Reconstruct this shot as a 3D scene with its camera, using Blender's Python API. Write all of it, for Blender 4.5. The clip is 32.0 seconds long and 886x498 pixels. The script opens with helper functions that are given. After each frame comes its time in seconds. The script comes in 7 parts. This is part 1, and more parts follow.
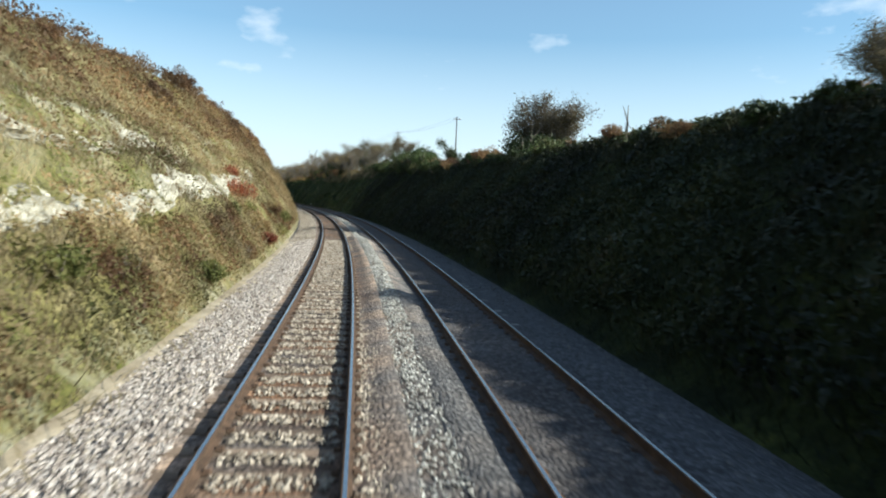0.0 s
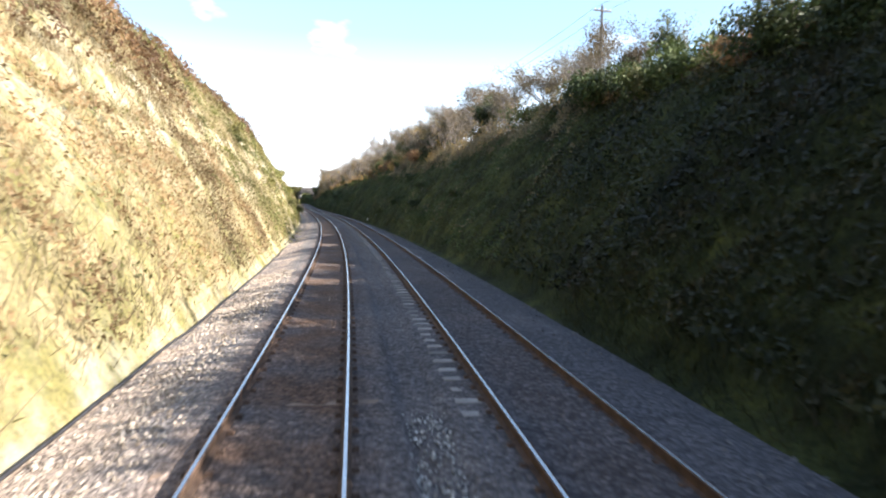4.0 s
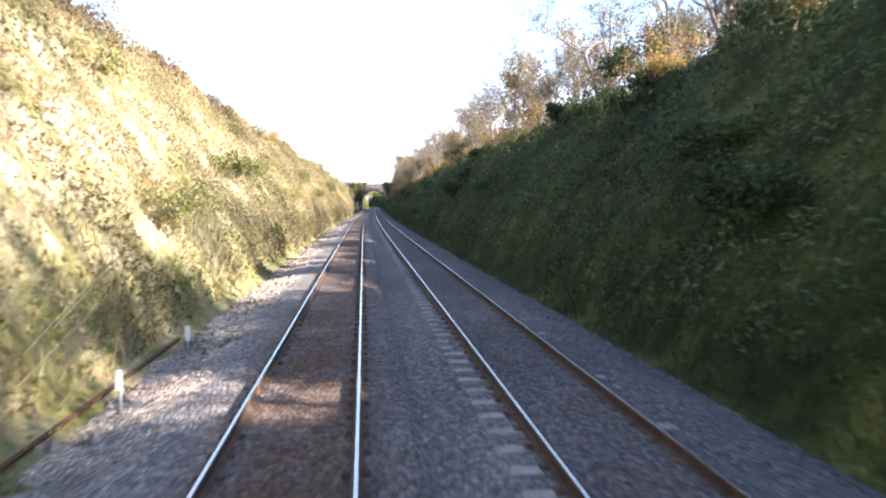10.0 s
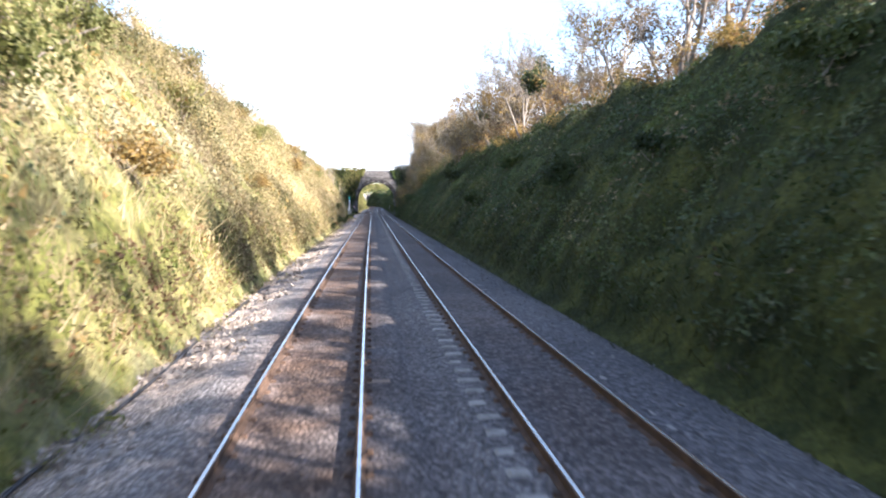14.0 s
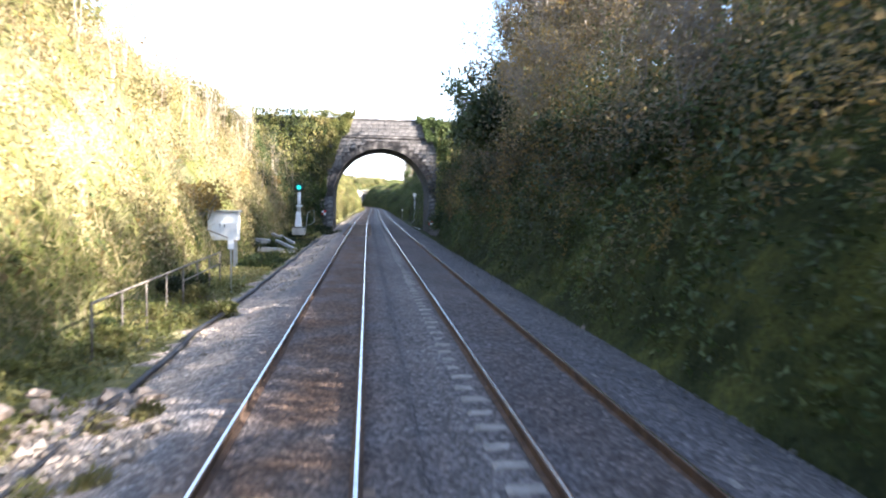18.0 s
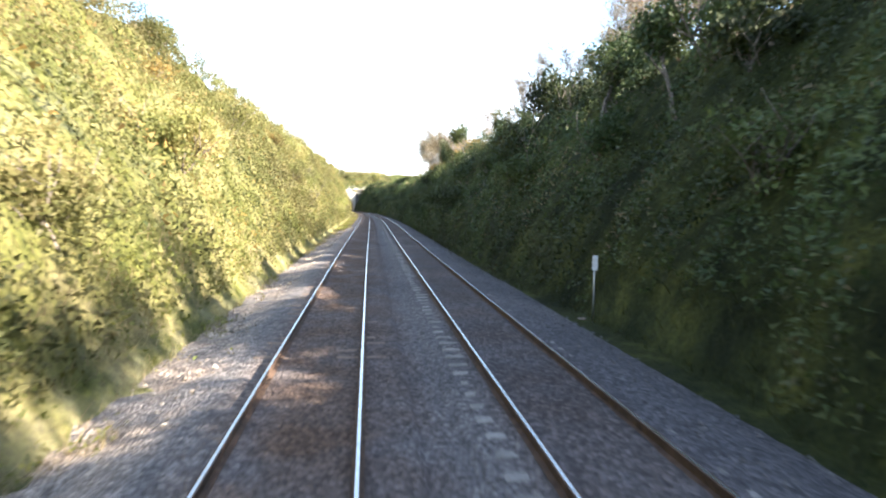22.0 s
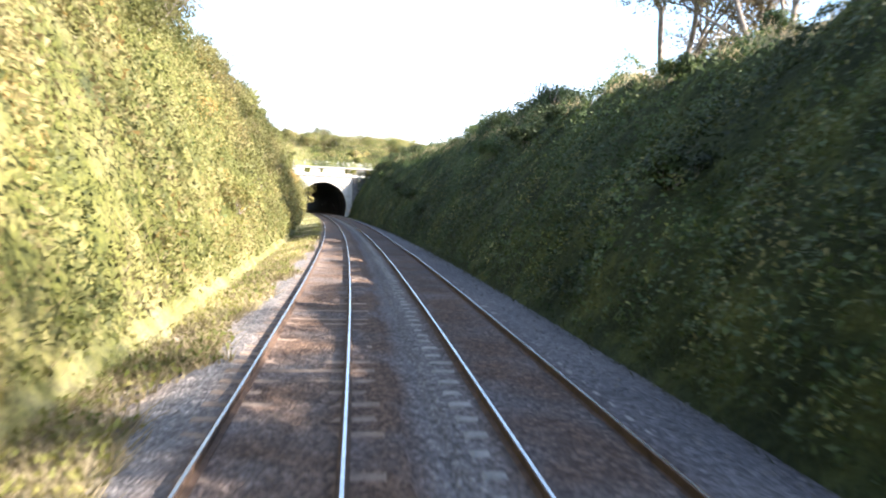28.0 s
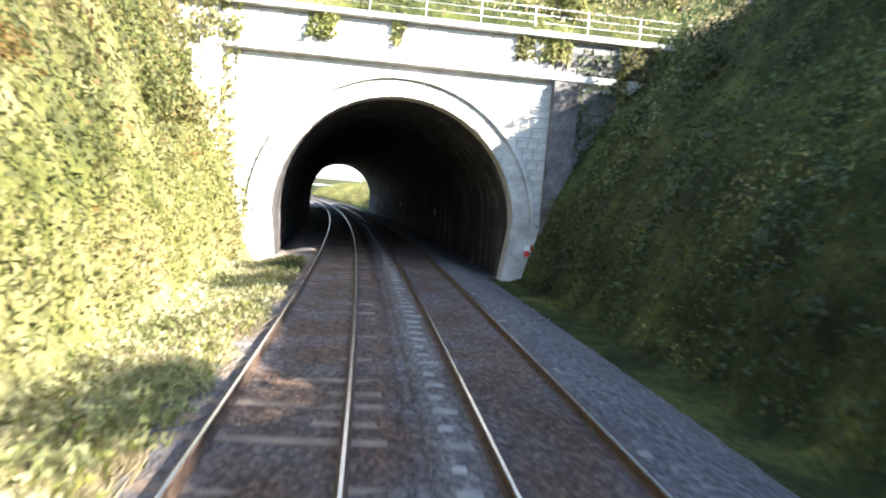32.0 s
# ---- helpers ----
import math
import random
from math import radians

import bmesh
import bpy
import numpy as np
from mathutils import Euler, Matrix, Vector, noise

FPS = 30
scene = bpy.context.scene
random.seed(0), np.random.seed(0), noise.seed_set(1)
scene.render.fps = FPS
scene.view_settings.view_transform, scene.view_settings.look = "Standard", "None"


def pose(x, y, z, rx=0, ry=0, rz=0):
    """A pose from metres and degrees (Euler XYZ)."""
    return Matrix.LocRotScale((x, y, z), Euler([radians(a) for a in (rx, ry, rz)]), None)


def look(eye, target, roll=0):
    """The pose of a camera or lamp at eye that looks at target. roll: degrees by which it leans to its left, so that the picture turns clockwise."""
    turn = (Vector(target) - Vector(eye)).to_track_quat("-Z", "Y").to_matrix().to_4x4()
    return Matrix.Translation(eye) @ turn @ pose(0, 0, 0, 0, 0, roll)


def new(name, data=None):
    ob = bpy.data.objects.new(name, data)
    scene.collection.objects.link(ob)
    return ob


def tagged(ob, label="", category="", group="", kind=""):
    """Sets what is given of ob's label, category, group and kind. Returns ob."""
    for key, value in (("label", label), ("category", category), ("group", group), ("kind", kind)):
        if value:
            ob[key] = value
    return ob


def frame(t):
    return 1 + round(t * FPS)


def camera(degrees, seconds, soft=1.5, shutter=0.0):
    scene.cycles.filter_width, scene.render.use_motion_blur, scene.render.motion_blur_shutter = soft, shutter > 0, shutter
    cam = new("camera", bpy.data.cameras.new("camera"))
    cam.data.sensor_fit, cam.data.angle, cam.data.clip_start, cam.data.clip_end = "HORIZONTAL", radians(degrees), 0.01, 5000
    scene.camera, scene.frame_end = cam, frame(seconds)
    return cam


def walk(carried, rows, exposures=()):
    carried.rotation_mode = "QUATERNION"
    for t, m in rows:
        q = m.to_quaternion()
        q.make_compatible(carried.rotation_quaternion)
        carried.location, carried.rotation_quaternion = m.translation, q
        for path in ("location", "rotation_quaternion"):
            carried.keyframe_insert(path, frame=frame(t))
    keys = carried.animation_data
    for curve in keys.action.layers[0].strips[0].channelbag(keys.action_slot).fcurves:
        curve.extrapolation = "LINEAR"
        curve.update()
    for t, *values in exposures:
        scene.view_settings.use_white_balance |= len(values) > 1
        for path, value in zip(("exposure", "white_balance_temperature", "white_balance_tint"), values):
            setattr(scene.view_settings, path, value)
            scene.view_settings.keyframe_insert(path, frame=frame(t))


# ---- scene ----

# ---------- alignment of the railway: curvature every 50 m, in 1/km, left positive ----------
CURVE = [1.310, 1.279, 1.228, 1.126, 0.937, 0.772, 0.540, 0.206, -0.056, -0.186, -0.141, 0.034, 0.069, -0.101, -0.111, -0.074, 0.097, 0.442, 0.766, 0.953, 1.021, 1.100, 0.950, 0.600, 0.300, 0.300]
SECOND = [3.47, 3.48, 3.54, 3.66, 3.61, 3.54, 3.48, 3.54, 3.72, 3.42, 3.13, 3.29, 3.36, 3.39]  # distance between the two track centres, every 100 m
CHAIN = np.arange(-300.0, 1401.0)


def alignment():
    kk = np.interp(CHAIN, -100 + 50 * np.arange(len(CURVE)), CURVE) / 1000
    th = np.concatenate([[0], np.cumsum((kk[1:] + kk[:-1]) / 2)])
    th -= np.interp(0, CHAIN, th)
    dx, dy = -np.sin(th), np.cos(th)
    x = np.concatenate([[0], np.cumsum((dx[1:] + dx[:-1]) / 2)])
    y = np.concatenate([[0], np.cumsum((dy[1:] + dy[:-1]) / 2)])
    return th, x - np.interp(0, CHAIN, x), y - np.interp(0, CHAIN, y)


HEAD, CX, CY = alignment()


def heading(s):
    """Turn of the line to the left, in radians, at chainage s."""
    return np.interp(s, CHAIN, HEAD)


def W(s, off, z):
    """World places (n x 3) from chainage, offset to the right of the left track's centre, and height over the rail."""
    s, off, z = np.broadcast_arrays(np.asarray(s, float), np.asarray(off, float), np.asarray(z, float))
    th = np.interp(s, CHAIN, HEAD)
    return np.stack([np.interp(s, CHAIN, CX) + off * np.cos(th), np.interp(s, CHAIN, CY) + off * np.sin(th), z], -1)


def at(s, off, z=0.0, turn=0.0):
    """A pose on the line: y along the track, x to the right."""
    p = W(s, off, z)
    return pose(p[0], p[1], p[2], 0, 0, math.degrees(heading(s)) + turn)


def second(s):
    return np.interp(s, -100 + 100 * np.arange(len(SECOND)), SECOND)


# ---------- camera ----------
EYE_OFF, EYE_Z = 0.832, 2.677
# seconds, chainage, yaw to the line, pitch, roll
PATH = [
    (0.0, 0.00, -6.34, -3.89, 2.69), (0.5, 12.91, -6.47, -3.63, 3.05), (1.0, 25.85, -6.59, -3.56, 2.71),
    (1.5, 38.72, -6.90, -3.54, 2.49), (2.0, 51.41, -6.72, -3.66, 2.37), (2.5, 63.83, -6.59, -3.26, 1.68),
    (3.0, 76.06, -6.75, -3.26, 2.73), (3.5, 88.25, -7.32, -3.77, 1.18), (4.0, 100.57, -6.95, -3.68, 1.32),
    (4.5, 113.02, -6.84, -3.62, 1.42), (5.0, 125.53, -6.74, -3.56, 1.51), (5.5, 138.14, -6.77, -3.44, 1.61),
    (6.0, 150.90, -6.73, -3.43, 1.89), (6.5, 163.82, -6.72, -3.43, 2.20), (7.0, 176.89, -6.61, -3.44, 1.90),
    (7.5, 190.09, -6.59, -3.49, 1.65), (8.0, 203.40, -6.51, -3.48, 1.55), (8.5, 216.85, -6.62, -3.43, 1.29),
    (9.0, 230.43, -6.72, -3.35, 1.08), (9.5, 244.12, -6.62, -3.38, 1.22), (10.0, 257.92, -6.42, -3.68, 0.50),
    (10.5, 271.85, -6.38, -4.03, 0.84), (11.0, 285.91, -6.37, -3.80, 1.48), (11.5, 300.04, -6.34, -3.68, 1.60),
    (12.0, 314.19, -6.40, -3.76, 1.17), (12.5, 328.35, -6.34, -3.96, 0.60), (13.0, 342.54, -6.34, -4.06, 0.13),
    (13.5, 356.79, -6.31, -3.89, 0.16), (14.0, 371.09, -6.22, -3.76, 0.68), (14.5, 385.46, -6.26, -3.67, 1.44),
    (15.0, 399.89, -6.35, -3.65, 1.48), (15.5, 414.38, -6.32, -3.64, 1.51), (16.0, 428.94, -6.30, -3.62, 1.54),
    (16.5, 443.60, -6.13, -3.60, 1.59), (17.0, 458.35, -6.07, -3.60, 1.65), (17.5, 473.13, -6.14, -3.67, 1.61),
    (18.0, 487.89, -6.20, -3.78, 1.23), (18.5, 502.65, -6.29, -3.74, 1.16), (19.0, 517.43, -6.30, -3.80, 0.89),
    (19.5, 532.17, -6.30, -3.64, 1.03), (20.0, 546.81, -6.22, -3.70, 0.83), (20.5, 561.31, -6.25, -3.50, 0.57),
    (21.0, 575.71, -6.39, -3.63, 1.09), (21.5, 590.08, -7.11, -3.84, 1.25), (22.0, 604.47, -6.21, -3.56, 1.01),
    (22.5, 618.88, -6.58, -3.43, 1.12), (23.0, 633.28, -6.08, -3.53, 1.20), (23.5, 647.70, -6.46, -3.51, 1.36),
    (24.0, 662.15, -6.34, -3.67, 1.30), (24.5, 676.63, -6.34, -3.72, 1.04), (25.0, 691.13, -6.45, -3.78, 0.57),
    (25.5, 705.66, -6.56, -3.62, 0.85), (26.0, 720.22, -6.59, -3.62, 1.13), (26.5, 734.80, -6.65, -3.60, 1.30),
    (27.0, 749.40, -6.72, -3.59, 1.47), (27.5, 764.03, -6.90, -3.54, 1.63), (28.0, 778.67, -6.90, -3.63, 2.14),
    (28.5, 793.32, -6.97, -3.63, 2.07), (29.0, 807.99, -6.98, -3.50, 2.67), (29.5, 822.68, -6.85, -3.60, 1.84),
    (30.0, 837.38, -7.09, -3.56, 2.66), (30.5, 852.10, -6.76, -3.70, 2.77), (31.0, 866.84, -6.93, -3.72, 2.89),
    (31.5, 881.59, -6.53, -3.88, 2.98), (32.0, 896.33, -6.09, -4.27, 4.58),
]

cam = camera(65.0, 32.0, soft=2.0, shutter=0.13)


def eye_pose(s, yaw, pitch, roll):
    p = W(s, EYE_OFF, EYE_Z)
    return pose(p[0], p[1], p[2], 0, 0, math.degrees(heading(s)) + yaw) @ pose(0, 0, 0, 90 + pitch, 0, 0) @ pose(0, 0, 0, 0, 0, roll)

EXPOSURES = [(0.0, 0.1, 5850, 2), (0.4, 0.7, 6050, 5), (0.6, 0.25, 5950, 5), (1.0, 0.1, 5950, 6), (1.3, 0.1, 6050, 7), (1.7, 0.5, 6350, 11), (2.2, 1.0, 6650, 15), (2.6, 0.8, 6550, 15),
             (2.9, 0.2, 6250, 10), (3.1, 0.2, 6360, 9), (3.5, 1.1, 6260, 13), (6.0, 1.42, 6060, 20), (8.0, 1.65, 6060, 20), (10.0, 1.8, 6060, 21), (14.5, 1.85, 5960, 21), (16.8, 2.2, 6010, 19), (18.0, 2.25, 6060, 19), (19.0, 2.0, 6060, 14), (19.6, 2.4, 6060, 11), (20.0, 2.88, 6010, 11),
             (20.5, 3.0, 6260, 11), (21.0, 2.6, 6360, 12), (22.0, 2.05, 6410, 16), (24.0, 1.9, 6410, 18), (26.0, 1.9, 6360, 18), (30.0, 2.05, 6060, 18), (31.0, 2.05, 6060, 17), (32.0, 2.25, 5960, 14)]
walk(cam, [(t, eye_pose(s, a, b, c)) for t, s, a, b, c in PATH], EXPOSURES)

# ---------- light ----------
SUN_AZ, SUN_EL = -16.7, 30.7  # degrees: azimuth from +x, turned left; elevation
sun_way = Vector((math.cos(radians(SUN_AZ)) * math.cos(radians(SUN_EL)), math.sin(radians(SUN_AZ)) * math.cos(radians(SUN_EL)), math.sin(radians(SUN_EL))))
sun_data = bpy.data.lights.new("sun", "SUN")
sun_data.energy, sun_data.angle, sun_data.color = 10.5, radians(0.53), (1.0, 0.91, 0.75)
sun = new("sun", sun_data)
sun.matrix_world = look(sun_way * 500, (0, 0, 0))


def make_world():
    world = bpy.data.worlds.new("sky")
    world.use_nodes = True
    scene.world = world
    n, l = world.node_tree.nodes, world.node_tree.links
    sky = n.new("ShaderNodeTexSky")
    sky.sky_type, sky.sun_disc = "NISHITA", False
    sky.dust_density = 0.7
    sky.sun_elevation = radians(SUN_EL)
    sky.sun_rotation = math.atan2(sun_way.x, sun_way.y)
    co = n.new("ShaderNodeTexCoord")
    mp = n.new("ShaderNodeMapping")
    mp.inputs["Scale"].default_value = (6.0, 6.0, 13.0)
    noise_n = n.new("ShaderNodeTexNoise")
    noise_n.inputs["Scale"].default_value = 1.0
    noise_n.inputs["Detail"].default_value = 6.0
    ramp = n.new("ShaderNodeValToRGB")
    ramp.color_ramp.elements[0].position, ramp.color_ramp.elements[1].position = 0.575, 0.72
    ramp.color_ramp.elements[0].color = (0.11, 0.11, 0.11, 1)
    mix = n.new("ShaderNodeMixRGB")
    mix.inputs["Color2"].default_value = (10.0, 10.2, 10.6, 1)
    l.new(co.outputs["Generated"], mp.inputs["Vector"])
    l.new(mp.outputs["Vector"], noise_n.inputs["Vector"])
    l.new(noise_n.outputs["Fac"], ramp.inputs["Fac"])
    sep, low, top = n.new("ShaderNodeSeparateXYZ"), n.new("ShaderNodeMapRange"), n.new("ShaderNodeMath")
    low.interpolation_type = "SMOOTHSTEP"
    low.inputs["From Min"].default_value, low.inputs["From Max"].default_value = 0.0, 0.3
    low.inputs["To Min"].default_value, low.inputs["To Max"].default_value = 0.75, 0.0
    top.operation = "MAXIMUM"
    l.new(co.outputs["Generated"], sep.inputs["Vector"])
    l.new(sep.outputs["Z"], low.inputs["Value"])
    l.new(low.outputs["Result"], top.inputs[0])
    l.new(ramp.outputs["Color"], top.inputs[1])
    l.new(top.outputs[0], mix.inputs["Fac"])
    clear = n.new("ShaderNodeMixRGB")
    clear.blend_type, clear.inputs["Fac"].default_value = "MULTIPLY", 1.0
    clear.inputs["Color2"].default_value = (1.1, 1.42, 1.5, 1)
    l.new(sky.outputs["Color"], clear.inputs["Color1"])
    l.new(clear.outputs["Color"], mix.inputs["Color1"])
    back = n["Background"]
    back.inputs["Strength"].default_value = 0.1
    l.new(mix.outputs["Color"], back.inputs["Color"])


make_world()


# ---------- materials ----------
def node_mat(name, colors, scale=3.0, rough=0.9, bump=0.3, fine=40.0, metal=0.0, coords="Object", spec=0.3):
    """A material from noise at two scales: colors are two to five base colours; bump at the fine scale."""
    m = bpy.data.materials.new(name)
    m.use_nodes = True
    n, l = m.node_tree.nodes, m.node_tree.links
    b = n["Principled BSDF"]
    b.inputs["Roughness"].default_value, b.inputs["Metallic"].default_value = rough, metal
    b.inputs["Specular IOR Level"].default_value = spec
    co = n.new("ShaderNodeTexCoord")
    big, small = n.new("ShaderNodeTexNoise"), n.new("ShaderNodeTexNoise")
    big.inputs["Scale"].default_value, big.inputs["Detail"].default_value, big.inputs["Roughness"].default_value = scale, 6.0, 0.65
    small.inputs["Scale"].default_value, small.inputs["Detail"].default_value = fine, 4.0
    for t in (big, small):
        l.new(co.outputs[coords], t.inputs["Vector"])
    mixf = n.new("ShaderNodeMath")
    mixf.operation = "MULTIPLY_ADD"
    mixf.inputs[1].default_value = 0.45
    l.new(small.outputs["Fac"], mixf.inputs[0])
    sub = n.new("ShaderNodeMath")
    sub.operation = "MULTIPLY_ADD"
    sub.inputs[1].default_value, sub.inputs[2].default_value = 1.0, -0.225
    l.new(big.outputs["Fac"], sub.inputs[0])
    l.new(sub.outputs[0], mixf.inputs[2])
    ramp = n.new("ShaderNodeValToRGB")
    e = ramp.color_ramp.elements
    while len(e) < len(colors):
        e.new(0.5)
    for i, c in enumerate(colors):
        e[i].position = 0.3 + 0.4 * i / max(1, len(colors) - 1)
        e[i].color = (*c, 1)
    l.new(mixf.outputs[0], ramp.inputs["Fac"])
    l.new(ramp.outputs["Color"], b.inputs["Base Color"])
    if bump:
        bp = n.new("ShaderNodeBump")
        bp.inputs["Strength"].default_value, bp.inputs["Distance"].default_value = bump, 0.02
        l.new(small.outputs["Fac"], bp.inputs["Height"])
        l.new(bp.outputs["Normal"], b.inputs["Normal"])
    return m


def leaf_mat(name, colors, through_light=0.45):
    """Leaves: a colour per leaf, some light through the blade."""
    m = bpy.data.materials.new(name)
    m.use_nodes = True
    n, l = m.node_tree.nodes, m.node_tree.links
    b, out = n["Principled BSDF"], n["Material Output"]
    b.inputs["Roughness"].default_value = 0.6
    b.inputs["Specular IOR Level"].default_value = 0.25
    geo, info = n.new("ShaderNodeNewGeometry"), n.new("ShaderNodeObjectInfo")
    co, nz = n.new("ShaderNodeTexCoord"), n.new("ShaderNodeTexNoise")
    nz.inputs["Scale"].default_value = 0.35
    l.new(geo.outputs["Position"], nz.inputs["Vector"])
    add = n.new("ShaderNodeMath")
    add.operation = "MULTIPLY_ADD"
    add.inputs[1].default_value = 0.26
    l.new(geo.outputs["Random Per Island"], add.inputs[0])
    sc = n.new("ShaderNodeMath")
    sc.operation = "MULTIPLY_ADD"
    sc.inputs[1].default_value, sc.inputs[2].default_value = 1.6, -0.42
    l.new(nz.outputs["Fac"], sc.inputs[0])
    l.new(sc.outputs[0], add.inputs[2])
    ramp = n.new("ShaderNodeValToRGB")
    e = ramp.color_ramp.elements
    while len(e) < len(colors):
        e.new(0.5)
    for i, c in enumerate(colors):
        e[i].position, e[i].color = i / max(1, len(colors) - 1), (*c, 1)
    l.new(add.outputs[0], ramp.inputs["Fac"])
    hs = n.new("ShaderNodeHueSaturation")
    var = n.new("ShaderNodeMapRange")
    var.inputs["To Min"].default_value, var.inputs["To Max"].default_value = 0.75, 1.25
    l.new(info.outputs["Random"], var.inputs["Value"])
    wide, wm, vm = n.new("ShaderNodeTexNoise"), n.new("ShaderNodeMapRange"), n.new("ShaderNodeMath")
    wide.inputs["Scale"].default_value, wide.inputs["Detail"].default_value = 0.16, 3.0
    wm.inputs["From Min"].default_value, wm.inputs["From Max"].default_value = 0.34, 0.66
    wm.inputs["To Min"].default_value, wm.inputs["To Max"].default_value = 0.5, 1.5
    vm.operation = "MULTIPLY"
    l.new(geo.outputs["Position"], wide.inputs["Vector"])
    l.new(wide.outputs["Fac"], wm.inputs["Value"])
    l.new(var.outputs["Result"], vm.inputs[0])
    l.new(wm.outputs["Result"], vm.inputs[1])
    l.new(vm.outputs[0], hs.inputs["Value"])
    l.new(ramp.outputs["Color"], hs.inputs["Color"])
    l.new(hs.outputs["Color"], b.inputs["Base Color"])
    tr, mx = n.new("ShaderNodeBsdfTranslucent"), n.new("ShaderNodeMixShader")
    l.new(hs.outputs["Color"], tr.inputs["Color"])
    mx.inputs["Fac"].default_value = through_light
    l.new(b.outputs["BSDF"], mx.inputs[1])
    l.new(tr.outputs["BSDF"], mx.inputs[2])
    l.new(mx.outputs["Shader"], out.inputs["Surface"])
    return m


def ballast_mat(name, stained):
    """Crushed stone about 5 cm across, rust-brown where stained, with sun and shade also put into its colour."""
    m = bpy.data.materials.new(name)
    m.use_nodes = True
    n, l = m.node_tree.nodes, m.node_tree.links
    b = n["Principled BSDF"]
    b.inputs["Roughness"].default_value = 0.95
    b.inputs["Specular IOR Level"].default_value = 0.15
    co = n.new("ShaderNodeTexCoord")
    vor, edge = n.new("ShaderNodeTexVoronoi"), n.new("ShaderNodeTexVoronoi")
    edge.feature = "F1"
    for v in (vor, edge):
        v.inputs["Scale"].default_value = 15.0
        l.new(co.outputs["Object"], v.inputs["Vector"])
    sep = n.new("ShaderNodeSeparateColor")
    l.new(vor.outputs["Color"], sep.inputs["Color"])
    ramp = n.new("ShaderNodeValToRGB")
    e = ramp.color_ramp.elements
    tones = [(0.095, 0.09, 0.09), (0.145, 0.138, 0.138), (0.195, 0.187, 0.185), (0.29, 0.275, 0.268)]
    while len(e) < 4:
        e.new(0.5)
    for i, c in enumerate(tones):
        e[i].position, e[i].color = (0.0, 0.35, 0.75, 1.0)[i], (*c, 1)
    l.new(sep.outputs["Red"], ramp.inputs["Fac"])
    gap = n.new("ShaderNodeMapRange")
    gap.inputs["From Min"].default_value, gap.inputs["From Max"].default_value = 0.35, 0.75
    gap.inputs["To Min"].default_value, gap.inputs["To Max"].default_value = 1.0, 0.55
    l.new(edge.outputs["Distance"], gap.inputs["Value"])
    dark = n.new("ShaderNodeMixRGB")
    dark.blend_type, dark.inputs["Fac"].default_value = "MULTIPLY", 1.0
    l.new(ramp.outputs["Color"], dark.inputs["Color1"])
    l.new(gap.outputs["Result"], dark.inputs["Color2"])
    at_n, nz, mul, mx = n.new("ShaderNodeAttribute"), n.new("ShaderNodeTexNoise"), n.new("ShaderNodeMath"), n.new("ShaderNodeMixRGB")
    at_n.attribute_name = "rust"
    nz.inputs["Scale"].default_value = 0.7
    nz.inputs["Detail"].default_value = 5.0
    l.new(co.outputs["Object"], nz.inputs["Vector"])
    mul.operation, mul.use_clamp = "MULTIPLY", True
    sharp = n.new("ShaderNodeMapRange")
    sharp.inputs["From Min"].default_value, sharp.inputs["From Max"].default_value = 0.3, 0.6
    sharp.inputs["To Min"].default_value = 0.35
    l.new(nz.outputs["Fac"], sharp.inputs["Value"])
    l.new(at_n.outputs["Fac"], mul.inputs[0])
    l.new(sharp.outputs["Result"], mul.inputs[1])
    mx.blend_type = "MULTIPLY"
    mx.inputs["Color2"].default_value = (*stained, 1)
    l.new(mul.outputs[0], mx.inputs["Fac"])
    l.new(dark.outputs["Color"], mx.inputs["Color1"])
    at_p, pal, nzp, mp = n.new("ShaderNodeAttribute"), n.new("ShaderNodeMixRGB"), n.new("ShaderNodeMapRange"), n.new("ShaderNodeMath")
    at_p.attribute_name = "pale"
    nzp.inputs["From Min"].default_value, nzp.inputs["From Max"].default_value = 0.4, 0.58
    nzp.inputs["To Min"].default_value = 0.15
    l.new(nz.outputs["Fac"], nzp.inputs["Value"])
    mp.operation, mp.use_clamp = "MULTIPLY", True
    l.new(at_p.outputs["Fac"], mp.inputs[0])
    l.new(nzp.outputs["Result"], mp.inputs[1])
    l.new(mp.outputs[0], pal.inputs["Fac"])
    l.new(mx.outputs["Color"], pal.inputs["Color1"])
    pal.blend_type = "MULTIPLY"
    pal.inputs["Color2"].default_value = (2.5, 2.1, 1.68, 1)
    # Bluish darkening for the right side's shade; soil patches in the cess use it too.
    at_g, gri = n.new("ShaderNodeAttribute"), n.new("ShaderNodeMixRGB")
    at_g.attribute_name = "shade_soil"
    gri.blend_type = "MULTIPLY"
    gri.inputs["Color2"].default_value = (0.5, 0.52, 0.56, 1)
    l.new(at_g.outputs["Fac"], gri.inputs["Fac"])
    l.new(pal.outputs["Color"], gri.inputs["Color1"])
    l.new(gri.outputs["Color"], b.inputs["Base Color"])
    bp = n.new("ShaderNodeBump")
    bp.invert = True
    bp.inputs["Strength"].default_value, bp.inputs["Distance"].default_value = 0.9, 0.04
    l.new(edge.outputs["Distance"], bp.inputs["Height"])
    l.new(bp.outputs["Normal"], b.inputs["Normal"])
    return m


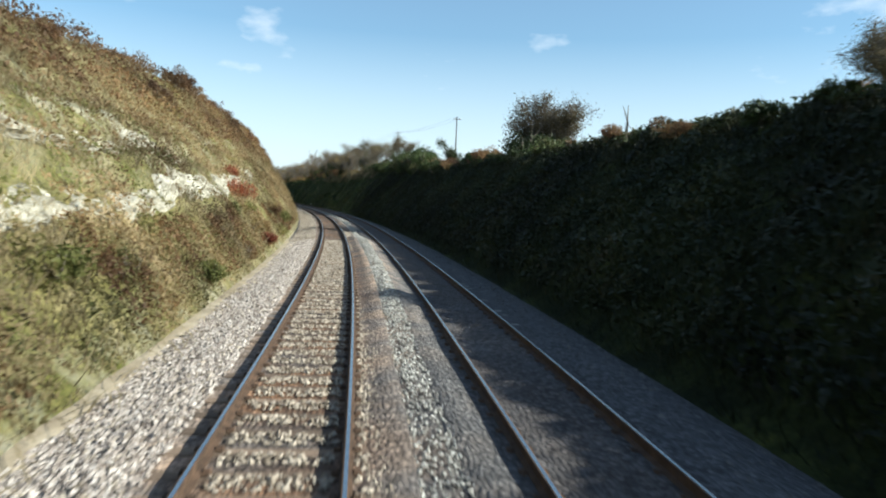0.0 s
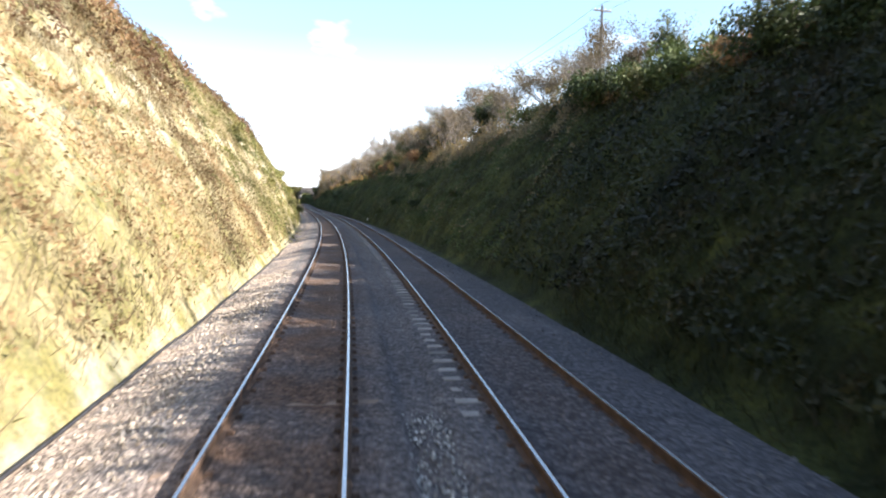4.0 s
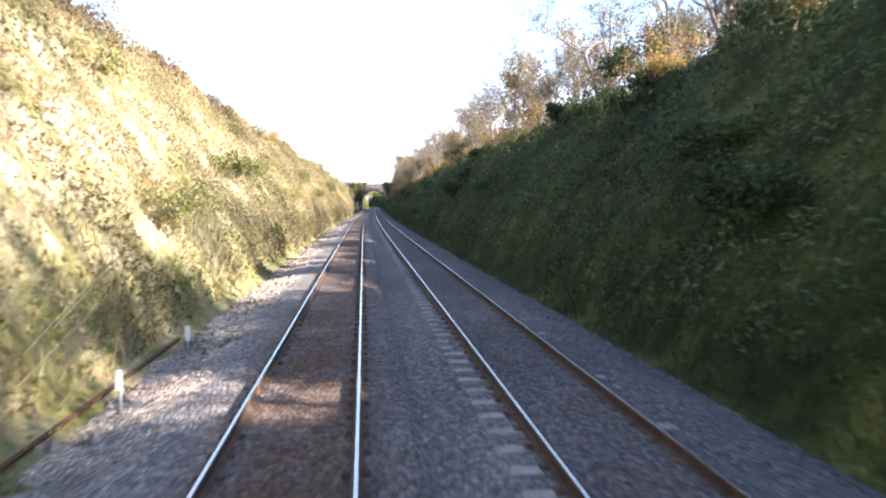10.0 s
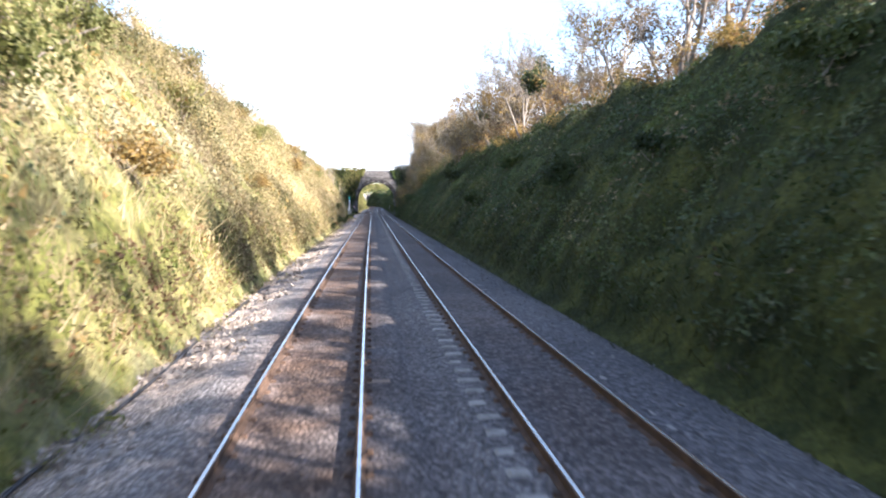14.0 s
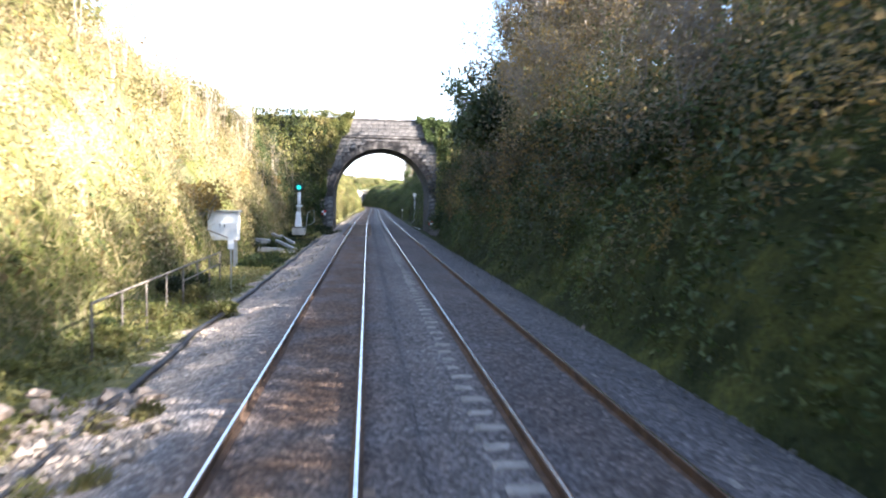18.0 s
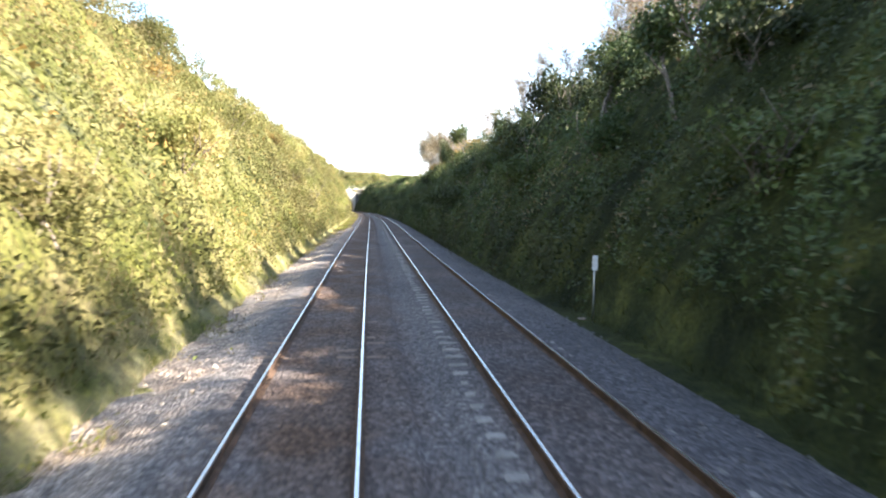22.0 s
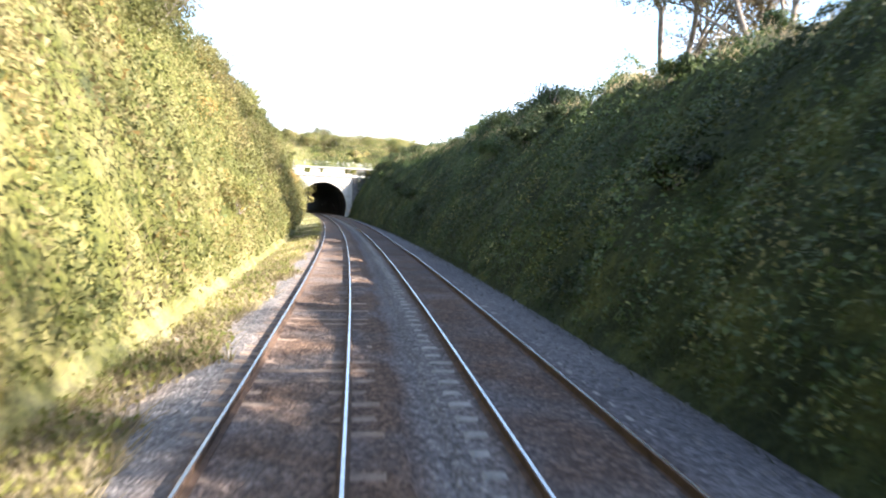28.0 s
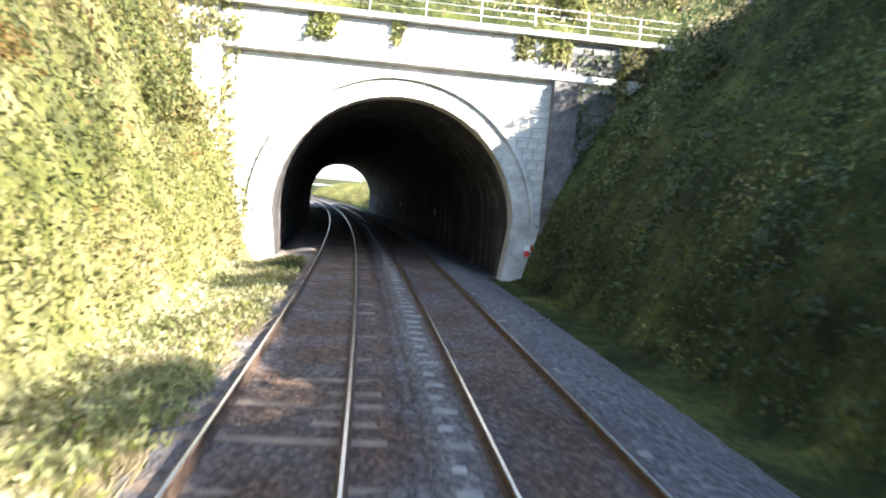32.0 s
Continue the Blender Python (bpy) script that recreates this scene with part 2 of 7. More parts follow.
M_BALLAST = ballast_mat("ballast_stone", (0.78, 0.52, 0.36))
M_STEEL = node_mat("worn_rail_steel", [(0.42, 0.41, 0.4), (0.56, 0.55, 0.54)], 2, 0.27, 0.05, 60, 1.0)
M_RUST = node_mat("rusty_rail_web", [(0.032, 0.021, 0.015), (0.066, 0.041, 0.027), (0.105, 0.064, 0.042)], 5, 0.9, 0.3, 60)
M_SLEEPER = node_mat("stained_sleeper_concrete", [(0.085, 0.06, 0.044), (0.14, 0.1, 0.073), (0.2, 0.148, 0.11)], 2.5, 0.92, 0.3, 50)
M_SLEEPER2 = node_mat("grey_sleeper_concrete", [(0.12, 0.115, 0.105), (0.2, 0.19, 0.178), (0.29, 0.28, 0.26)], 2.5, 0.92, 0.3, 50)
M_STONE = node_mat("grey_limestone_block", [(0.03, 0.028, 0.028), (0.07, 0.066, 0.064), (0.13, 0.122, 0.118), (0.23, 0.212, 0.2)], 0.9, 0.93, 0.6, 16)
M_MORTAR = node_mat("weathered_mortar", [(0.028, 0.026, 0.025), (0.065, 0.06, 0.056)], 2.0, 0.95, 0.4, 30)
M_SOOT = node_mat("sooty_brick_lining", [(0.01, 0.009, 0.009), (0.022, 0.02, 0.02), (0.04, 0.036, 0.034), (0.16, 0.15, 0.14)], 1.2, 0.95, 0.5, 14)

def stretch(m, k):
    """Draws a material's noise out downwards, as water stains run."""
    n, l = m.node_tree.nodes, m.node_tree.links
    mp = n.new("ShaderNodeMapping")
    mp.inputs["Scale"].default_value = (1.0, 1.0, k)
    for ln in [q for q in l if q.from_node.type == "TEX_COORD"]:
        l.new(mp.outputs["Vector"], ln.to_socket)
    l.new([q for q in n if q.type == "TEX_COORD"][0].outputs["Object"], mp.inputs["Vector"])


def vary(m, lo, hi):
    """Lets each piece of a kind be lighter or darker than its fellows."""
    n, l = m.node_tree.nodes, m.node_tree.links
    b = n["Principled BSDF"]
    src = b.inputs["Base Color"].links[0].from_socket
    info, mr, hs = n.new("ShaderNodeObjectInfo"), n.new("ShaderNodeMapRange"), n.new("ShaderNodeHueSaturation")
    mr.inputs["To Min"].default_value, mr.inputs["To Max"].default_value = lo, hi
    l.new(info.outputs["Random"], mr.inputs["Value"])
    l.new(mr.outputs["Result"], hs.inputs["Value"])
    l.new(src, hs.inputs["Color"])
    l.new(hs.outputs["Color"], b.inputs["Base Color"])


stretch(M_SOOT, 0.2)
M_RING = node_mat("soot_dark_arch_stone", [(0.014, 0.013, 0.013), (0.032, 0.029, 0.028), (0.06, 0.055, 0.052), (0.15, 0.14, 0.13)], 1.1, 0.94, 0.6, 14)
vary(M_RING, 0.7, 1.3)
vary(M_STONE, 0.75, 1.25)
vary(M_SLEEPER, 0.6, 1.2)
vary(M_SLEEPER2, 0.55, 1.2)
M_LEDGE = node_mat("grey_beige_limestone_ledge", [(0.1, 0.085, 0.06), (0.24, 0.22, 0.17), (0.36, 0.34, 0.28), (0.46, 0.44, 0.38)], 1.4, 0.93, 0.9, 12)
M_SAND = node_mat("pale_trodden_sand", [(0.2, 0.16, 0.11), (0.3, 0.25, 0.18), (0.38, 0.33, 0.25)], 1.0, 0.95, 0.4, 30)
M_TROUGH = node_mat("dusty_trough_concrete", [(0.09, 0.08, 0.068), (0.16, 0.145, 0.125), (0.24, 0.22, 0.19)], 2.2, 0.92, 0.3, 40)
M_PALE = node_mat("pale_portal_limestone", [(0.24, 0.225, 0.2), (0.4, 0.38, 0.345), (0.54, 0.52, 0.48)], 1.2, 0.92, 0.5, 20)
M_CONC = node_mat("pale_concrete", [(0.2, 0.19, 0.18), (0.31, 0.3, 0.28), (0.4, 0.39, 0.36)], 2.2, 0.9, 0.25, 45)
M_BLACK = node_mat("black_rubber", [(0.012, 0.012, 0.014), (0.03, 0.03, 0.032)], 4, 0.6, 0.1, 60)
M_GALV = node_mat("galvanised_steel", [(0.42, 0.43, 0.44), (0.58, 0.59, 0.6)], 6, 0.45, 0.1, 50, 0.7)
M_WHITE = node_mat("white_paint", [(0.66, 0.66, 0.64), (0.8, 0.8, 0.78)], 5, 0.5, 0.05, 40)
M_RED = node_mat("red_paint", [(0.5, 0.03, 0.03), (0.62, 0.05, 0.045)], 5, 0.5, 0.05, 40)
M_YELLOW = node_mat("yellow_paint", [(0.75, 0.55, 0.04), (0.82, 0.62, 0.06)], 5, 0.5, 0.05, 40)
M_DARKMETAL = node_mat("black_painted_metal", [(0.015, 0.015, 0.016), (0.03, 0.03, 0.03)], 5, 0.5, 0.05, 40)
M_WOOD = node_mat("grey_weathered_timber", [(0.05, 0.045, 0.04), (0.1, 0.09, 0.08), (0.16, 0.148, 0.13)], 3, 0.9, 0.4, 30)
M_BARK = node_mat("grey_brown_bark", [(0.07, 0.055, 0.045), (0.15, 0.125, 0.105), (0.24, 0.21, 0.18)], 4, 0.95, 0.5, 25)
M_TWIG = node_mat("pale_bare_twig", [(0.1, 0.085, 0.07), (0.2, 0.175, 0.15)], 4, 0.95, 0.2, 25)


def terrain_mat():
    """Rough banks: grass, dead bracken, soil and bare pale rock, mixed by noise, by how rocky the bank is and by a
    dryness that also holds sun and shade.
    """
    m = bpy.data.materials.new("rough_bank_grass")
    m.use_nodes = True
    n, l = m.node_tree.nodes, m.node_tree.links
    b = n["Principled BSDF"]
    b.inputs["Roughness"].default_value = 0.97
    b.inputs["Specular IOR Level"].default_value = 0.1
    co = n.new("ShaderNodeTexCoord")

    def nz(scale, detail=6.0):
        t = n.new("ShaderNodeTexNoise")
        t.inputs["Scale"].default_value, t.inputs["Detail"].default_value, t.inputs["Roughness"].default_value = scale, detail, 0.7
        l.new(co.outputs["Object"], t.inputs["Vector"])
        return t

    def ramp(src, cols, lo=0.3, hi=0.7):
        r = n.new("ShaderNodeValToRGB")
        e = r.color_ramp.elements
        while len(e) < len(cols):
            e.new(0.5)
        for i, c in enumerate(cols):
            e[i].position, e[i].color = lo + (hi - lo) * i / (len(cols) - 1), (*c, 1)
        l.new(src, r.inputs["Fac"])
        return r
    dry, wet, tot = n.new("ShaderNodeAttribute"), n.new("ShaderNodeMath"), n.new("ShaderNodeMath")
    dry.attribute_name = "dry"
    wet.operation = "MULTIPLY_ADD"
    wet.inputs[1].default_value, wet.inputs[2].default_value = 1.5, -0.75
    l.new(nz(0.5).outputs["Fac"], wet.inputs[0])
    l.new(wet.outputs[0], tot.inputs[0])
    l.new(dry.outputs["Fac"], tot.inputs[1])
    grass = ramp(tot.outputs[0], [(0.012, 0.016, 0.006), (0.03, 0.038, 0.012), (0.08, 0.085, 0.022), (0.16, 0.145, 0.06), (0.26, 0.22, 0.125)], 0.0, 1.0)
    fine = ramp(nz(9.0).outputs["Fac"], [(0.35, 0.35, 0.35), (1.0, 1.0, 1.0), (1.5, 1.45, 1.3)])
    mul = n.new("ShaderNodeMixRGB")
    mul.blend_type, mul.inputs["Fac"].default_value = "MULTIPLY", 1.0
    l.new(grass.outputs["Color"], mul.inputs["Color1"])
    l.new(fine.outputs["Color"], mul.inputs["Color2"])
    rock = ramp(nz(1.4).outputs["Fac"], [(0.22, 0.19, 0.14), (0.46, 0.43, 0.36), (0.62, 0.59, 0.52)])
    at_n, mask = n.new("ShaderNodeAttribute"), n.new("ShaderNodeMath")
    at_n.attribute_name = "rock"
    mask.operation, mask.use_clamp = "MULTIPLY", True
    patch = ramp(nz(0.8).outputs["Fac"], [(0, 0, 0), (1, 1, 1)], 0.42, 0.6)
    l.new(at_n.outputs["Fac"], mask.inputs[0])
    l.new(patch.outputs["Color"], mask.inputs[1])
    mx = n.new("ShaderNodeMixRGB")
    l.new(mask.outputs[0], mx.inputs["Fac"])
    l.new(mul.outputs["Color"], mx.inputs["Color1"])
    l.new(rock.outputs["Color"], mx.inputs["Color2"])
    l.new(mx.outputs["Color"], b.inputs["Base Color"])
    bp = n.new("ShaderNodeBump")
    bp.inputs["Strength"].default_value, bp.inputs["Distance"].default_value = 0.9, 0.12
    l.new(nz(6.0).outputs["Fac"], bp.inputs["Height"])
    l.new(bp.outputs["Normal"], b.inputs["Normal"])
    return m


M_BANK = terrain_mat()


# ---------- mesh helpers ----------
def mesh_of(name, verts, faces, mats, smooth=False, index=None):
    """A mesh from arrays of vertices and of quads or triangles."""
    me = bpy.data.meshes.new(name)
    verts = np.asarray(verts, np.float32).reshape(-1, 3)
    if isinstance(faces, np.ndarray):
        k = faces.shape[1]
        me.vertices.add(len(verts))
        me.vertices.foreach_set("co", verts.ravel())
        me.loops.add(faces.size)
        me.loops.foreach_set("vertex_index", faces.astype(np.int32).ravel())
        me.polygons.add(len(faces))
        me.polygons.foreach_set("loop_start", (np.arange(len(faces)) * k).astype(np.int32))
    else:
        me.from_pydata(verts.tolist(), [], faces)
    for m in (mats if isinstance(mats, (list, tuple)) else [mats]):
        me.materials.append(m)
    if index is not None:
        me.polygons.foreach_set("material_index", np.asarray(index, np.int32))
    me.polygons.foreach_set("use_smooth", np.full(len(me.polygons), smooth))
    me.update(calc_edges=True)
    return me


def float_attr(me, name, values):
    a = me.attributes.new(name, "FLOAT", "POINT")
    a.data.foreach_set("value", np.asarray(values, np.float32))


def part(name, me, parent=None, m=None, label=""):
    """Links a mesh as one object under its thing, at the pose m in the thing's own axes."""
    ob = new(name, me)
    if parent is not None:
        ob.parent = parent
    if m is not None:
        ob.matrix_local = m
    if label:
        ob["label"] = label
    return ob


def thing(name, label, category, m=None, group="", kind=""):
    ob = new(name)
    ob.empty_display_size = 0.2
    if m is not None:
        ob.matrix_world = m
    return tagged(ob, label, category, group, kind)


def grid_faces(rows, cols):
    a = (np.arange(rows - 1)[:, None] * cols + np.arange(cols - 1)[None, :]).ravel()
    return np.stack([a, a + 1, a + cols + 1, a + cols], 1)


def sweep(name, svals, section, mat, closed=True, smooth=False, off=None):
    """A section (offset, height) carried along the line over the chainages svals."""
    sec = np.asarray(section, float)
    o = sec[None, :, 0] + (0 if off is None else np.asarray(off)[:, None])
    v = W(svals[:, None], o, sec[None, :, 1]).reshape(-1, 3)
    k, r = len(sec), len(svals)
    if closed:
        j = np.arange(k)
        a = (np.arange(r - 1)[:, None] * k + j[None, :]).ravel()
        c = (np.arange(r - 1)[:, None] * k + ((j + 1) % k)[None, :]).ravel()
        f = np.stack([a, c, c + k, a + k], 1)
    else:
        f = grid_faces(r, k)
    return mesh_of(name, v, f, mat, smooth)


def box(name, sx, sy, sz, mat, bevel=0.0, z0=0.0, taper=1.0, seg=1):
    """A box on z0, bevelled, narrowed towards its top by taper."""
    bm = bmesh.new()
    bmesh.ops.create_cube(bm, size=1.0)
    for v in bm.verts:
        k = taper if v.co.z > 0 else 1.0
        v.co = Vector((v.co.x * sx * k, v.co.y * sy * k, (v.co.z + 0.5) * sz + z0))
    if bevel:
        bmesh.ops.bevel(bm, geom=bm.edges[:], offset=bevel, segments=seg, affect="EDGES", profile=0.7)
    me = bpy.data.meshes.new(name)
    bm.to_mesh(me)
    bm.free()
    me.materials.append(mat)
    return me


def tube(name, pts, radii, mat, sides=8, cap=True):
    """A round bar through the points, with a radius at each."""
    pts = [Vector(p) for p in pts]
    v, f = [], []
    for i, p in enumerate(pts):
        d = (pts[min(i + 1, len(pts) - 1)] - pts[max(i - 1, 0)]).normalized()
        q = d.to_track_quat("Z", "Y")
        r = radii[i] if isinstance(radii, (list, tuple)) else radii
        for k in range(sides):
            a = 2 * math.pi * k / sides
            v.append(p + q @ Vector((math.cos(a) * r, math.sin(a) * r, 0)))
    for i in range(len(pts) - 1):
        for k in range(sides):
            f.append((i * sides + k, i * sides + (k + 1) % sides, (i + 1) * sides + (k + 1) % sides, (i + 1) * sides + k))
    if cap:
        f.append(tuple(range(sides))[::-1])
        f.append(tuple((len(pts) - 1) * sides + k for k in range(sides)))
    me = mesh_of(name, [tuple(p) for p in v], f, mat, True)
    return me


# ---------- the ground: banks of the cutting, hill over the tunnel, land to the horizon ----------
BRIDGE_S, BRIDGE_D = 562.0, 7.5
PORTAL_S, TUNNEL_L, TUNNEL_C = 924.0, 84.0, 2.1
# chainage, crest of the left bank (distance, height), of the right bank
BANKS = [(-300, 15, 9.5, 13, 5.4), (0, 15, 10.0, 13, 5.4), (36, 14, 9.8, 13, 5.75), (60, 13, 11.0, 13.5, 6.2), (96, 11.5, 11.6, 14, 6.9), (150, 11.0, 12.0, 14, 8.0), (195, 10.5, 12.0, 14, 8.3),
         (250, 11, 10.6, 14, 8.4), (320, 11, 10.0, 14, 8.3), (415, 10.5, 10.2, 14, 8.2), (480, 11, 9.4, 13.5, 8.6), (520, 11.3, 9.9, 13.2, 8.7), (545, 11.5, 9.9, 13, 8.8), (600, 11, 9.2, 13, 8.4), (640, 10.6, 10.4, 13, 8.5),
         (680, 10.5, 10.4, 13, 8.6), (760, 9, 10.2, 13.5, 8.6), (800, 8.5, 10.4, 13.8, 8.5), (840, 8, 10.6, 14, 8.8), (875, 8.2, 10.6, 14, 9.8), (900, 8.4, 10.6, 13.8, 10.2), (924, 8.5, 10.6, 13.5, 10.2), (985, 8.5, 10.5, 13.5, 9.6), (1020, 12, 4.5, 17, 3.0), (1400, 15, 3.0, 20, 2.5)]
BK = np.array(BANKS, float)


def right_toe(s):
    """Foot of the right bank, from the right track's centre."""
    return np.interp(s, [540, 550, 575, 582, 588, 604, 612, 616, 626, 636, 880, 902], [3.35, 4.3, 4.3, 3.6, 4.5, 4.5, 3.6, 4.0, 4.0, 3.35, 3.35, 4.3])


def left_toe(s):
    return np.interp(s, [140, 160, 330, 360, 492, 500, 546, 556, 575, 590], [3.25, 3.5, 3.5, 3.3, 3.4, 5.6, 5.6, 3.9, 3.9, 3.4])



def fbm(s, off, scale, seed=0.0, octaves=4):
    """Sums of sines: a cheap smooth unevenness for arrays."""
    rng = np.random.RandomState(int(seed * 10) + 7)
    out, amp, tot = 0.0, 1.0, 0.0
    for k in range(octaves):
        for _ in range(3):
            a, p, q = rng.uniform(0, 6.28), rng.uniform(0, 6.28), rng.uniform(0.7, 1.3)
            w = 6.283 / scale * 2 ** k * q
            out = out + amp * np.sin(w * (np.cos(a) * s + np.sin(a) * off) + p + 1.3 * np.sin(0.37 * w * (np.sin(a) * s - np.cos(a) * off) + q * 5))
            tot += amp * 0.7
        amp *= 0.55
    return out / tot


def domes(s, off, cell=2.4):
    """A field of rounded shrub-like humps, 0 to about 0.95."""
    gi, gj = np.floor(s / cell), np.floor(off / cell)
    best = np.zeros_like(s)
    for di in (-1, 0, 1):
        for dj in (-1, 0, 1):
            ci, cj = gi + di, gj + dj
            h = np.sin(ci * 127.1 + cj * 311.7) * 4375.85
            k = np.sin(ci * 269.5 + cj * 183.3) * 2463.46
            h, k = h - np.floor(h), k - np.floor(k)
            q = 0.5 + 0.45 * (h * 7.3 - np.floor(h * 7.3))
            d2 = ((s / cell - ci - h) ** 2 + (off / cell - cj - k) ** 2) / q ** 2
            best = np.maximum(best, q * np.sqrt(np.clip(1 - d2, 0, 1)))
    return best


def ground_z(s, off):
    """Height of the land at chainage and offset (arrays)."""
    s, off = np.broadcast_arrays(np.asarray(s, float), np.asarray(off, float))
    lo, lz, ro, rz = (np.interp(s, BK[:, 0], BK[:, i]) for i in range(1, 5))
    c2, lt = second(s), left_toe(s)
    u_l = np.clip((-off - lt) / (lo - lt), 0, 1)
    rt = right_toe(s)
    u_r = np.clip((off - c2 - rt) / (ro - c2 - rt), 0, 1)
    z = -0.55 + (lz + 0.55) * u_l ** 0.82 + (rz + 0.55) * u_r ** 0.85
    beyond_l, beyond_r = np.clip(-off - lo, 0, None), np.clip(off - ro, 0, None)
    z = z + 3.0 * (1 - np.exp(-beyond_l / 25)) + 3.2 * (1 - np.exp(-beyond_r / 40))
    rough = np.clip(np.maximum(u_l, u_r) * 6, 0, 1)
    z = z + rough * (0.35 * fbm(s, off, 9.0, 1) + 0.22 * fbm(s, off, 3.0, 2)) + np.clip((beyond_l + beyond_r) / 60, 0, 1) * 2.0 * fbm(s, off, 120.0, 3)
    swell = np.where(off < 0, np.interp(s, [140, 250, 330, 560], [0.12, 0.35, 0.9, 1.1]), np.interp(s, [90, 150, 470], [0.25, 0.9, 1.25]))
    z = z + rough * swell * (domes(s, off) + 0.5 * domes(s, off, 6.5) - 0.6)
    ledge = np.clip(1 - np.abs(u_l - 0.45) * 2.6, 0, 1) * (off < 0) * np.interp(s, [230, 290], [1, 0.25])
    z = z + ledge * 0.2 * np.sin(z * 4.2 + 1.5 * fbm(s, off * 0, 14, 5))
    hill = 9.25 + 2.7 * np.clip((s - PORTAL_S - 0.8) / 6, 0, 1) + 5.5 * np.clip((s - PORTAL_S - 1) / 22, 0, 1) ** 0.8 * np.clip((PORTAL_S + TUNNEL_L - s) / 15, 0, 1) + 0.4 * fbm(s, off, 8, 4)
    inside = (s > PORTAL_S + 0.6) & (s < PORTAL_S + TUNNEL_L - 0.6)
    return np.where(inside, np.maximum(z, hill), z)


def make_ground():
    svals = np.concatenate([np.arange(-160, PORTAL_S + 0.7, 1.1), [PORTAL_S + 0.5, PORTAL_S + 0.8], np.arange(PORTAL_S + 2.2, 1250, 1.5)])
    svals = np.unique(svals)
    near = np.concatenate([np.arange(2.6, 18, 0.5), np.arange(18, 40, 2.5), np.array([40, 55, 80, 120, 180, 260, 350])])
    offs = np.concatenate([-near[::-1], np.linspace(-1.5, 5.0, 5), near + 3.4])
    S, O = np.meshgrid(svals, offs, indexing="ij")
    Z = ground_z(S, O)
    v = W(S, O, Z).reshape(-1, 3)
    r, c = S.shape
    f = grid_faces(r, c)
    i_row, i_col = np.divmod(np.arange(len(f)), c - 1)
    cut = (((svals[i_row] < PORTAL_S + 0.65) & (svals[i_row + 1] > PORTAL_S + 0.65)) | ((svals[i_row] < PORTAL_S + TUNNEL_L - 0.6) & (svals[i_row + 1] > PORTAL_S + TUNNEL_L - 0.6)))
    hole = cut & (offs[i_col] > TUNNEL_C - 6.0) & (offs[i_col + 1] < TUNNEL_C + 6.0)
    f = f[~hole]
    # land beyond, out to the horizon
    idx = np.arange(r * c).reshape(r, c)
    loop = np.concatenate([idx[:, -1], idx[::-1, 0]])
    centre = W(500, 1.7, 0)
    d = v[loop, :2] - centre[:2]
    far = centre[:2] + d / np.linalg.norm(d, axis=1, keepdims=True) * 3500
    v = np.concatenate([v, np.column_stack([far, np.full(len(far), 14.0)])])
    a = np.arange(len(loop))
    b2 = (a + 1) % len(loop)
    f = np.concatenate([f, np.stack([loop[a], r * c + a, r * c + b2, loop[b2]], 1)])
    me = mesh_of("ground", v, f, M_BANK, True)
    lo = np.interp(S, BK[:, 0], BK[:, 1])
    u = np.clip((-O - left_toe(S)) / (lo - left_toe(S)), 0, 1.3)
    band = np.exp(-((u - 0.45 - 0.08 * fbm(S, O * 0, 30, 6)) / np.interp(S, [60, 150, 300, 400], [0.16, 0.33, 0.3, 0.2])) ** 2) * np.interp(S, [0, 46, 60, 120, 150, 185, 235, 260, 330, 560, 600, 800], [0.5, 0.5, 0.4, 0.45, 0.65, 1.0, 1.1, 0.7, 0.35, 0.2, 0.1, 0.05])
    rock = np.concatenate([(band * (O < 0)).ravel(), np.zeros(len(far))])
    rock[:S.size] = np.maximum(rock[:S.size], (np.clip(1.2 - np.abs(u - 0.0) * 22, 0, 1) * (O < 0) * (O > -6) * np.interp(S, [230, 260], [0.4, 0.12])).ravel())
    float_attr(me, "rock", rock)
    # Besides drier growth, the left is lightened as sunlit, the right darkened as shaded.
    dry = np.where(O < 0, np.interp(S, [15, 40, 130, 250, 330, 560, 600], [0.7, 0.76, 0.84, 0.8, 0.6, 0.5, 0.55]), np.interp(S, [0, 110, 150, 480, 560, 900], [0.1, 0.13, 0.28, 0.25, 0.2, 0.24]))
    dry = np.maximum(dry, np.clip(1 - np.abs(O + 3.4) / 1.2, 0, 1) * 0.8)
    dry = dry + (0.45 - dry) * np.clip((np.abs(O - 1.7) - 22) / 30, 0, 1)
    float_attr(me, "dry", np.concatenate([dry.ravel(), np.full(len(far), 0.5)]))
    return tagged(new("ground", me), "rough grassy cutting banks with bare pale rock patches", "ground", kind="structure")


make_ground()


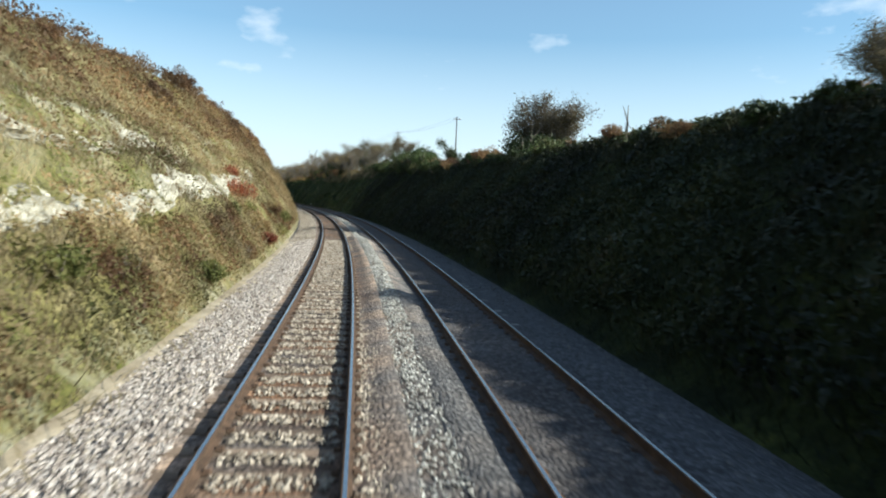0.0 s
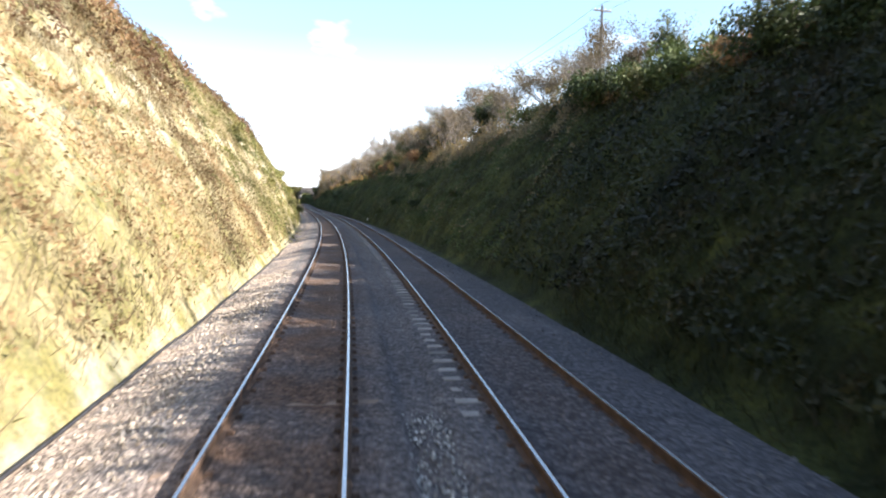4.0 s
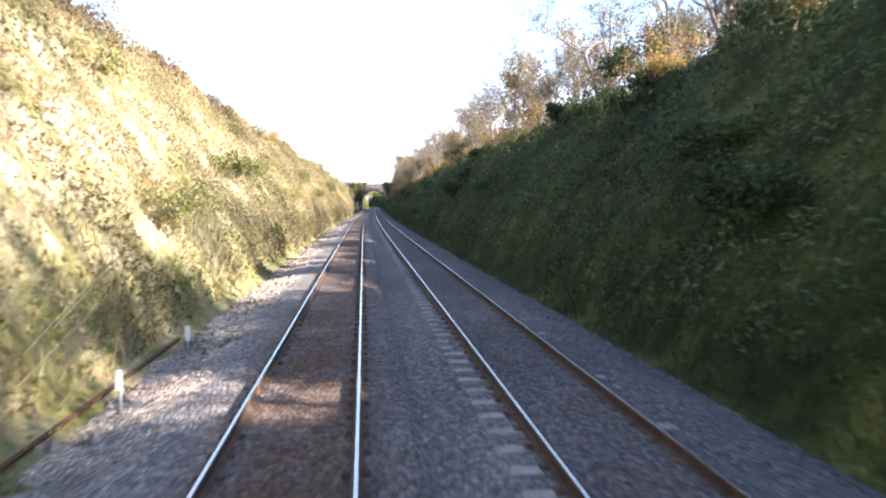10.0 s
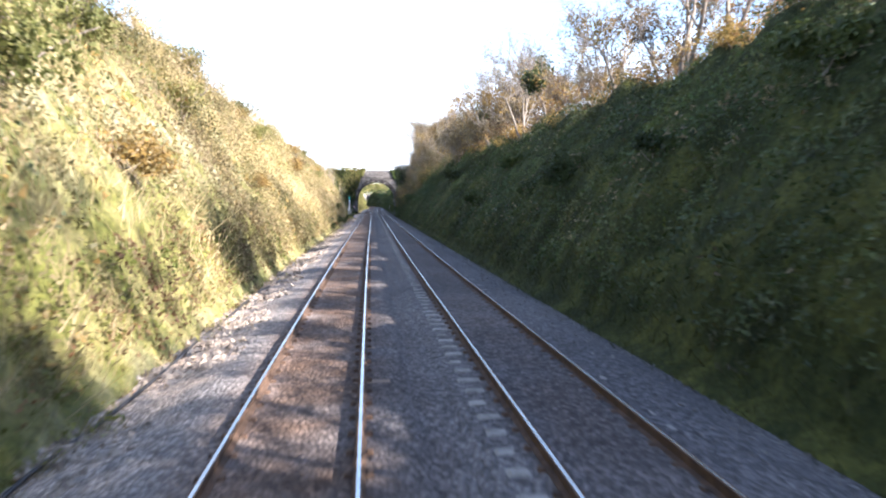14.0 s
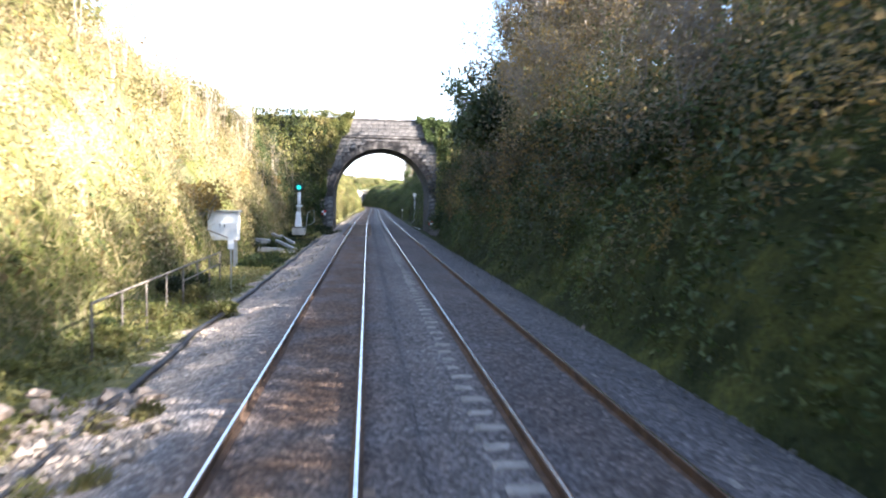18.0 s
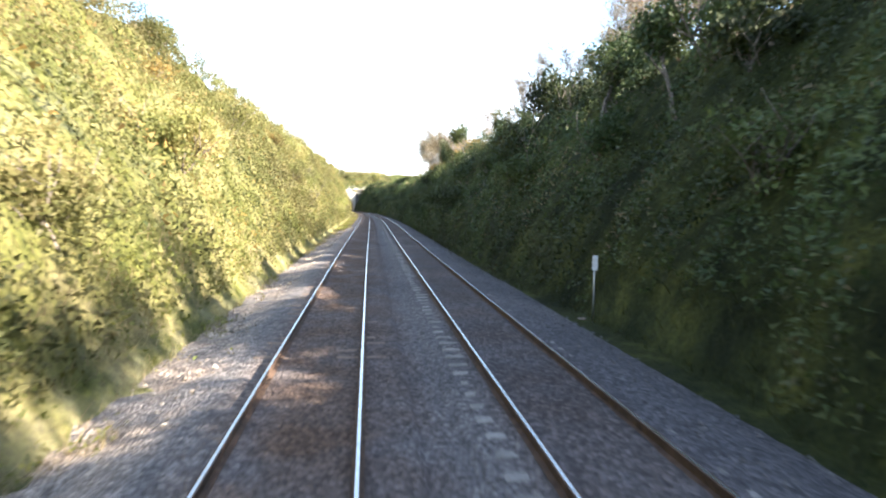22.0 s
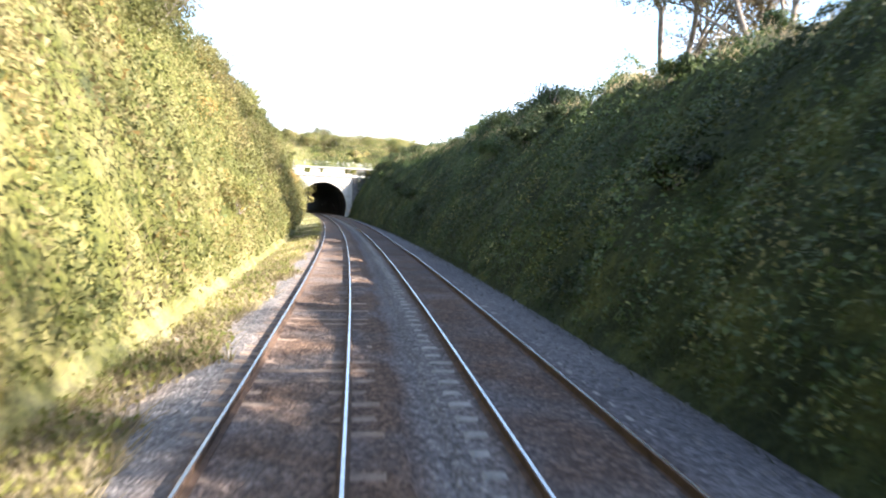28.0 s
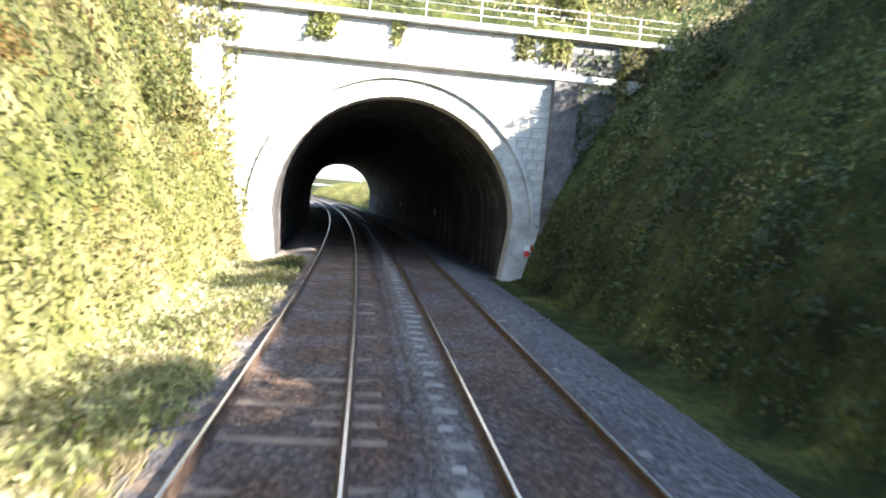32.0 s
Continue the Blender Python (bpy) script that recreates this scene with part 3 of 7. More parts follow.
# ---------- trackbed ----------
def make_trackbed():
    svals = np.arange(-60, 1200, 0.5)
    c2 = second(svals)[:, None]
    base = np.array([(-3.7, -0.62), (-3.0, -0.5), (-2.5, -0.42), (-2.1, -0.32), (-1.75, -0.22), (-1.45, -0.185), (-1.2, -0.18), (-0.8, -0.19), (-0.4, -0.188), (0, -0.185),
                     (0.4, -0.188), (0.8, -0.19), (1.2, -0.18), (1.45, -0.18)])
    mid = np.array([0.12, 0.3, 0.5, 0.7, 0.88])
    n1, n2 = len(base), len(mid)
    O = np.concatenate([np.repeat(base[None, :, 0], len(svals), 0), 1.45 + mid[None, :] * (c2 - 2.9), c2 + np.array([-1.45, -1.2, -0.8, -0.4, 0, 0.4, 0.8, 1.2, 1.45, 1.8, 2.2, 2.7, 3.3, 4.0, 5.2])[None, :]], 1)
    zr = np.array([-0.2, -0.19, -0.175, -0.155, -0.15, -0.155, -0.165, -0.165, -0.165, -0.19, -0.3, -0.48, -0.6, -0.66, -0.8])
    Z = np.concatenate([np.repeat(base[None, :, 1], len(svals), 0), np.full((len(svals), n2), -0.27), np.repeat(zr[None], len(svals), 0)], 1)
    S = np.repeat(svals[:, None], O.shape[1], 1)
    Z = Z + 0.012 * fbm(S, O, 1.6, 8) + 0.012 * fbm(S, O, 7, 9)
    cover = np.interp(S, [60, 110, 540, 548, 572, 580, 770, 800], [0, 0.022, 0.022, -0.012, -0.012, 0.02, 0.018, 0.012])
    Z = Z + cover * (np.abs(O) < 1.25) + np.interp(S, [0, 60, 700], [0.0, 0.012, 0.018]) * (np.abs(O - c2) < 1.1)
    Z = Z + (0.1 * fbm(S, O, 2.4, 13) + 0.09 * fbm(S, O, 1.3, 17)) * np.clip((-O - 1.75) / 0.5, 0, 1) * np.interp(S, [140, 170], [0.25, 1.0])
    # heaped stone between the tracks on the first stretch
    ridge = np.interp(S, [-60, 0, 14, 22, 45, 52, 56, 64, 76, 90, 100, 112], [0.25, 0.1, 0.12, 0.3, 0.32, 0.05, 0.05, 0.3, 0.3, 0.22, 0.15, 0])
    w = 1.45 + 0.62 * (c2 - 2.9)
    Z = Z + ridge * np.exp(-((O - w) / 0.55) ** 2) * (1 + 0.45 * fbm(S, O, 4, 10))
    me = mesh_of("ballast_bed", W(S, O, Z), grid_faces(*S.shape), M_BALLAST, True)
    rust = np.exp(-(O / 1.15) ** 4) * 1.0 + np.interp(S, [500, 640, 760], [0.4, 0.6, 1.0]) * np.exp(-((O - c2) / 1.0) ** 4) + np.interp(S, [560, 760], [0.0, 0.9]) * np.exp(-((O - 1.25) / 0.4) ** 4) + 0.3 * np.exp(-((O - 1.6) / 0.35) ** 2)
    float_attr(me, "rust", rust.ravel())
    # Pale dust on the left shoulder, lightened further for the sunlight there.
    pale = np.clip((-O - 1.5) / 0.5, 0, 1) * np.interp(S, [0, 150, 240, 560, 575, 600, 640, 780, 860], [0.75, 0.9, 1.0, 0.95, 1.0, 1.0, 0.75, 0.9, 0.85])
    blotch = np.interp(S, [150, 240, 740, 780], [0.0, 1.0, 1.0, 0.3]) * np.clip((-O - 1.2) / 0.4, 0, 1)
    pale = pale * (1 + blotch * np.clip(0.8 * fbm(S, O, 2.6, 15) + 0.5 * fbm(S, O, 0.9, 16), -0.7, 0.4))
    pale = np.maximum(pale, (O < 1.3) * np.interp(S, [60, 130], [0.75, 0.0]))
    heap = np.clip(3.2 * ridge, 0, 1) * np.exp(-((O - w) / 0.6) ** 4)
    pale = np.maximum(pale, heap)
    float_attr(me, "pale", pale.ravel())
    # Shade of the right bank, coloured in over the tracks and right shoulder.
    shade_soil = np.clip((O + 1.0) / 0.8, 0, 1) * np.interp(S, [40, 120, 900], [0.95, 0.65, 0.45]) + np.clip((O - c2 + 1.2) / 1.0, 0, 1) * 0.35
    shade_soil = shade_soil + blotch * np.clip(0.7 * fbm(S, O, 1.7, 18) + 0.3 * fbm(S, O, 0.9, 16) - 0.1, 0, 0.7)
    float_attr(me, "shade_soil", np.clip(shade_soil * (1 + 0.5 * fbm(S, O, 11, 12)) * (1 - heap), 0, 1).ravel())
    return tagged(new("trackbed", me), "grey crushed-stone ballast bed, rust-stained between the rails", "trackbed", kind="structure")


make_trackbed()


RAIL = [(-0.036, -0.005), (-0.02, 0.0), (0.02, 0.0), (0.036, -0.005), (0.036, -0.035), (0.01, -0.05), (0.01, -0.13), (0.07, -0.15), (0.07, -0.16), (-0.07, -0.16), (-0.07, -0.15), (-0.01, -0.13), (-0.01, -0.05), (-0.036, -0.035)]
SLEEPER_STEP = 0.65


def sleeper_mesh(name, mat):
    """A concrete sleeper: wedge ends, waisted middle."""
    xs, tops = [-1.25, -1.2, -0.45, 0.45, 1.2, 1.25], [-0.02, 0.0, 0.0, 0.0, 0.0, -0.02]
    v = []
    for x, t in zip(xs, tops):
        dip = -0.012 if abs(x) < 0.5 else 0.0
        v += [(x, -0.13, -0.14), (x, -0.105, t + dip), (x, 0.105, t + dip), (x, 0.13, -0.14)]
    f = []
    for i in range(5):
        for k in range(3):
            f.append((i * 4 + k, i * 4 + k + 1, i * 4 + k + 5, i * 4 + k + 4))
    f += [(3, 2, 1, 0), (20, 21, 22, 23)]
    return mesh_of(name, v, f, mat)


def make_track(name, label, offset_of, mat, s_lo, s_hi, near):
    track = thing(name, label, "railway track", kind="structure")
    svals = np.arange(s_lo, s_hi, 2.0)
    for side in (-0.7525, 0.7525):
        me = sweep("rail", svals, RAIL, [M_RUST, M_STEEL], off=offset_of(svals) + side)
        k = len(RAIL)
        idx = np.zeros(len(me.polygons), np.int32)
        idx[1::k] = 1
        me.polygons.foreach_set("material_index", idx)
        part("rail", me, track, label="steel running rail, polished head, rusty web")
    one = sleeper_mesh("sleeper", mat)
    vs = np.array([v.co for v in one.vertices])
    fs = [tuple(p.vertices) for p in one.polygons]
    rest_v, rest_f = [], []
    rng = np.random.RandomState(5)
    for i, s in enumerate(np.arange(s_lo, s_hi, SLEEPER_STEP)):
        m = at(s + rng.uniform(-0.02, 0.02), float(offset_of(s)) + rng.uniform(-0.02, 0.02), -0.165 + rng.uniform(-0.012, 0.004), rng.uniform(-0.5, 0.5))
        if near[0] <= s < near[1]:
            part("sleeper", one, track, m)
        else:
            a = np.array(m)
            k = len(rest_v) * len(vs)
            rest_v.append(vs @ a[:3, :3].T + a[:3, 3])
            rest_f += [tuple(k + j for j in q) for q in fs]
    part("sleepers", mesh_of("sleepers", np.concatenate(rest_v), rest_f, mat), track)["kind"] = "stuff"
    # rail chairs with clips on each sleeper, both sides of both rails
    clip = np.array([(-0.045, -0.06, 0), (0.045, -0.06, 0), (0.045, 0.06, 0), (-0.045, 0.06, 0), (-0.03, -0.035, 0.045), (0.03, -0.035, 0.045), (0.03, 0.035, 0.045), (-0.03, 0.035, 0.045)])
    cf = np.array([(4, 5, 6, 7), (0, 1, 5, 4), (1, 2, 6, 5), (2, 3, 7, 6), (3, 0, 4, 7)])
    ss = np.arange(s_lo, s_hi, SLEEPER_STEP)
    cv, cfs = [], []
    ss = ss[ss < 420]
    for side in (-0.865, -0.64, 0.64, 0.865):
        th = heading(ss)
        o = W(ss, offset_of(ss) + side, -0.165)
        x = o[:, None, 0] + clip[None, :, 0] * np.cos(th)[:, None] - clip[None, :, 1] * np.sin(th)[:, None]
        y = o[:, None, 1] + clip[None, :, 0] * np.sin(th)[:, None] + clip[None, :, 1] * np.cos(th)[:, None]
        z = o[:, None, 2] + clip[None, :, 2]
        base = len(cv) * len(ss) * 8
        cv.append(np.stack([x, y, z], -1).reshape(-1, 3))
        cfs.append((base + np.arange(len(ss))[:, None, None] * 8 + cf[None]).reshape(-1, 4))
    part("rail_clips", mesh_of("rail_clips", np.concatenate(cv), np.concatenate(cfs), M_RUST), track, label="rusty rail clips")["kind"] = "stuff"
    return track


make_track("track_1", "railway track with rust-brown stained concrete sleepers in ballast", lambda s: np.asarray(s, float) * 0.0, M_SLEEPER, -30, 1180, (0, 195))
make_track("track_2", "railway track with grey concrete sleepers in ballast", lambda s: second(s), M_SLEEPER2, -30, 1180, (0, 195))


# ---------- masonry ----------
def arch_half(z, hw, zs):
    """Half width of a round-headed opening at height z."""
    return hw if z <= zs else (math.sqrt(max(0.0, hw * hw - (z - zs) ** 2)))


def arch_line(hw, zs, base, n=24, tuck=0.0):
    """Opening outline from the left foot over the crown to the right foot, in (x, z)."""
    pts = [(-hw + tuck, base)]
    pts += [(-hw * math.cos(math.pi * k / n), zs + hw * math.sin(math.pi * k / n)) for k in range(n + 1)]
    return pts + [(hw - tuck, base)]


def wall_with_arch(name, hw, zs, base, x0, x1, top, depth, mat, tuck=0.0):
    """A wall along x with a round-headed opening, its front at y = 0, going back by depth."""
    inner = arch_line(hw, zs, base, tuck=tuck)
    n = len(inner)
    outer = []
    for i, (x, z) in enumerate(inner):
        if i == 0:
            outer.append((x0, base))
        elif i == n - 1:
            outer.append((x1, base))
        else:
            dx, dz = x, z - zs
            ln = math.hypot(dx, dz)
            dx, dz = dx / ln, dz / ln
            k = 1e9
            if dz > 1e-6:
                k = (top - zs) / dz
            if dx > 1e-6:
                k = min(k, x1 / dx)
            if dx < -1e-6:
                k = min(k, x0 / dx)
            outer.append((dx * k, zs + dz * k))
    # keep the top corners square
    il = min(range(n), key=lambda i: math.hypot(outer[i][0] - x0, outer[i][1] - top))
    ir = min(range(n), key=lambda i: math.hypot(outer[i][0] - x1, outer[i][1] - top))
    outer[il], outer[ir] = (x0, top), (x1, top)
    v, f = [], []
    for y in (0.0, depth):
        v += [(x, y, z) for x, z in inner] + [(x, y, z) for x, z in outer]
    m = 2 * n
    for i in range(n - 1):
        f.append((i, i + 1, n + i + 1, n + i))
        f.append((m + i + 1, m + i, m + n + i, m + n + i + 1))
        f.append((i + 1, i, m + i, m + i + 1))
        f.append((n + i, n + i + 1, m + n + i + 1, m + n + i))
    f += [(0, n, m + n, m), (n - 1, m + n - 1, m + 2 * n - 1, 2 * n - 1)]
    return mesh_of(name, v, f, mat)


def stone_block(name, w, h, d, mat, rng, wear=0.02):
    """A dressed block with worn corners, its back at y = 0 and its face towards -y."""
    x, z = w / 2, h / 2
    b = min(0.02 + wear, h * 0.25)
    j = lambda: rng.uniform(-wear, wear) * 0.5
    v = [(-x, 0, -z), (x, 0, -z), (x, 0, z), (-x, 0, z),
         (-x, -d * 0.6, -z), (x, -d * 0.6, -z), (x, -d * 0.6, z), (-x, -d * 0.6, z),
         (-x + b, -d + j(), -z + b), (x - b, -d + j(), -z + b), (x - b, -d + j(), z - b), (-x + b, -d + j(), z - b)]
    f = [(8, 9, 10, 11), (4, 5, 9, 8), (5, 6, 10, 9), (6, 7, 11, 10), (7, 4, 8, 11), (0, 1, 5, 4), (1, 2, 6, 5), (2, 3, 7, 6), (3, 0, 4, 7)]
    return mesh_of(name, v, f, mat)


def voussoirs(parent, hw, zs, depth_r, n, proud, mat, y=0.0, name="arch_stone"):
    """Wedge stones round the head of an opening."""
    for k in range(n):
        a0, a1 = math.pi * (k + 0.04) / n, math.pi * (k + 0.96) / n
        v = []
        for yy in (0.0, -proud):
            for a, r in ((a0, hw + 0.004), (a1, hw + 0.004), (a1, hw + depth_r), (a0, hw + depth_r)):
                v.append((-r * math.cos(a), yy, zs + r * math.sin(a)))
        f = [(4, 5, 6, 7)[::-1], (0, 1, 5, 4), (1, 2, 6, 5), (2, 3, 7, 6), (3, 0, 4, 7)]
        part(name, mesh_of(name, v, f, mat), parent, pose(0, y, 0))


def courses(parent, hw, zs, ring, base, top, x0, x1, mat, rng, h=0.36, proud=0.05, limit=300, skip=None, name="stone_block"):
    """Coursed blocks on the face of a wall with an opening; blocks of alike size share their meshes."""
    pool = {}
    z, count = base, 0
    while z + h * 0.6 < top:
        hh = min(h, top - z)
        half = max(arch_half(z, hw + ring, zs), arch_half(z + hh, hw + ring, zs)) + 0.02 if z < zs + hw + ring else 0.0
        spans = [(x0, -half), (half, x1)] if half > 0.05 else [(x0, x1)]
        for a, b in spans:
            x = a
            while x < b - 0.08:
                w = min(rng.choice([0.45, 0.6, 0.75, 0.9]), b - x)
                if b - x - w < 0.25:
                    w = b - x
                cx, cz = x + w / 2, z + hh / 2
                if not (skip and skip(cx, cz)):
                    key = (round(w, 1), round(hh, 2), rng.randint(0, 2))
                    if key not in pool:
                        pool[key] = stone_block(name, key[0] - 0.02, key[1] - 0.02, proud, mat, rng)
                    count += 1
                    ob = part(name, pool[key], parent, pose(cx, rng.uniform(-0.008, 0.008), cz))
                    ob.scale = ((w - 0.02) / (key[0] - 0.02), 1, 1)
                x += w
        z += hh
    return count


def barrel(name, hw, zs, base, svals, c_off, thick, mat, rows=26):
    """A vault along the line, with thickness."""
    inn = arch_line(hw, zs, base, rows)
    out = arch_line(hw + thick, zs, base, rows)[::-1]
    return sweep(name, svals, [(x + c_off, z) for x, z in inn + out], mat, smooth=False)


# the road bridge over the cutting
BR_C, BR_HW, BR_ZS = 2.25, 5.05, 3.2


def checker_sign(m, label, grp):
    sign = thing("marker_sign", label, "sign", m, grp)
    part("plate", box("plate", 0.46, 0.012, 0.46, M_WHITE, 0.003, -0.23), sign, pose(0, 0, 0))
    for x, z in ((0.115, 0.115), (-0.115, -0.115)):
        part("red_square", box("red_square", 0.226, 0.004, 0.226, M_RED, 0.0, -0.113), sign, pose(x, -0.009, z))
    for x, z in ((0.19, -0.19), (-0.19, 0.19)):
        part("bolt", tube("bolt", [(0, 0, 0), (0, -0.01, 0)], 0.012, M_GALV, 6), sign, pose(x, -0.006, z))
    return sign


def make_bridge():
    rng = random.Random(3)
    br = thing("road_bridge", "weathered grey stone arch road bridge draped with ivy", "bridge", at(BRIDGE_S, BR_C))
    x0, x1 = -13.5, 13.5
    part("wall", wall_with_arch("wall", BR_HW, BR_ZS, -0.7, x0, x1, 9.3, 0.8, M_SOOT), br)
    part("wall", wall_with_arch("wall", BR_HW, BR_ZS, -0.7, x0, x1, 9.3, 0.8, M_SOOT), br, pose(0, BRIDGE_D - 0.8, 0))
    inner = arch_line(BR_HW + 0.003, BR_ZS, -0.7, 26)
    outer = arch_line(BR_HW + 0.6, BR_ZS, -0.7, 26)[::-1]
    sec = inner + outer
    k = len(sec)
    v = [(x, y, z) for y in (0.8, BRIDGE_D - 0.8) for x, z in sec]
    f = [(i, (i + 1) % k, k + (i + 1) % k, k + i) for i in range(k)]
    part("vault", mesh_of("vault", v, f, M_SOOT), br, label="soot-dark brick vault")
    voussoirs(br, BR_HW, BR_ZS, 0.62, 34, 0.07, M_RING)
    courses(br, BR_HW, BR_ZS, 0.64, -0.6, 9.25, -9.5, 9.5, M_STONE, rng, 0.4, 0.05)
    for k in range(9):
        z = -0.58 + 0.42 * k
        for side in (-1, 1):
            w = 0.62 + 0.16 * (k % 2)
            q = part("quoin", stone_block("quoin", w, 0.4, 0.13 + 0.05 * rng.random(), M_STONE, rng, 0.07), br, pose(side * (BR_HW + 0.004 + w / 2), 0, z + 0.2))
    part("string_course", box("string_course", x1 - x0, 0.3, 0.2, M_RING, 0.03), br, pose(0, 0.02, 9.302))
    part("parapet_base", box("parapet_base", x1 - x0, 0.2, 0.1, M_STONE), br, pose(0, 0.13, 9.503))
    for y in (0.0, BRIDGE_D - 0.45):
        part("parapet", box("parapet", x1 - x0, 0.42, 1.6, M_MORTAR), br, pose(0, y + 0.23, 9.586))
        part("coping", box("coping", x1 - x0, 0.56, 0.2, M_STONE, 0.04), br, pose(0, y + 0.23, 11.19))
    courses(br, 0.01, -5, 0, 9.6, 11.17, -6, 6, M_STONE, rng, 0.38, 0.05)
    part("road_deck", box("road_deck", x1 - x0, BRIDGE_D - 0.9, 0.4, M_MORTAR), br, pose(0, BRIDGE_D / 2, 9.2))
    checker_sign(at(BRIDGE_S, -3.74, 1.41) @ pose(0, -0.2, 0), "red and white chequered plate on the bridge stonework", "bridge signs")
    checker_sign(at(BRIDGE_S, 7.5, 0.55) @ pose(0, -0.2, 0), "red and white chequered plate on the bridge stonework", "bridge signs")
    return br


make_bridge()

# the tunnel
TU_HW, TU_ZS = 4.85, 1.6


def make_tunnel():
    rng = random.Random(4)
    po = thing("tunnel_portal", "pale sunlit limestone tunnel portal with string course", "tunnel", at(PORTAL_S, TUNNEL_C))
    x0, x1 = -11.0, 12.0
    part("wall", wall_with_arch("wall", TU_HW, TU_ZS, -0.7, x0, x1, 9.3, 0.9, M_PALE, tuck=0.3), po)
    voussoirs(po, TU_HW, TU_ZS, 0.62, 36, 0.05, M_PALE)
    courses(po, TU_HW, TU_ZS, 0.86, -0.6, 7.6, -7.0, 6.0, M_PALE, rng, 0.42, 0.045)
    # Darker stone right of the arch colours in the bank's shadow, and dirt.
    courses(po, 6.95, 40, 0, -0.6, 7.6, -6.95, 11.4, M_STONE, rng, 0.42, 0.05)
    courses(po, 0.01, -5, 0, 7.98, 9.25, -7.4, 6.0, M_PALE, rng, 0.42, 0.045)
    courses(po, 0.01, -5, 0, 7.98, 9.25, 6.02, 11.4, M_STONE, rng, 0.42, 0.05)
    n = 40
    hv, hf = [], []
    for k in range(n + 1):
        a = math.pi * k / n
        for r, y in ((TU_HW + 0.7, 0.0), (TU_HW + 0.7, -0.16), (TU_HW + 0.84, -0.16), (TU_HW + 0.84, 0.0)):
            hv.append((-r * math.cos(a), y, TU_ZS + r * math.sin(a)))
    for k in range(n):
        for j in range(3):
            hf.append((k * 4 + j, k * 4 + j + 1, k * 4 + j + 5, k * 4 + j + 4))
    part("hood_mould", mesh_of("hood_mould", hv, hf, M_PALE), po)
    part("string_course", box("string_course", 16.4, 0.34, 0.3, M_PALE, 0.05), po, pose(0.5, -0.1, 7.65))
    part("coping", box("coping", x1 - x0, 1.3, 0.22, M_PALE, 0.04), po, pose(0.5, 0.35, 9.303))
    for x in (-7.4, 6.5):
        # The right pilaster takes the same darker stone for its shade.
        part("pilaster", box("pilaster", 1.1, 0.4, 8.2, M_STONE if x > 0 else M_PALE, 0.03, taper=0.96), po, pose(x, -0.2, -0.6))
    svals = np.concatenate([np.arange(PORTAL_S + 0.9, PORTAL_S + TUNNEL_L - 0.9, 3.0), [PORTAL_S + TUNNEL_L - 0.9]])
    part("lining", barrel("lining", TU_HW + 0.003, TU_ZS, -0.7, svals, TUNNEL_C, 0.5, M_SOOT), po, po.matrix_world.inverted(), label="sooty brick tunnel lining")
    far = at(PORTAL_S + TUNNEL_L, TUNNEL_C, 0, 180)
    part("wall", wall_with_arch("wall", TU_HW, TU_ZS, -0.7, -11, 11, 9.7, 0.9, M_MORTAR), po, po.matrix_world.inverted() @ far)
    checker_sign(at(PORTAL_S, 7.75, 0.75) @ pose(0, -0.05, 0), "red and white chequered plate on the portal stonework", "portal signs")
    return po


make_tunnel()


# ---------- plants ----------
LEAF_GREEN = leaf_mat("bramble_leaf", [(0.04, 0.05, 0.015), (0.085, 0.097, 0.027), (0.15, 0.15, 0.048), (0.23, 0.195, 0.08), (0.19, 0.14, 0.07)])
# Dark ivy, lowered further so that its colour holds the right bank's shade.
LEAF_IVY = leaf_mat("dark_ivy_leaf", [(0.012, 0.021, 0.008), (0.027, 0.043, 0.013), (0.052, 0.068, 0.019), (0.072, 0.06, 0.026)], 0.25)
LEAF_BROWN = leaf_mat("brown_bracken_leaf", [(0.05, 0.03, 0.018), (0.11, 0.06, 0.032), (0.17, 0.105, 0.05), (0.12, 0.11, 0.035)])
LEAF_AUTUMN = leaf_mat("yellow_brown_autumn_leaf", [(0.09, 0.06, 0.025), (0.2, 0.13, 0.045), (0.28, 0.19, 0.06), (0.14, 0.13, 0.03)])
LEAF_FERN = leaf_mat("tan_dead_bracken_frond", [(0.07, 0.045, 0.025), (0.14, 0.09, 0.045), (0.22, 0.155, 0.08), (0.12, 0.11, 0.04)])
LEAF_RUST = leaf_mat("rust_red_dead_leaf", [(0.11, 0.045, 0.022), (0.2, 0.085, 0.04), (0.27, 0.14, 0.075), (0.15, 0.09, 0.05)])
# Weed leaves lightened in colour to hold the strong sun before the tunnel.
LEAF_SUNLIT = leaf_mat("sunlit_weed_leaf", [(0.13, 0.15, 0.05), (0.26, 0.27, 0.11), (0.38, 0.36, 0.2), (0.44, 0.4, 0.26)])
LEAF_RED = leaf_mat("red_hawthorn_leaf", [(0.1, 0.025, 0.015), (0.17, 0.045, 0.025), (0.15, 0.07, 0.03)])
LEAF_DRY = leaf_mat("dry_straw_grass", [(0.12, 0.1, 0.045), (0.23, 0.185, 0.1), (0.34, 0.28, 0.17), (0.14, 0.135, 0.05)])
LEAF_GRASS = leaf_mat("green_verge_grass", [(0.05, 0.07, 0.015), (0.11, 0.13, 0.025), (0.2, 0.19, 0.05), (0.28, 0.23, 0.09)])
# Leaf colours nearly black, to hold the deep shade of the first right bank.
LEAF_DEEP_SHADE = leaf_mat("blackish_evergreen_leaf", [(0.006, 0.009, 0.004), (0.011, 0.016, 0.006), (0.02, 0.024, 0.008), (0.03, 0.022, 0.01)], 0.2)
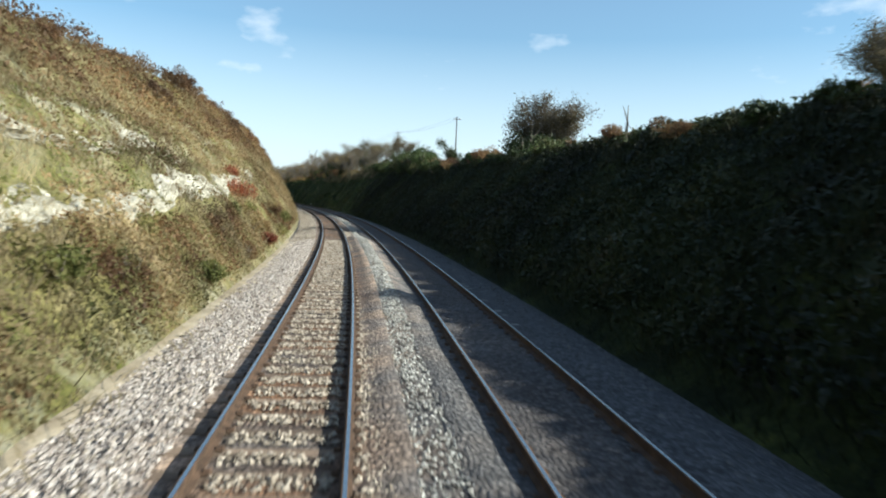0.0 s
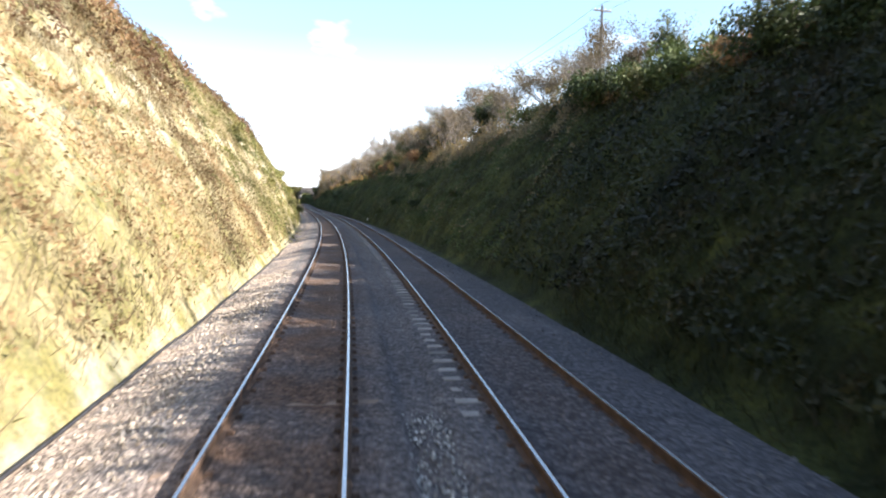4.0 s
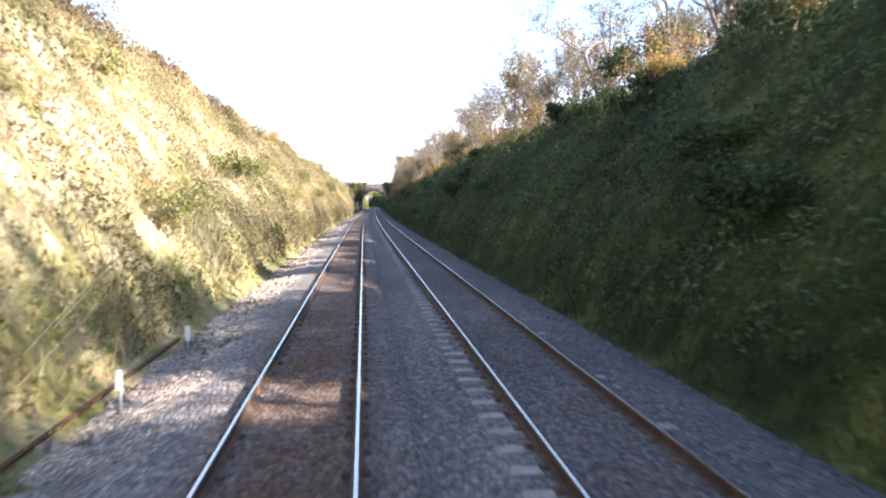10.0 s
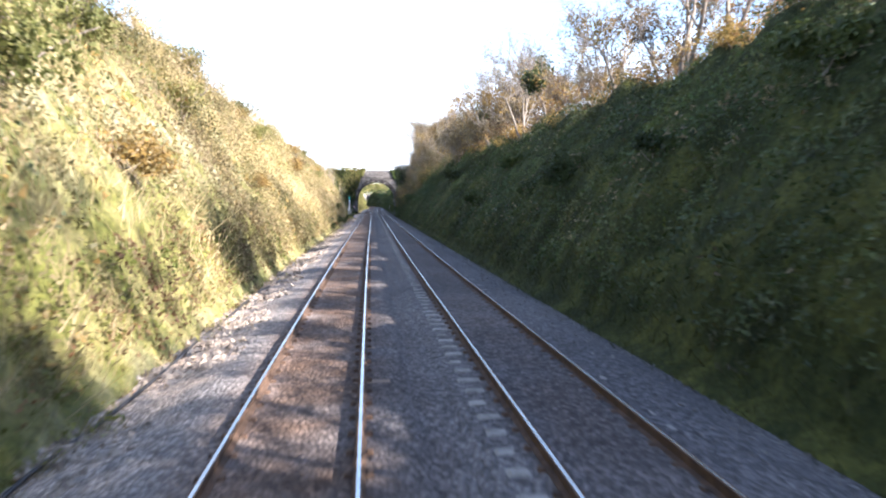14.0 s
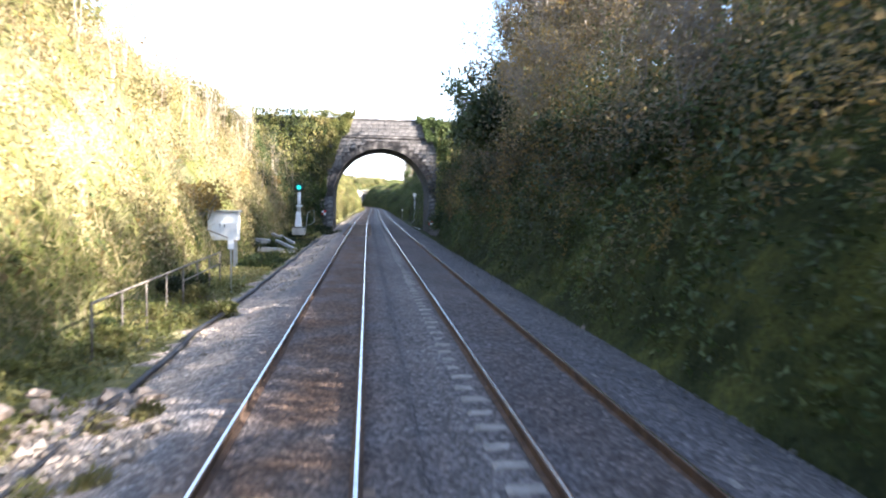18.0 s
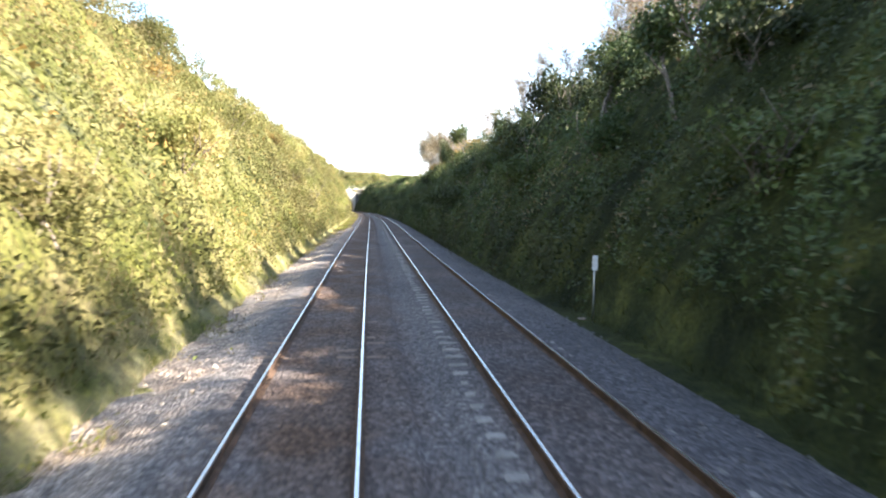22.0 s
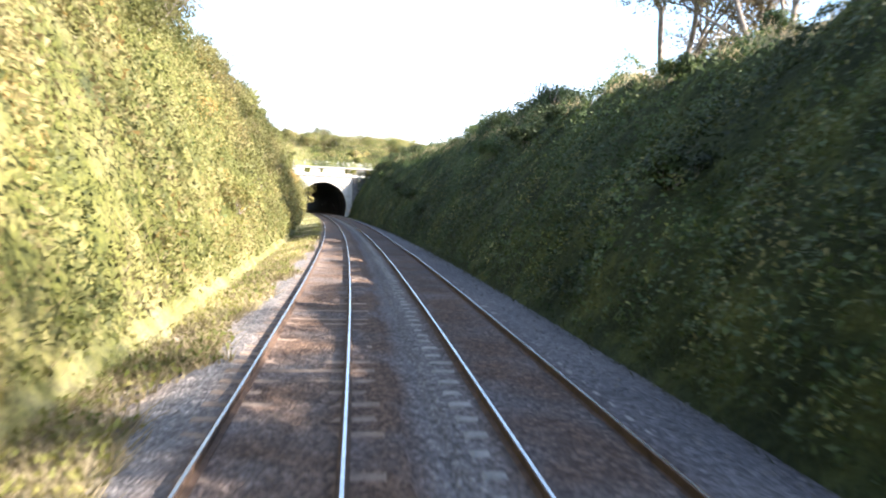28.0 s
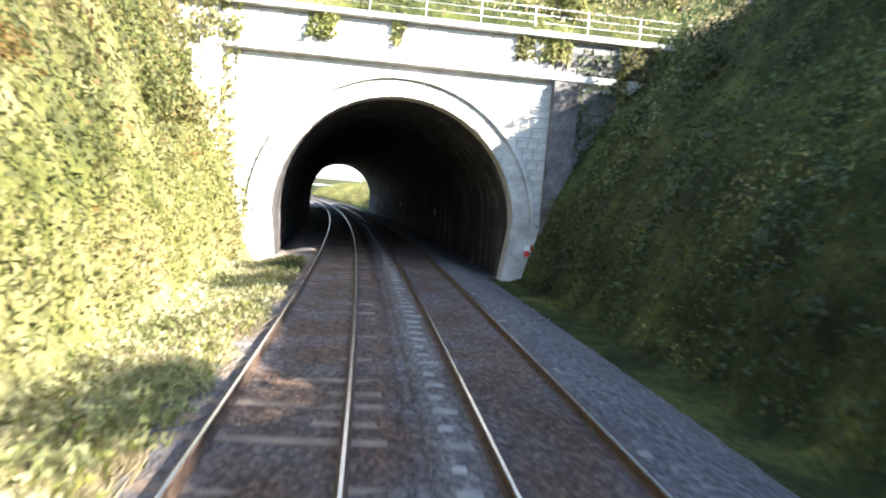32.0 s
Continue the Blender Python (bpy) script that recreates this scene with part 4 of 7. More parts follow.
LEAF_SCRUB = leaf_mat("grey_brown_hawthorn_leaf", [(0.05, 0.04, 0.025), (0.11, 0.085, 0.05), (0.17, 0.14, 0.08), (0.09, 0.085, 0.035)])
LEAF_HAZEL = leaf_mat("straw_and_olive_scrub_leaf", [(0.05, 0.052, 0.022), (0.12, 0.112, 0.044), (0.2, 0.165, 0.078), (0.27, 0.21, 0.12), (0.17, 0.115, 0.06)])
# Bank grass darkened in its colour for the shade on the right.
LEAF_SHADE_GRASS = leaf_mat("dull_green_bank_grass", [(0.013, 0.02, 0.008), (0.028, 0.038, 0.012), (0.05, 0.055, 0.018), (0.065, 0.05, 0.022)], 0.25)


def leaf_mesh(name, centres, size, mat, rng, out=None, long=1.7):
    """Pointed leaves, one triangle each, at the centres; out turns their blades towards a direction."""
    n = len(centres)
    a = rng.normal(size=(n, 3))
    a /= np.linalg.norm(a, axis=1, keepdims=True)
    b = rng.normal(size=(n, 3))
    if out is not None:
        b = b + out * 1.7
    b = np.cross(a, b)
    b /= np.linalg.norm(b, axis=1, keepdims=True) + 1e-9
    s = (size * rng.uniform(0.55, 1.3, n))[:, None]
    v = np.stack([centres - b * s * 0.5, centres + b * s * 0.5, centres + a * s * long], 1).reshape(-1, 3)
    return mesh_of(name, v, np.arange(3 * n).reshape(-1, 3), mat)


def blade_mesh(name, feet, height, mat, rng, lean=0.55, width=0.014):
    """Grass blades, one tapering triangle each."""
    n = len(feet)
    h = height * rng.uniform(0.5, 1.3, n)
    a = rng.uniform(0, 6.283, n)
    w = np.stack([np.cos(a), np.sin(a), np.zeros(n)], 1) * (width * rng.uniform(0.6, 1.4, n))[:, None]
    tip = feet + np.stack([rng.normal(0, lean, n) * h, rng.normal(0, lean, n) * h, h], 1)
    v = np.stack([feet - w, feet + w, tip], 1).reshape(-1, 3)
    return mesh_of(name, v, np.arange(3 * n).reshape(-1, 3), mat)


def on_bank(side, s, u):
    """Offset on the bank: u 0 at its foot, 1 at its crest, more beyond."""
    if side < 0:
        lt, lo = left_toe(s), np.interp(s, BK[:, 0], BK[:, 1])
        return -(lt + u * (lo - lt))
    rt, ro = second(s) + right_toe(s), np.interp(s, BK[:, 0], BK[:, 3])
    return rt + u * (ro - rt)


def slope_points(side, s0, s1, u0, u1, n, rng, patch=None):
    """Random places on a bank; patch keeps those where an uneven field is over it."""
    s, u = rng.uniform(s0, s1, n), rng.uniform(u0, u1, n)
    off = on_bank(side, s, u)
    if patch is not None:
        keep = fbm(s, off, 7.0, 20 + patch[1]) > patch[0]
        s, off, u = s[keep], off[keep], u[keep]
    return s, off, u


def undergrowth(name, label, side, s0, s1, u0, u1, n, mat, thick, size, seed, patch=None, scale=4.0):
    """Leaves in a lumpy layer over a bank, as one sheet of plants."""
    rng = np.random.RandomState(seed)
    s, off, u = slope_points(side, s0, s1, u0, u1, n, rng, patch)
    keep = ~(((np.abs(s - 594) < 6) & (off > 0) & (off < 9.0)) | ((np.abs(s - 620) < 5) & (off > 0) & (off < 8.0)) | ((np.abs(s - 519.6) < 2.6) & (off < 0) & (off > -7.6)) | (s > PORTAL_S - 1.0) | ((s > BRIDGE_S - 0.6) & (s < BRIDGE_S + BRIDGE_D + 0.6) & (np.abs(off - BR_C) < 11)))
    s, off, u = s[keep], off[keep], u[keep]
    lump = 0.5 + 0.65 * fbm(s, off, scale, 31 + seed) + 0.35 * fbm(s, off, scale * 2.6, 32 + seed)
    h = thick * np.clip(lump, 0.03, 1.3) * rng.uniform(0.35, 1.0, len(s)) ** 0.6 * np.clip(u * 10 + 0.45, 0, 1) * (0.45 + 0.9 * domes(s, off))
    z = ground_z(s, off)
    c = W(s, off - side * h * 0.62, z + h * 0.8)
    th = heading(s)
    out = np.stack([-side * 0.6 * np.cos(th), -side * 0.6 * np.sin(th), np.full(len(s), 0.8)], 1)
    ob = new(name, leaf_mesh(name, c, size, mat, rng, out))
    return tagged(ob, label, "undergrowth", kind="stuff")


def grass(name, label, side, s0, s1, u0, u1, n, mat, height, seed, patch=None):
    rng = np.random.RandomState(seed)
    s, off, u = slope_points(side, s0, s1, u0, u1, n, rng, patch)
    keep = ~((s > PORTAL_S - 0.5) | ((s > BRIDGE_S - 0.6) & (s < BRIDGE_S + BRIDGE_D + 0.6)))
    s, off = s[keep], off[keep]
    feet = W(s, off, ground_z(s, off) - 0.03)
    return tagged(new(name, blade_mesh(name, feet, height, mat, rng)), label, "grass", kind="stuff")


class Shape:
    """Collects round limbs into one mesh."""

    def __init__(self):
        self.v, self.f = [], []

    def limb(self, pts, r0, r1, sides=5):
        k = len(self.v)
        n = len(pts)
        for i, p in enumerate(pts):
            d = (pts[min(i + 1, n - 1)] - pts[max(i - 1, 0)]).normalized()
            q = d.to_track_quat("Z", "Y")
            r = r0 + (r1 - r0) * i / (n - 1)
            for j in range(sides):
                a = 6.283 * j / sides
                self.v.append(tuple(p + q @ Vector((math.cos(a) * r, math.sin(a) * r, 0))))
        for i in range(n - 1):
            for j in range(sides):
                self.f.append((k + i * sides + j, k + i * sides + (j + 1) % sides, k + (i + 1) * sides + (j + 1) % sides, k + (i + 1) * sides + j))

    def grow(self, p, d, length, r, depth, rng, tips, spread=0.7, up=0.25):
        """A limb with bends, that forks until depth is used up; tips gathers the places for leaves."""
        pts, q = [p], p
        n = 4
        for i in range(n):
            d = (d + Vector((rng.gauss(0, 0.14), rng.gauss(0, 0.14), rng.gauss(0, 0.08) + up * 0.12))).normalized()
            q = q + d * (length / n)
            pts.append(q)
            if depth <= 1:
                tips.append(q)
        self.limb(pts, r, r * 0.55, 5 if depth > 1 else 3)
        if depth > 0:
            for k in range(rng.randint(2, 4)):
                base = pts[rng.randint(2, n)]
                a = Vector((rng.gauss(0, spread), rng.gauss(0, spread), rng.gauss(0, spread * 0.5) + up))
                self.grow(base, (d + a).normalized(), length * rng.uniform(0.5, 0.8), r * 0.5, depth - 1, rng, tips, spread, up)


def tree_meshes(seed, height, leaf, bark, leaves, size, fill, stems=1, girth=1.0, twigs=1):
    """Trunk with limbs, and a crown of leaves in clumps with gaps."""
    rng, nr = random.Random(seed), np.random.RandomState(seed)
    sh, tips = Shape(), []
    for k in range(stems):
        lean = Vector((rng.gauss(0, 0.18), rng.gauss(0, 0.18), 1)).normalized()
        foot = Vector((rng.uniform(-0.3, 0.3), rng.uniform(-0.3, 0.3), -0.3)) if stems > 1 else Vector((0, 0, -0.3))
        sh.grow(foot, lean, height * 0.55, (height * 0.022 + 0.02) * girth, 3, rng, tips)
    t = np.array([tuple(p) for p in tips])
    for p in tips:
        for _ in range(twigs):
            a = Vector((rng.gauss(0, 0.5), rng.gauss(0, 0.5), rng.gauss(0.35, 0.4))) * height * 0.13
            b = a.cross(Vector((rng.gauss(0, 1), rng.gauss(0, 1), rng.gauss(0, 1)))).normalized() * 0.012
            k = len(sh.v)
            sh.v += [tuple(p - b), tuple(p + b), tuple(p + a)]
            sh.f.append((k, k + 1, k + 2))
    trunk = mesh_of("trunk", sh.v, sh.f, bark, True)
    pick = t[nr.randint(0, len(t), leaves)]
    c = pick + np.clip(nr.normal(0, fill, (leaves, 3)), -1.5 * fill, 1.5 * fill) * np.array([1, 1, 0.8])
    return trunk, leaf_mesh("crown", c, size, leaf, nr)


def bush_meshes(seed, leaf, bark, leaves, size, lobes=8, flat=0.75):
    """A low shrub of unit size: bent stems and leaves round uneven lobes."""
    rng, nr = random.Random(seed), np.random.RandomState(seed)
    sh, tips = Shape(), []
    for k in range(7):
        d = Vector((rng.gauss(0, 0.6), rng.gauss(0, 0.6), 1)).normalized()
        sh.grow(Vector((rng.uniform(-0.2, 0.2), rng.uniform(-0.2, 0.2), -0.15)), d, rng.uniform(0.5, 0.85), 0.022, 1, rng, tips, 0.8)
    stems = mesh_of("stem", sh.v, sh.f, bark, True)
    cen = np.array([(rng.uniform(-0.6, 0.6), rng.uniform(-0.6, 0.6), rng.uniform(0.25, 0.85)) for _ in range(lobes)])
    rad = np.array([rng.uniform(0.28, 0.5) for _ in range(lobes)])
    i = nr.randint(0, lobes, leaves)
    d = nr.normal(size=(leaves, 3))
    d /= np.linalg.norm(d, axis=1, keepdims=True)
    c = cen[i] + d * (rad[i] * nr.uniform(0.55, 1.08, leaves))[:, None]
    c[:, 2] = np.abs(c[:, 2]) * flat + 0.02
    return stems, leaf_mesh("crown", c, size, leaf, nr, d)


KINDS = {}
PLANT_NAMES = {"bramble": "bramble_bush", "ivy": "ivy_bush", "brown": "scrub_bush", "dry": "dry_shrub", "red": "hawthorn_bush"}


def plant(kind, s, off, scale, turn, label, category, grp, sink=0.1, z=None, tall=1.0):
    """Sets a tree or a bush of a kind on the ground; large bushes carry more and finer leaves."""
    trunk, crown, trunk_name = KINDS["large_" + kind if scale > 1.5 and kind[:-1] in ("bramble", "ivy") else kind]
    g = float(ground_z(s, off)) if z is None else z
    ob = thing("tree" if category == "tree" else PLANT_NAMES[kind[:-1]], label, category, at(s, off, g - sink, turn), grp)
    ob.scale = (scale, scale, scale * tall)
    part(trunk_name, trunk, ob)
    part("crown", crown, ob)
    return ob


for k in range(3):
    KINDS["autumn%d" % k] = (*tree_meshes(11 + k, 6.0, LEAF_AUTUMN, M_TWIG, 1300, 0.11, 0.35, 2, 0.7, 2), "trunk")
    KINDS["broad%d" % k] = (*tree_meshes(15 + k, 5.0, LEAF_SCRUB, M_TWIG, 2000, 0.09, 0.3, 3, 0.6, 3), "trunk")
    KINDS["bare%d" % k] = (*tree_meshes(21 + k, 6.0, LEAF_AUTUMN, M_TWIG, 450, 0.07, 0.25, 3, 0.6, 4), "trunk")
    KINDS["green%d" % k] = (*tree_meshes(31 + k, 5.0, LEAF_GREEN, M_BARK, 1800, 0.13, 0.4), "trunk")
    KINDS["dark%d" % k] = (*tree_meshes(41 + k, 5.0, LEAF_IVY, M_BARK, 2400, 0.13, 0.42), "trunk")
    KINDS["bramble%d" % k] = (*bush_meshes(51 + k, LEAF_GREEN, M_BARK, 1400, 0.08), "stem")
    KINDS["ivy%d" % k] = (*bush_meshes(61 + k, LEAF_IVY, M_BARK, 1400, 0.09), "stem")
    KINDS["large_bramble%d" % k] = (*bush_meshes(55 + k, LEAF_GREEN, M_BARK, 3200, 0.045, 15), "stem")
    KINDS["large_ivy%d" % k] = (*bush_meshes(65 + k, LEAF_IVY, M_BARK, 3200, 0.05, 15), "stem")
    KINDS["brown%d" % k] = (*bush_meshes(71 + k, LEAF_BROWN, M_TWIG, 1500, 0.06), "stem")
    KINDS["dry%d" % k] = (*bush_meshes(81 + k, LEAF_AUTUMN, M_TWIG, 1500, 0.06), "stem")
KINDS["thorn0"] = (*tree_meshes(16, 3.6, LEAF_SCRUB, M_TWIG, 12000, 0.06, 0.33, 6, 0.6, 5), "trunk")
for k in range(2):
    KINDS["tall%d" % k] = (*tree_meshes(95 + k, 14.0, LEAF_SCRUB, M_BARK, 9000, 0.16, 0.75, 2, 0.8, 2), "trunk")
KINDS["red0"] = (*bush_meshes(91, LEAF_RED, M_TWIG, 2400, 0.06), "stem")

def sapling_meshes(seed):
    """A straight thin stem with short upright twigs and few leaves."""
    rng, nr = random.Random(seed), np.random.RandomState(seed)
    sh, tips = Shape(), []
    for k in range(2):
        q = Vector((rng.uniform(-0.3, 0.3), rng.uniform(-0.3, 0.3), -0.3))
        lean = Vector((rng.gauss(0, 0.09), rng.gauss(0, 0.09), 1))
        pts = [q + lean * h + Vector((rng.gauss(0, 0.05), rng.gauss(0, 0.05), 0)) for h in (0, 1.1, 2.2, 3.3, 4.4, 5.2)]
        sh.limb(pts, 0.042, 0.014, 5)
        for b in pts[2:]:
            for _ in range(3):
                d = Vector((rng.gauss(0, 0.3), rng.gauss(0, 0.3), rng.uniform(0.3, 0.7)))
                sh.limb([b, b + d * 0.6, b + d * 1.1], 0.014, 0.005, 3)
                tips.append(b + d)
    t = np.array([tuple(v) for v in tips])
    c = t[nr.randint(0, len(t), 200)] + nr.normal(0, 0.3, (200, 3))
    return mesh_of("trunk", sh.v, sh.f, M_STEM, True), leaf_mesh("crown", c, 0.07, LEAF_HAZEL, nr)


M_STEM = node_mat("pale_sapling_bark", [(0.14, 0.11, 0.08), (0.25, 0.21, 0.16), (0.34, 0.29, 0.23)], 5, 0.9, 0.2, 25)
for k in range(3):
    KINDS["pole%d" % k] = (*sapling_meshes(171 + k), "trunk")

LABELS = {"pole": ("thin straight pale-stemmed sapling on the sunlit bank", "tree", "saplings"), "broad": ("broad grey-brown hawthorn tree on the bank crest", "tree", "hawthorn trees"), "autumn": ("thin tree with yellow-brown autumn leaves on the bank", "tree", "autumn trees"), "bare": ("nearly bare pale-stemmed tree on the bank top", "tree", "bare trees"),
          "green": ("leafy yellow-green tree on the bank", "tree", "green trees"), "dark": ("dense dark green ivy-clad tree on the bank", "tree", "dark trees"),
          "bramble": ("sunlit yellow-green bramble bush on the cutting bank", "bramble", "bramble bushes"), "ivy": ("dark green ivy bush on the shaded bank", "ivy bush", "ivy bushes"),
          "brown": ("brown twiggy scrub bush on the bank", "scrub bush", "brown bushes"), "dry": ("straw-coloured dry shrub on the bank", "shrub", "dry shrubs"), "red": ("red-leaved hawthorn bush on the rocky bank", "bush", "red bushes")}


def scatter(kind, side, s0, s1, u0, u1, n, lo, hi, seed, tall=1.0):
    rng = random.Random(seed)
    for k in range(n):
        s = s0 + (s1 - s0) * (k + rng.uniform(0.1, 0.9)) / n
        if BRIDGE_S - 1.5 < s < BRIDGE_S + BRIDGE_D + 1.5 or PORTAL_S - 3 < s:
            continue
        off = float(on_bank(side, s, rng.uniform(u0, u1)))
        lab = LABELS[kind]
        v = 0 if kind == "red" else rng.randint(0, 2)
        plant("%s%d" % (kind, v), s, off, rng.uniform(lo, hi), rng.uniform(0, 360), *lab, tall=tall * rng.uniform(0.85, 1.15))


# the left bank, in sun
undergrowth("brown_scrub", "brown dead bracken and bramble scrub on the bank", -1, -5, 140, 0.54, 1.25, 38000, LEAF_BROWN, 1.0, 0.12, 1)
undergrowth("brown_scrub", "brown and olive scrub along the foot of the rock face", -1, 6, 60, 0.015, 0.15, 16000, LEAF_BROWN, 0.5, 0.07, 2, (-0.25, 1))
undergrowth("bramble_cover", "olive bramble patches on the grassy bank", -1, -5, 150, 0.01, 0.5, 16000, LEAF_GREEN, 0.5, 0.08, 3, (0.1, 2))
undergrowth("bramble_cover", "olive grass and bramble on the lower bank", -1, -5, 34, 0.0, 0.16, 26000, LEAF_HAZEL, 0.55, 0.06, 40, (-0.45, 26), 3.0)
undergrowth("bramble_cover", "olive bramble tufts between the rock ledges", -1, -5, 60, 0.2, 0.55, 22000, LEAF_GREEN, 0.3, 0.06, 41, (0.0, 27), 3.0)
undergrowth("brown_scrub", "patches of brown scrub on the dry grass bank", -1, 15, 140, 0.02, 0.75, 80000, LEAF_FERN, 0.7, 0.075, 26, (-0.2, 14))
grass("dry_grass", "long straw-yellow dry grass on the bank", -1, -5, 160, 0.0, 1.0, 150000, LEAF_DRY, 0.5, 4, (-0.25, 12))
undergrowth("brown_scrub", "red-brown scrub along the bank top", -1, 140, 330, 0.82, 1.2, 22000, LEAF_BROWN, 0.9, 0.14, 5)
undergrowth("bramble_cover", "yellow-green brambles between bare rock", -1, 140, 250, 0.0, 0.95, 60000, LEAF_GREEN, 0.6, 0.1, 6, (-0.12, 3))
grass("dry_grass", "dry grass tufts on the pale rock bank", -1, 150, 340, 0.0, 1.0, 70000, LEAF_DRY, 0.4, 7, (-0.1, 4))
undergrowth("bramble_cover", "dense yellow-green bramble cover on the bank", -1, 245, 420, 0.02, 1.1, 190000, LEAF_HAZEL, 1.2, 0.075, 8, (-0.35, 5))
undergrowth("bramble_cover", "dense olive and brown bramble cover on the bank", -1, 400, 566, 0.02, 1.1, 190000, LEAF_HAZEL, 1.4, 0.075, 9, (-0.5, 6))
undergrowth("bramble_cover", "tall yellow-green hedge plants covering the bank", -1, 566, 750, 0.02, 1.15, 215000, LEAF_GREEN, 1.7, 0.085, 10)
undergrowth("bramble_cover", "tall yellow-green hedge plants covering the bank", -1, 750, 924, 0.02, 1.2, 215000, LEAF_GREEN, 1.7, 0.085, 11)
undergrowth("dry_scrub", "dry brown stems among the hedge plants", -1, 330, 924, 0.05, 1.1, 40000, LEAF_AUTUMN, 1.2, 0.13, 12, (0.15, 7))
undergrowth("verge_weeds", "sunlit green and straw weeds along the foot of the bank", -1, 240, 924, -0.03, 0.12, 46000, LEAF_GRASS, 0.55, 0.075, 27, None, 3.0)
undergrowth("dry_scrub", "dead brown scrub patches on the shaded bank", 1, 130, 720, 0.1, 1.0, 40000, LEAF_SCRUB, 0.9, 0.1, 28, (0.22, 15))
undergrowth("verge_weeds", "pale green weeds at the foot of the shaded bank", 1, 150, 924, -0.02, 0.25, 36000, LEAF_SHADE_GRASS, 0.5, 0.08, 29, (0.0, 16), 3.0)
grass("dead_stems", "tan and grey dead stems standing among the brambles", -1, 245, 550, 0.0, 1.05, 60000, LEAF_DRY, 0.9, 42, (-0.3, 28))
undergrowth("leaf_litter", "rust-red dead leaves along the foot of the bank", -1, 236, 500, -0.08, 0.05, 26000, LEAF_RUST, 0.22, 0.05, 43, (-0.1, 29), 2.5)
grass("verge_grass", "bleached grass along the foot of the bank", -1, 330, 924, -0.06, 0.14, 30000, LEAF_DRY, 0.32, 13)
undergrowth("brown_scrub", "red-brown dead stems along the foot of the bank", -1, 290, 498, -0.04, 0.14, 26000, LEAF_BROWN, 0.6, 0.07, 34, (-0.1, 19), 3.0)
# Dark leaves imitate the shade of hollows in the hedge.
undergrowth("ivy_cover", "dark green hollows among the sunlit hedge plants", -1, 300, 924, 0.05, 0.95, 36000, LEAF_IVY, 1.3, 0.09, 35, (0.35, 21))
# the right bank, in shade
grass("bank_grass", "dull green grass on the shaded bank", 1, 110, 480, -0.02, 1.05, 90000, LEAF_SHADE_GRASS, 0.4, 14)
# Deep shade of the first stretch is put into these leaf colours.
grass("bank_grass", "dark rank grass on the deeply shaded bank", 1, -5, 120, -0.04, 1.0, 90000, LEAF_DEEP_SHADE, 0.45, 22)
undergrowth("ivy_cover", "blackish evergreen scrub on the deeply shaded bank", 1, -5, 135, 0.05, 1.1, 90000, LEAF_DEEP_SHADE, 0.5, 0.11, 15)
undergrowth("ivy_cover", "ivy and bramble along the bank crest", 1, -5, 140, 0.97, 1.4, 14000, LEAF_IVY, 0.7, 0.11, 23)
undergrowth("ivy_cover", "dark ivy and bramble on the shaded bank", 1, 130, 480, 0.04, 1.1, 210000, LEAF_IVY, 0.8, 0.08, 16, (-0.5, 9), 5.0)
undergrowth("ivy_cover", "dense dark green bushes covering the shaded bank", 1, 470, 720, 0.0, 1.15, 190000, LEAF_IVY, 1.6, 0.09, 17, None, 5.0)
undergrowth("wood_edge", "tall dark mixed trees and ivy by the bridge", 1, 498, 561, 0.12, 1.4, 18000, LEAF_IVY, 3.4, 0.1, 24, None, 6.0)
undergrowth("wood_edge", "grey-brown twiggy growth in the wood edge", 1, 494, 561, 0.2, 1.4, 70000, LEAF_SCRUB, 4.1, 0.075, 30, (-0.4, 17), 6.0)
undergrowth("wood_edge", "golden autumn sprays low in the wood edge", 1, 488, 552, 0.12, 1.1, 52000, LEAF_AUTUMN, 4.2, 0.075, 33, (-0.1, 18), 6.0)
undergrowth("wood_edge", "tall yellow-brown autumn growth by the bridge", 1, 440, 561, 0.85, 1.7, 40000, LEAF_SCRUB, 5.5, 0.14, 25, (-0.2, 13), 7.0)
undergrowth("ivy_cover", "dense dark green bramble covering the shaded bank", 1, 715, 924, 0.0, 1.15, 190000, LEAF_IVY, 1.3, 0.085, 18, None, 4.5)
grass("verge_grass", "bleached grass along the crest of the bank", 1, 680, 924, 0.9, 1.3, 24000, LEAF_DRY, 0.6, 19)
grass("verge_grass", "green weeds along the foot of the shaded bank", 1, 240, 924, -0.08, 0.12, 30000, LEAF_SHADE_GRASS, 0.4, 20)

scatter("brown", -1, 0, 130, 0.75, 1.15, 22, 0.8, 1.5, 101)
scatter("brown", -1, 14, 60, 0.02, 0.12, 9, 0.5, 0.9, 102)
scatter("bramble", -1, 6, 56, 0.02, 0.2, 7, 0.6, 1.0, 103)
scatter("bramble", -1, 150, 330, 0.03, 0.7, 26, 0.8, 1.6, 104)
scatter("bramble", -1, 330, 556, 0.1, 1.0, 24, 1.2, 2.2, 105)
scatter("dry", -1, 330, 560, 0.1, 1.0, 14, 1.0, 1.9, 106)
scatter("bramble", -1, 572, 918, 0.12, 1.0, 44, 1.3, 2.4, 107)
scatter("dry", -1, 572, 918, 0.2, 1.0, 12, 1.0, 1.8, 108)
scatter("bramble", -1, 560, 900, 0.9, 1.15, 26, 1.2, 2.4, 109, 1.2)
scatter("pole", -1, 514, 551, 0.1, 0.9, 34, 0.65, 1.0, 131)
undergrowth("ivy_cover", "dense dark ivy and shrubs beside the bridge abutment", -1, 545, 561, -0.15, 0.95, 30000, LEAF_IVY, 1.5, 0.085, 44, None, 4.0)
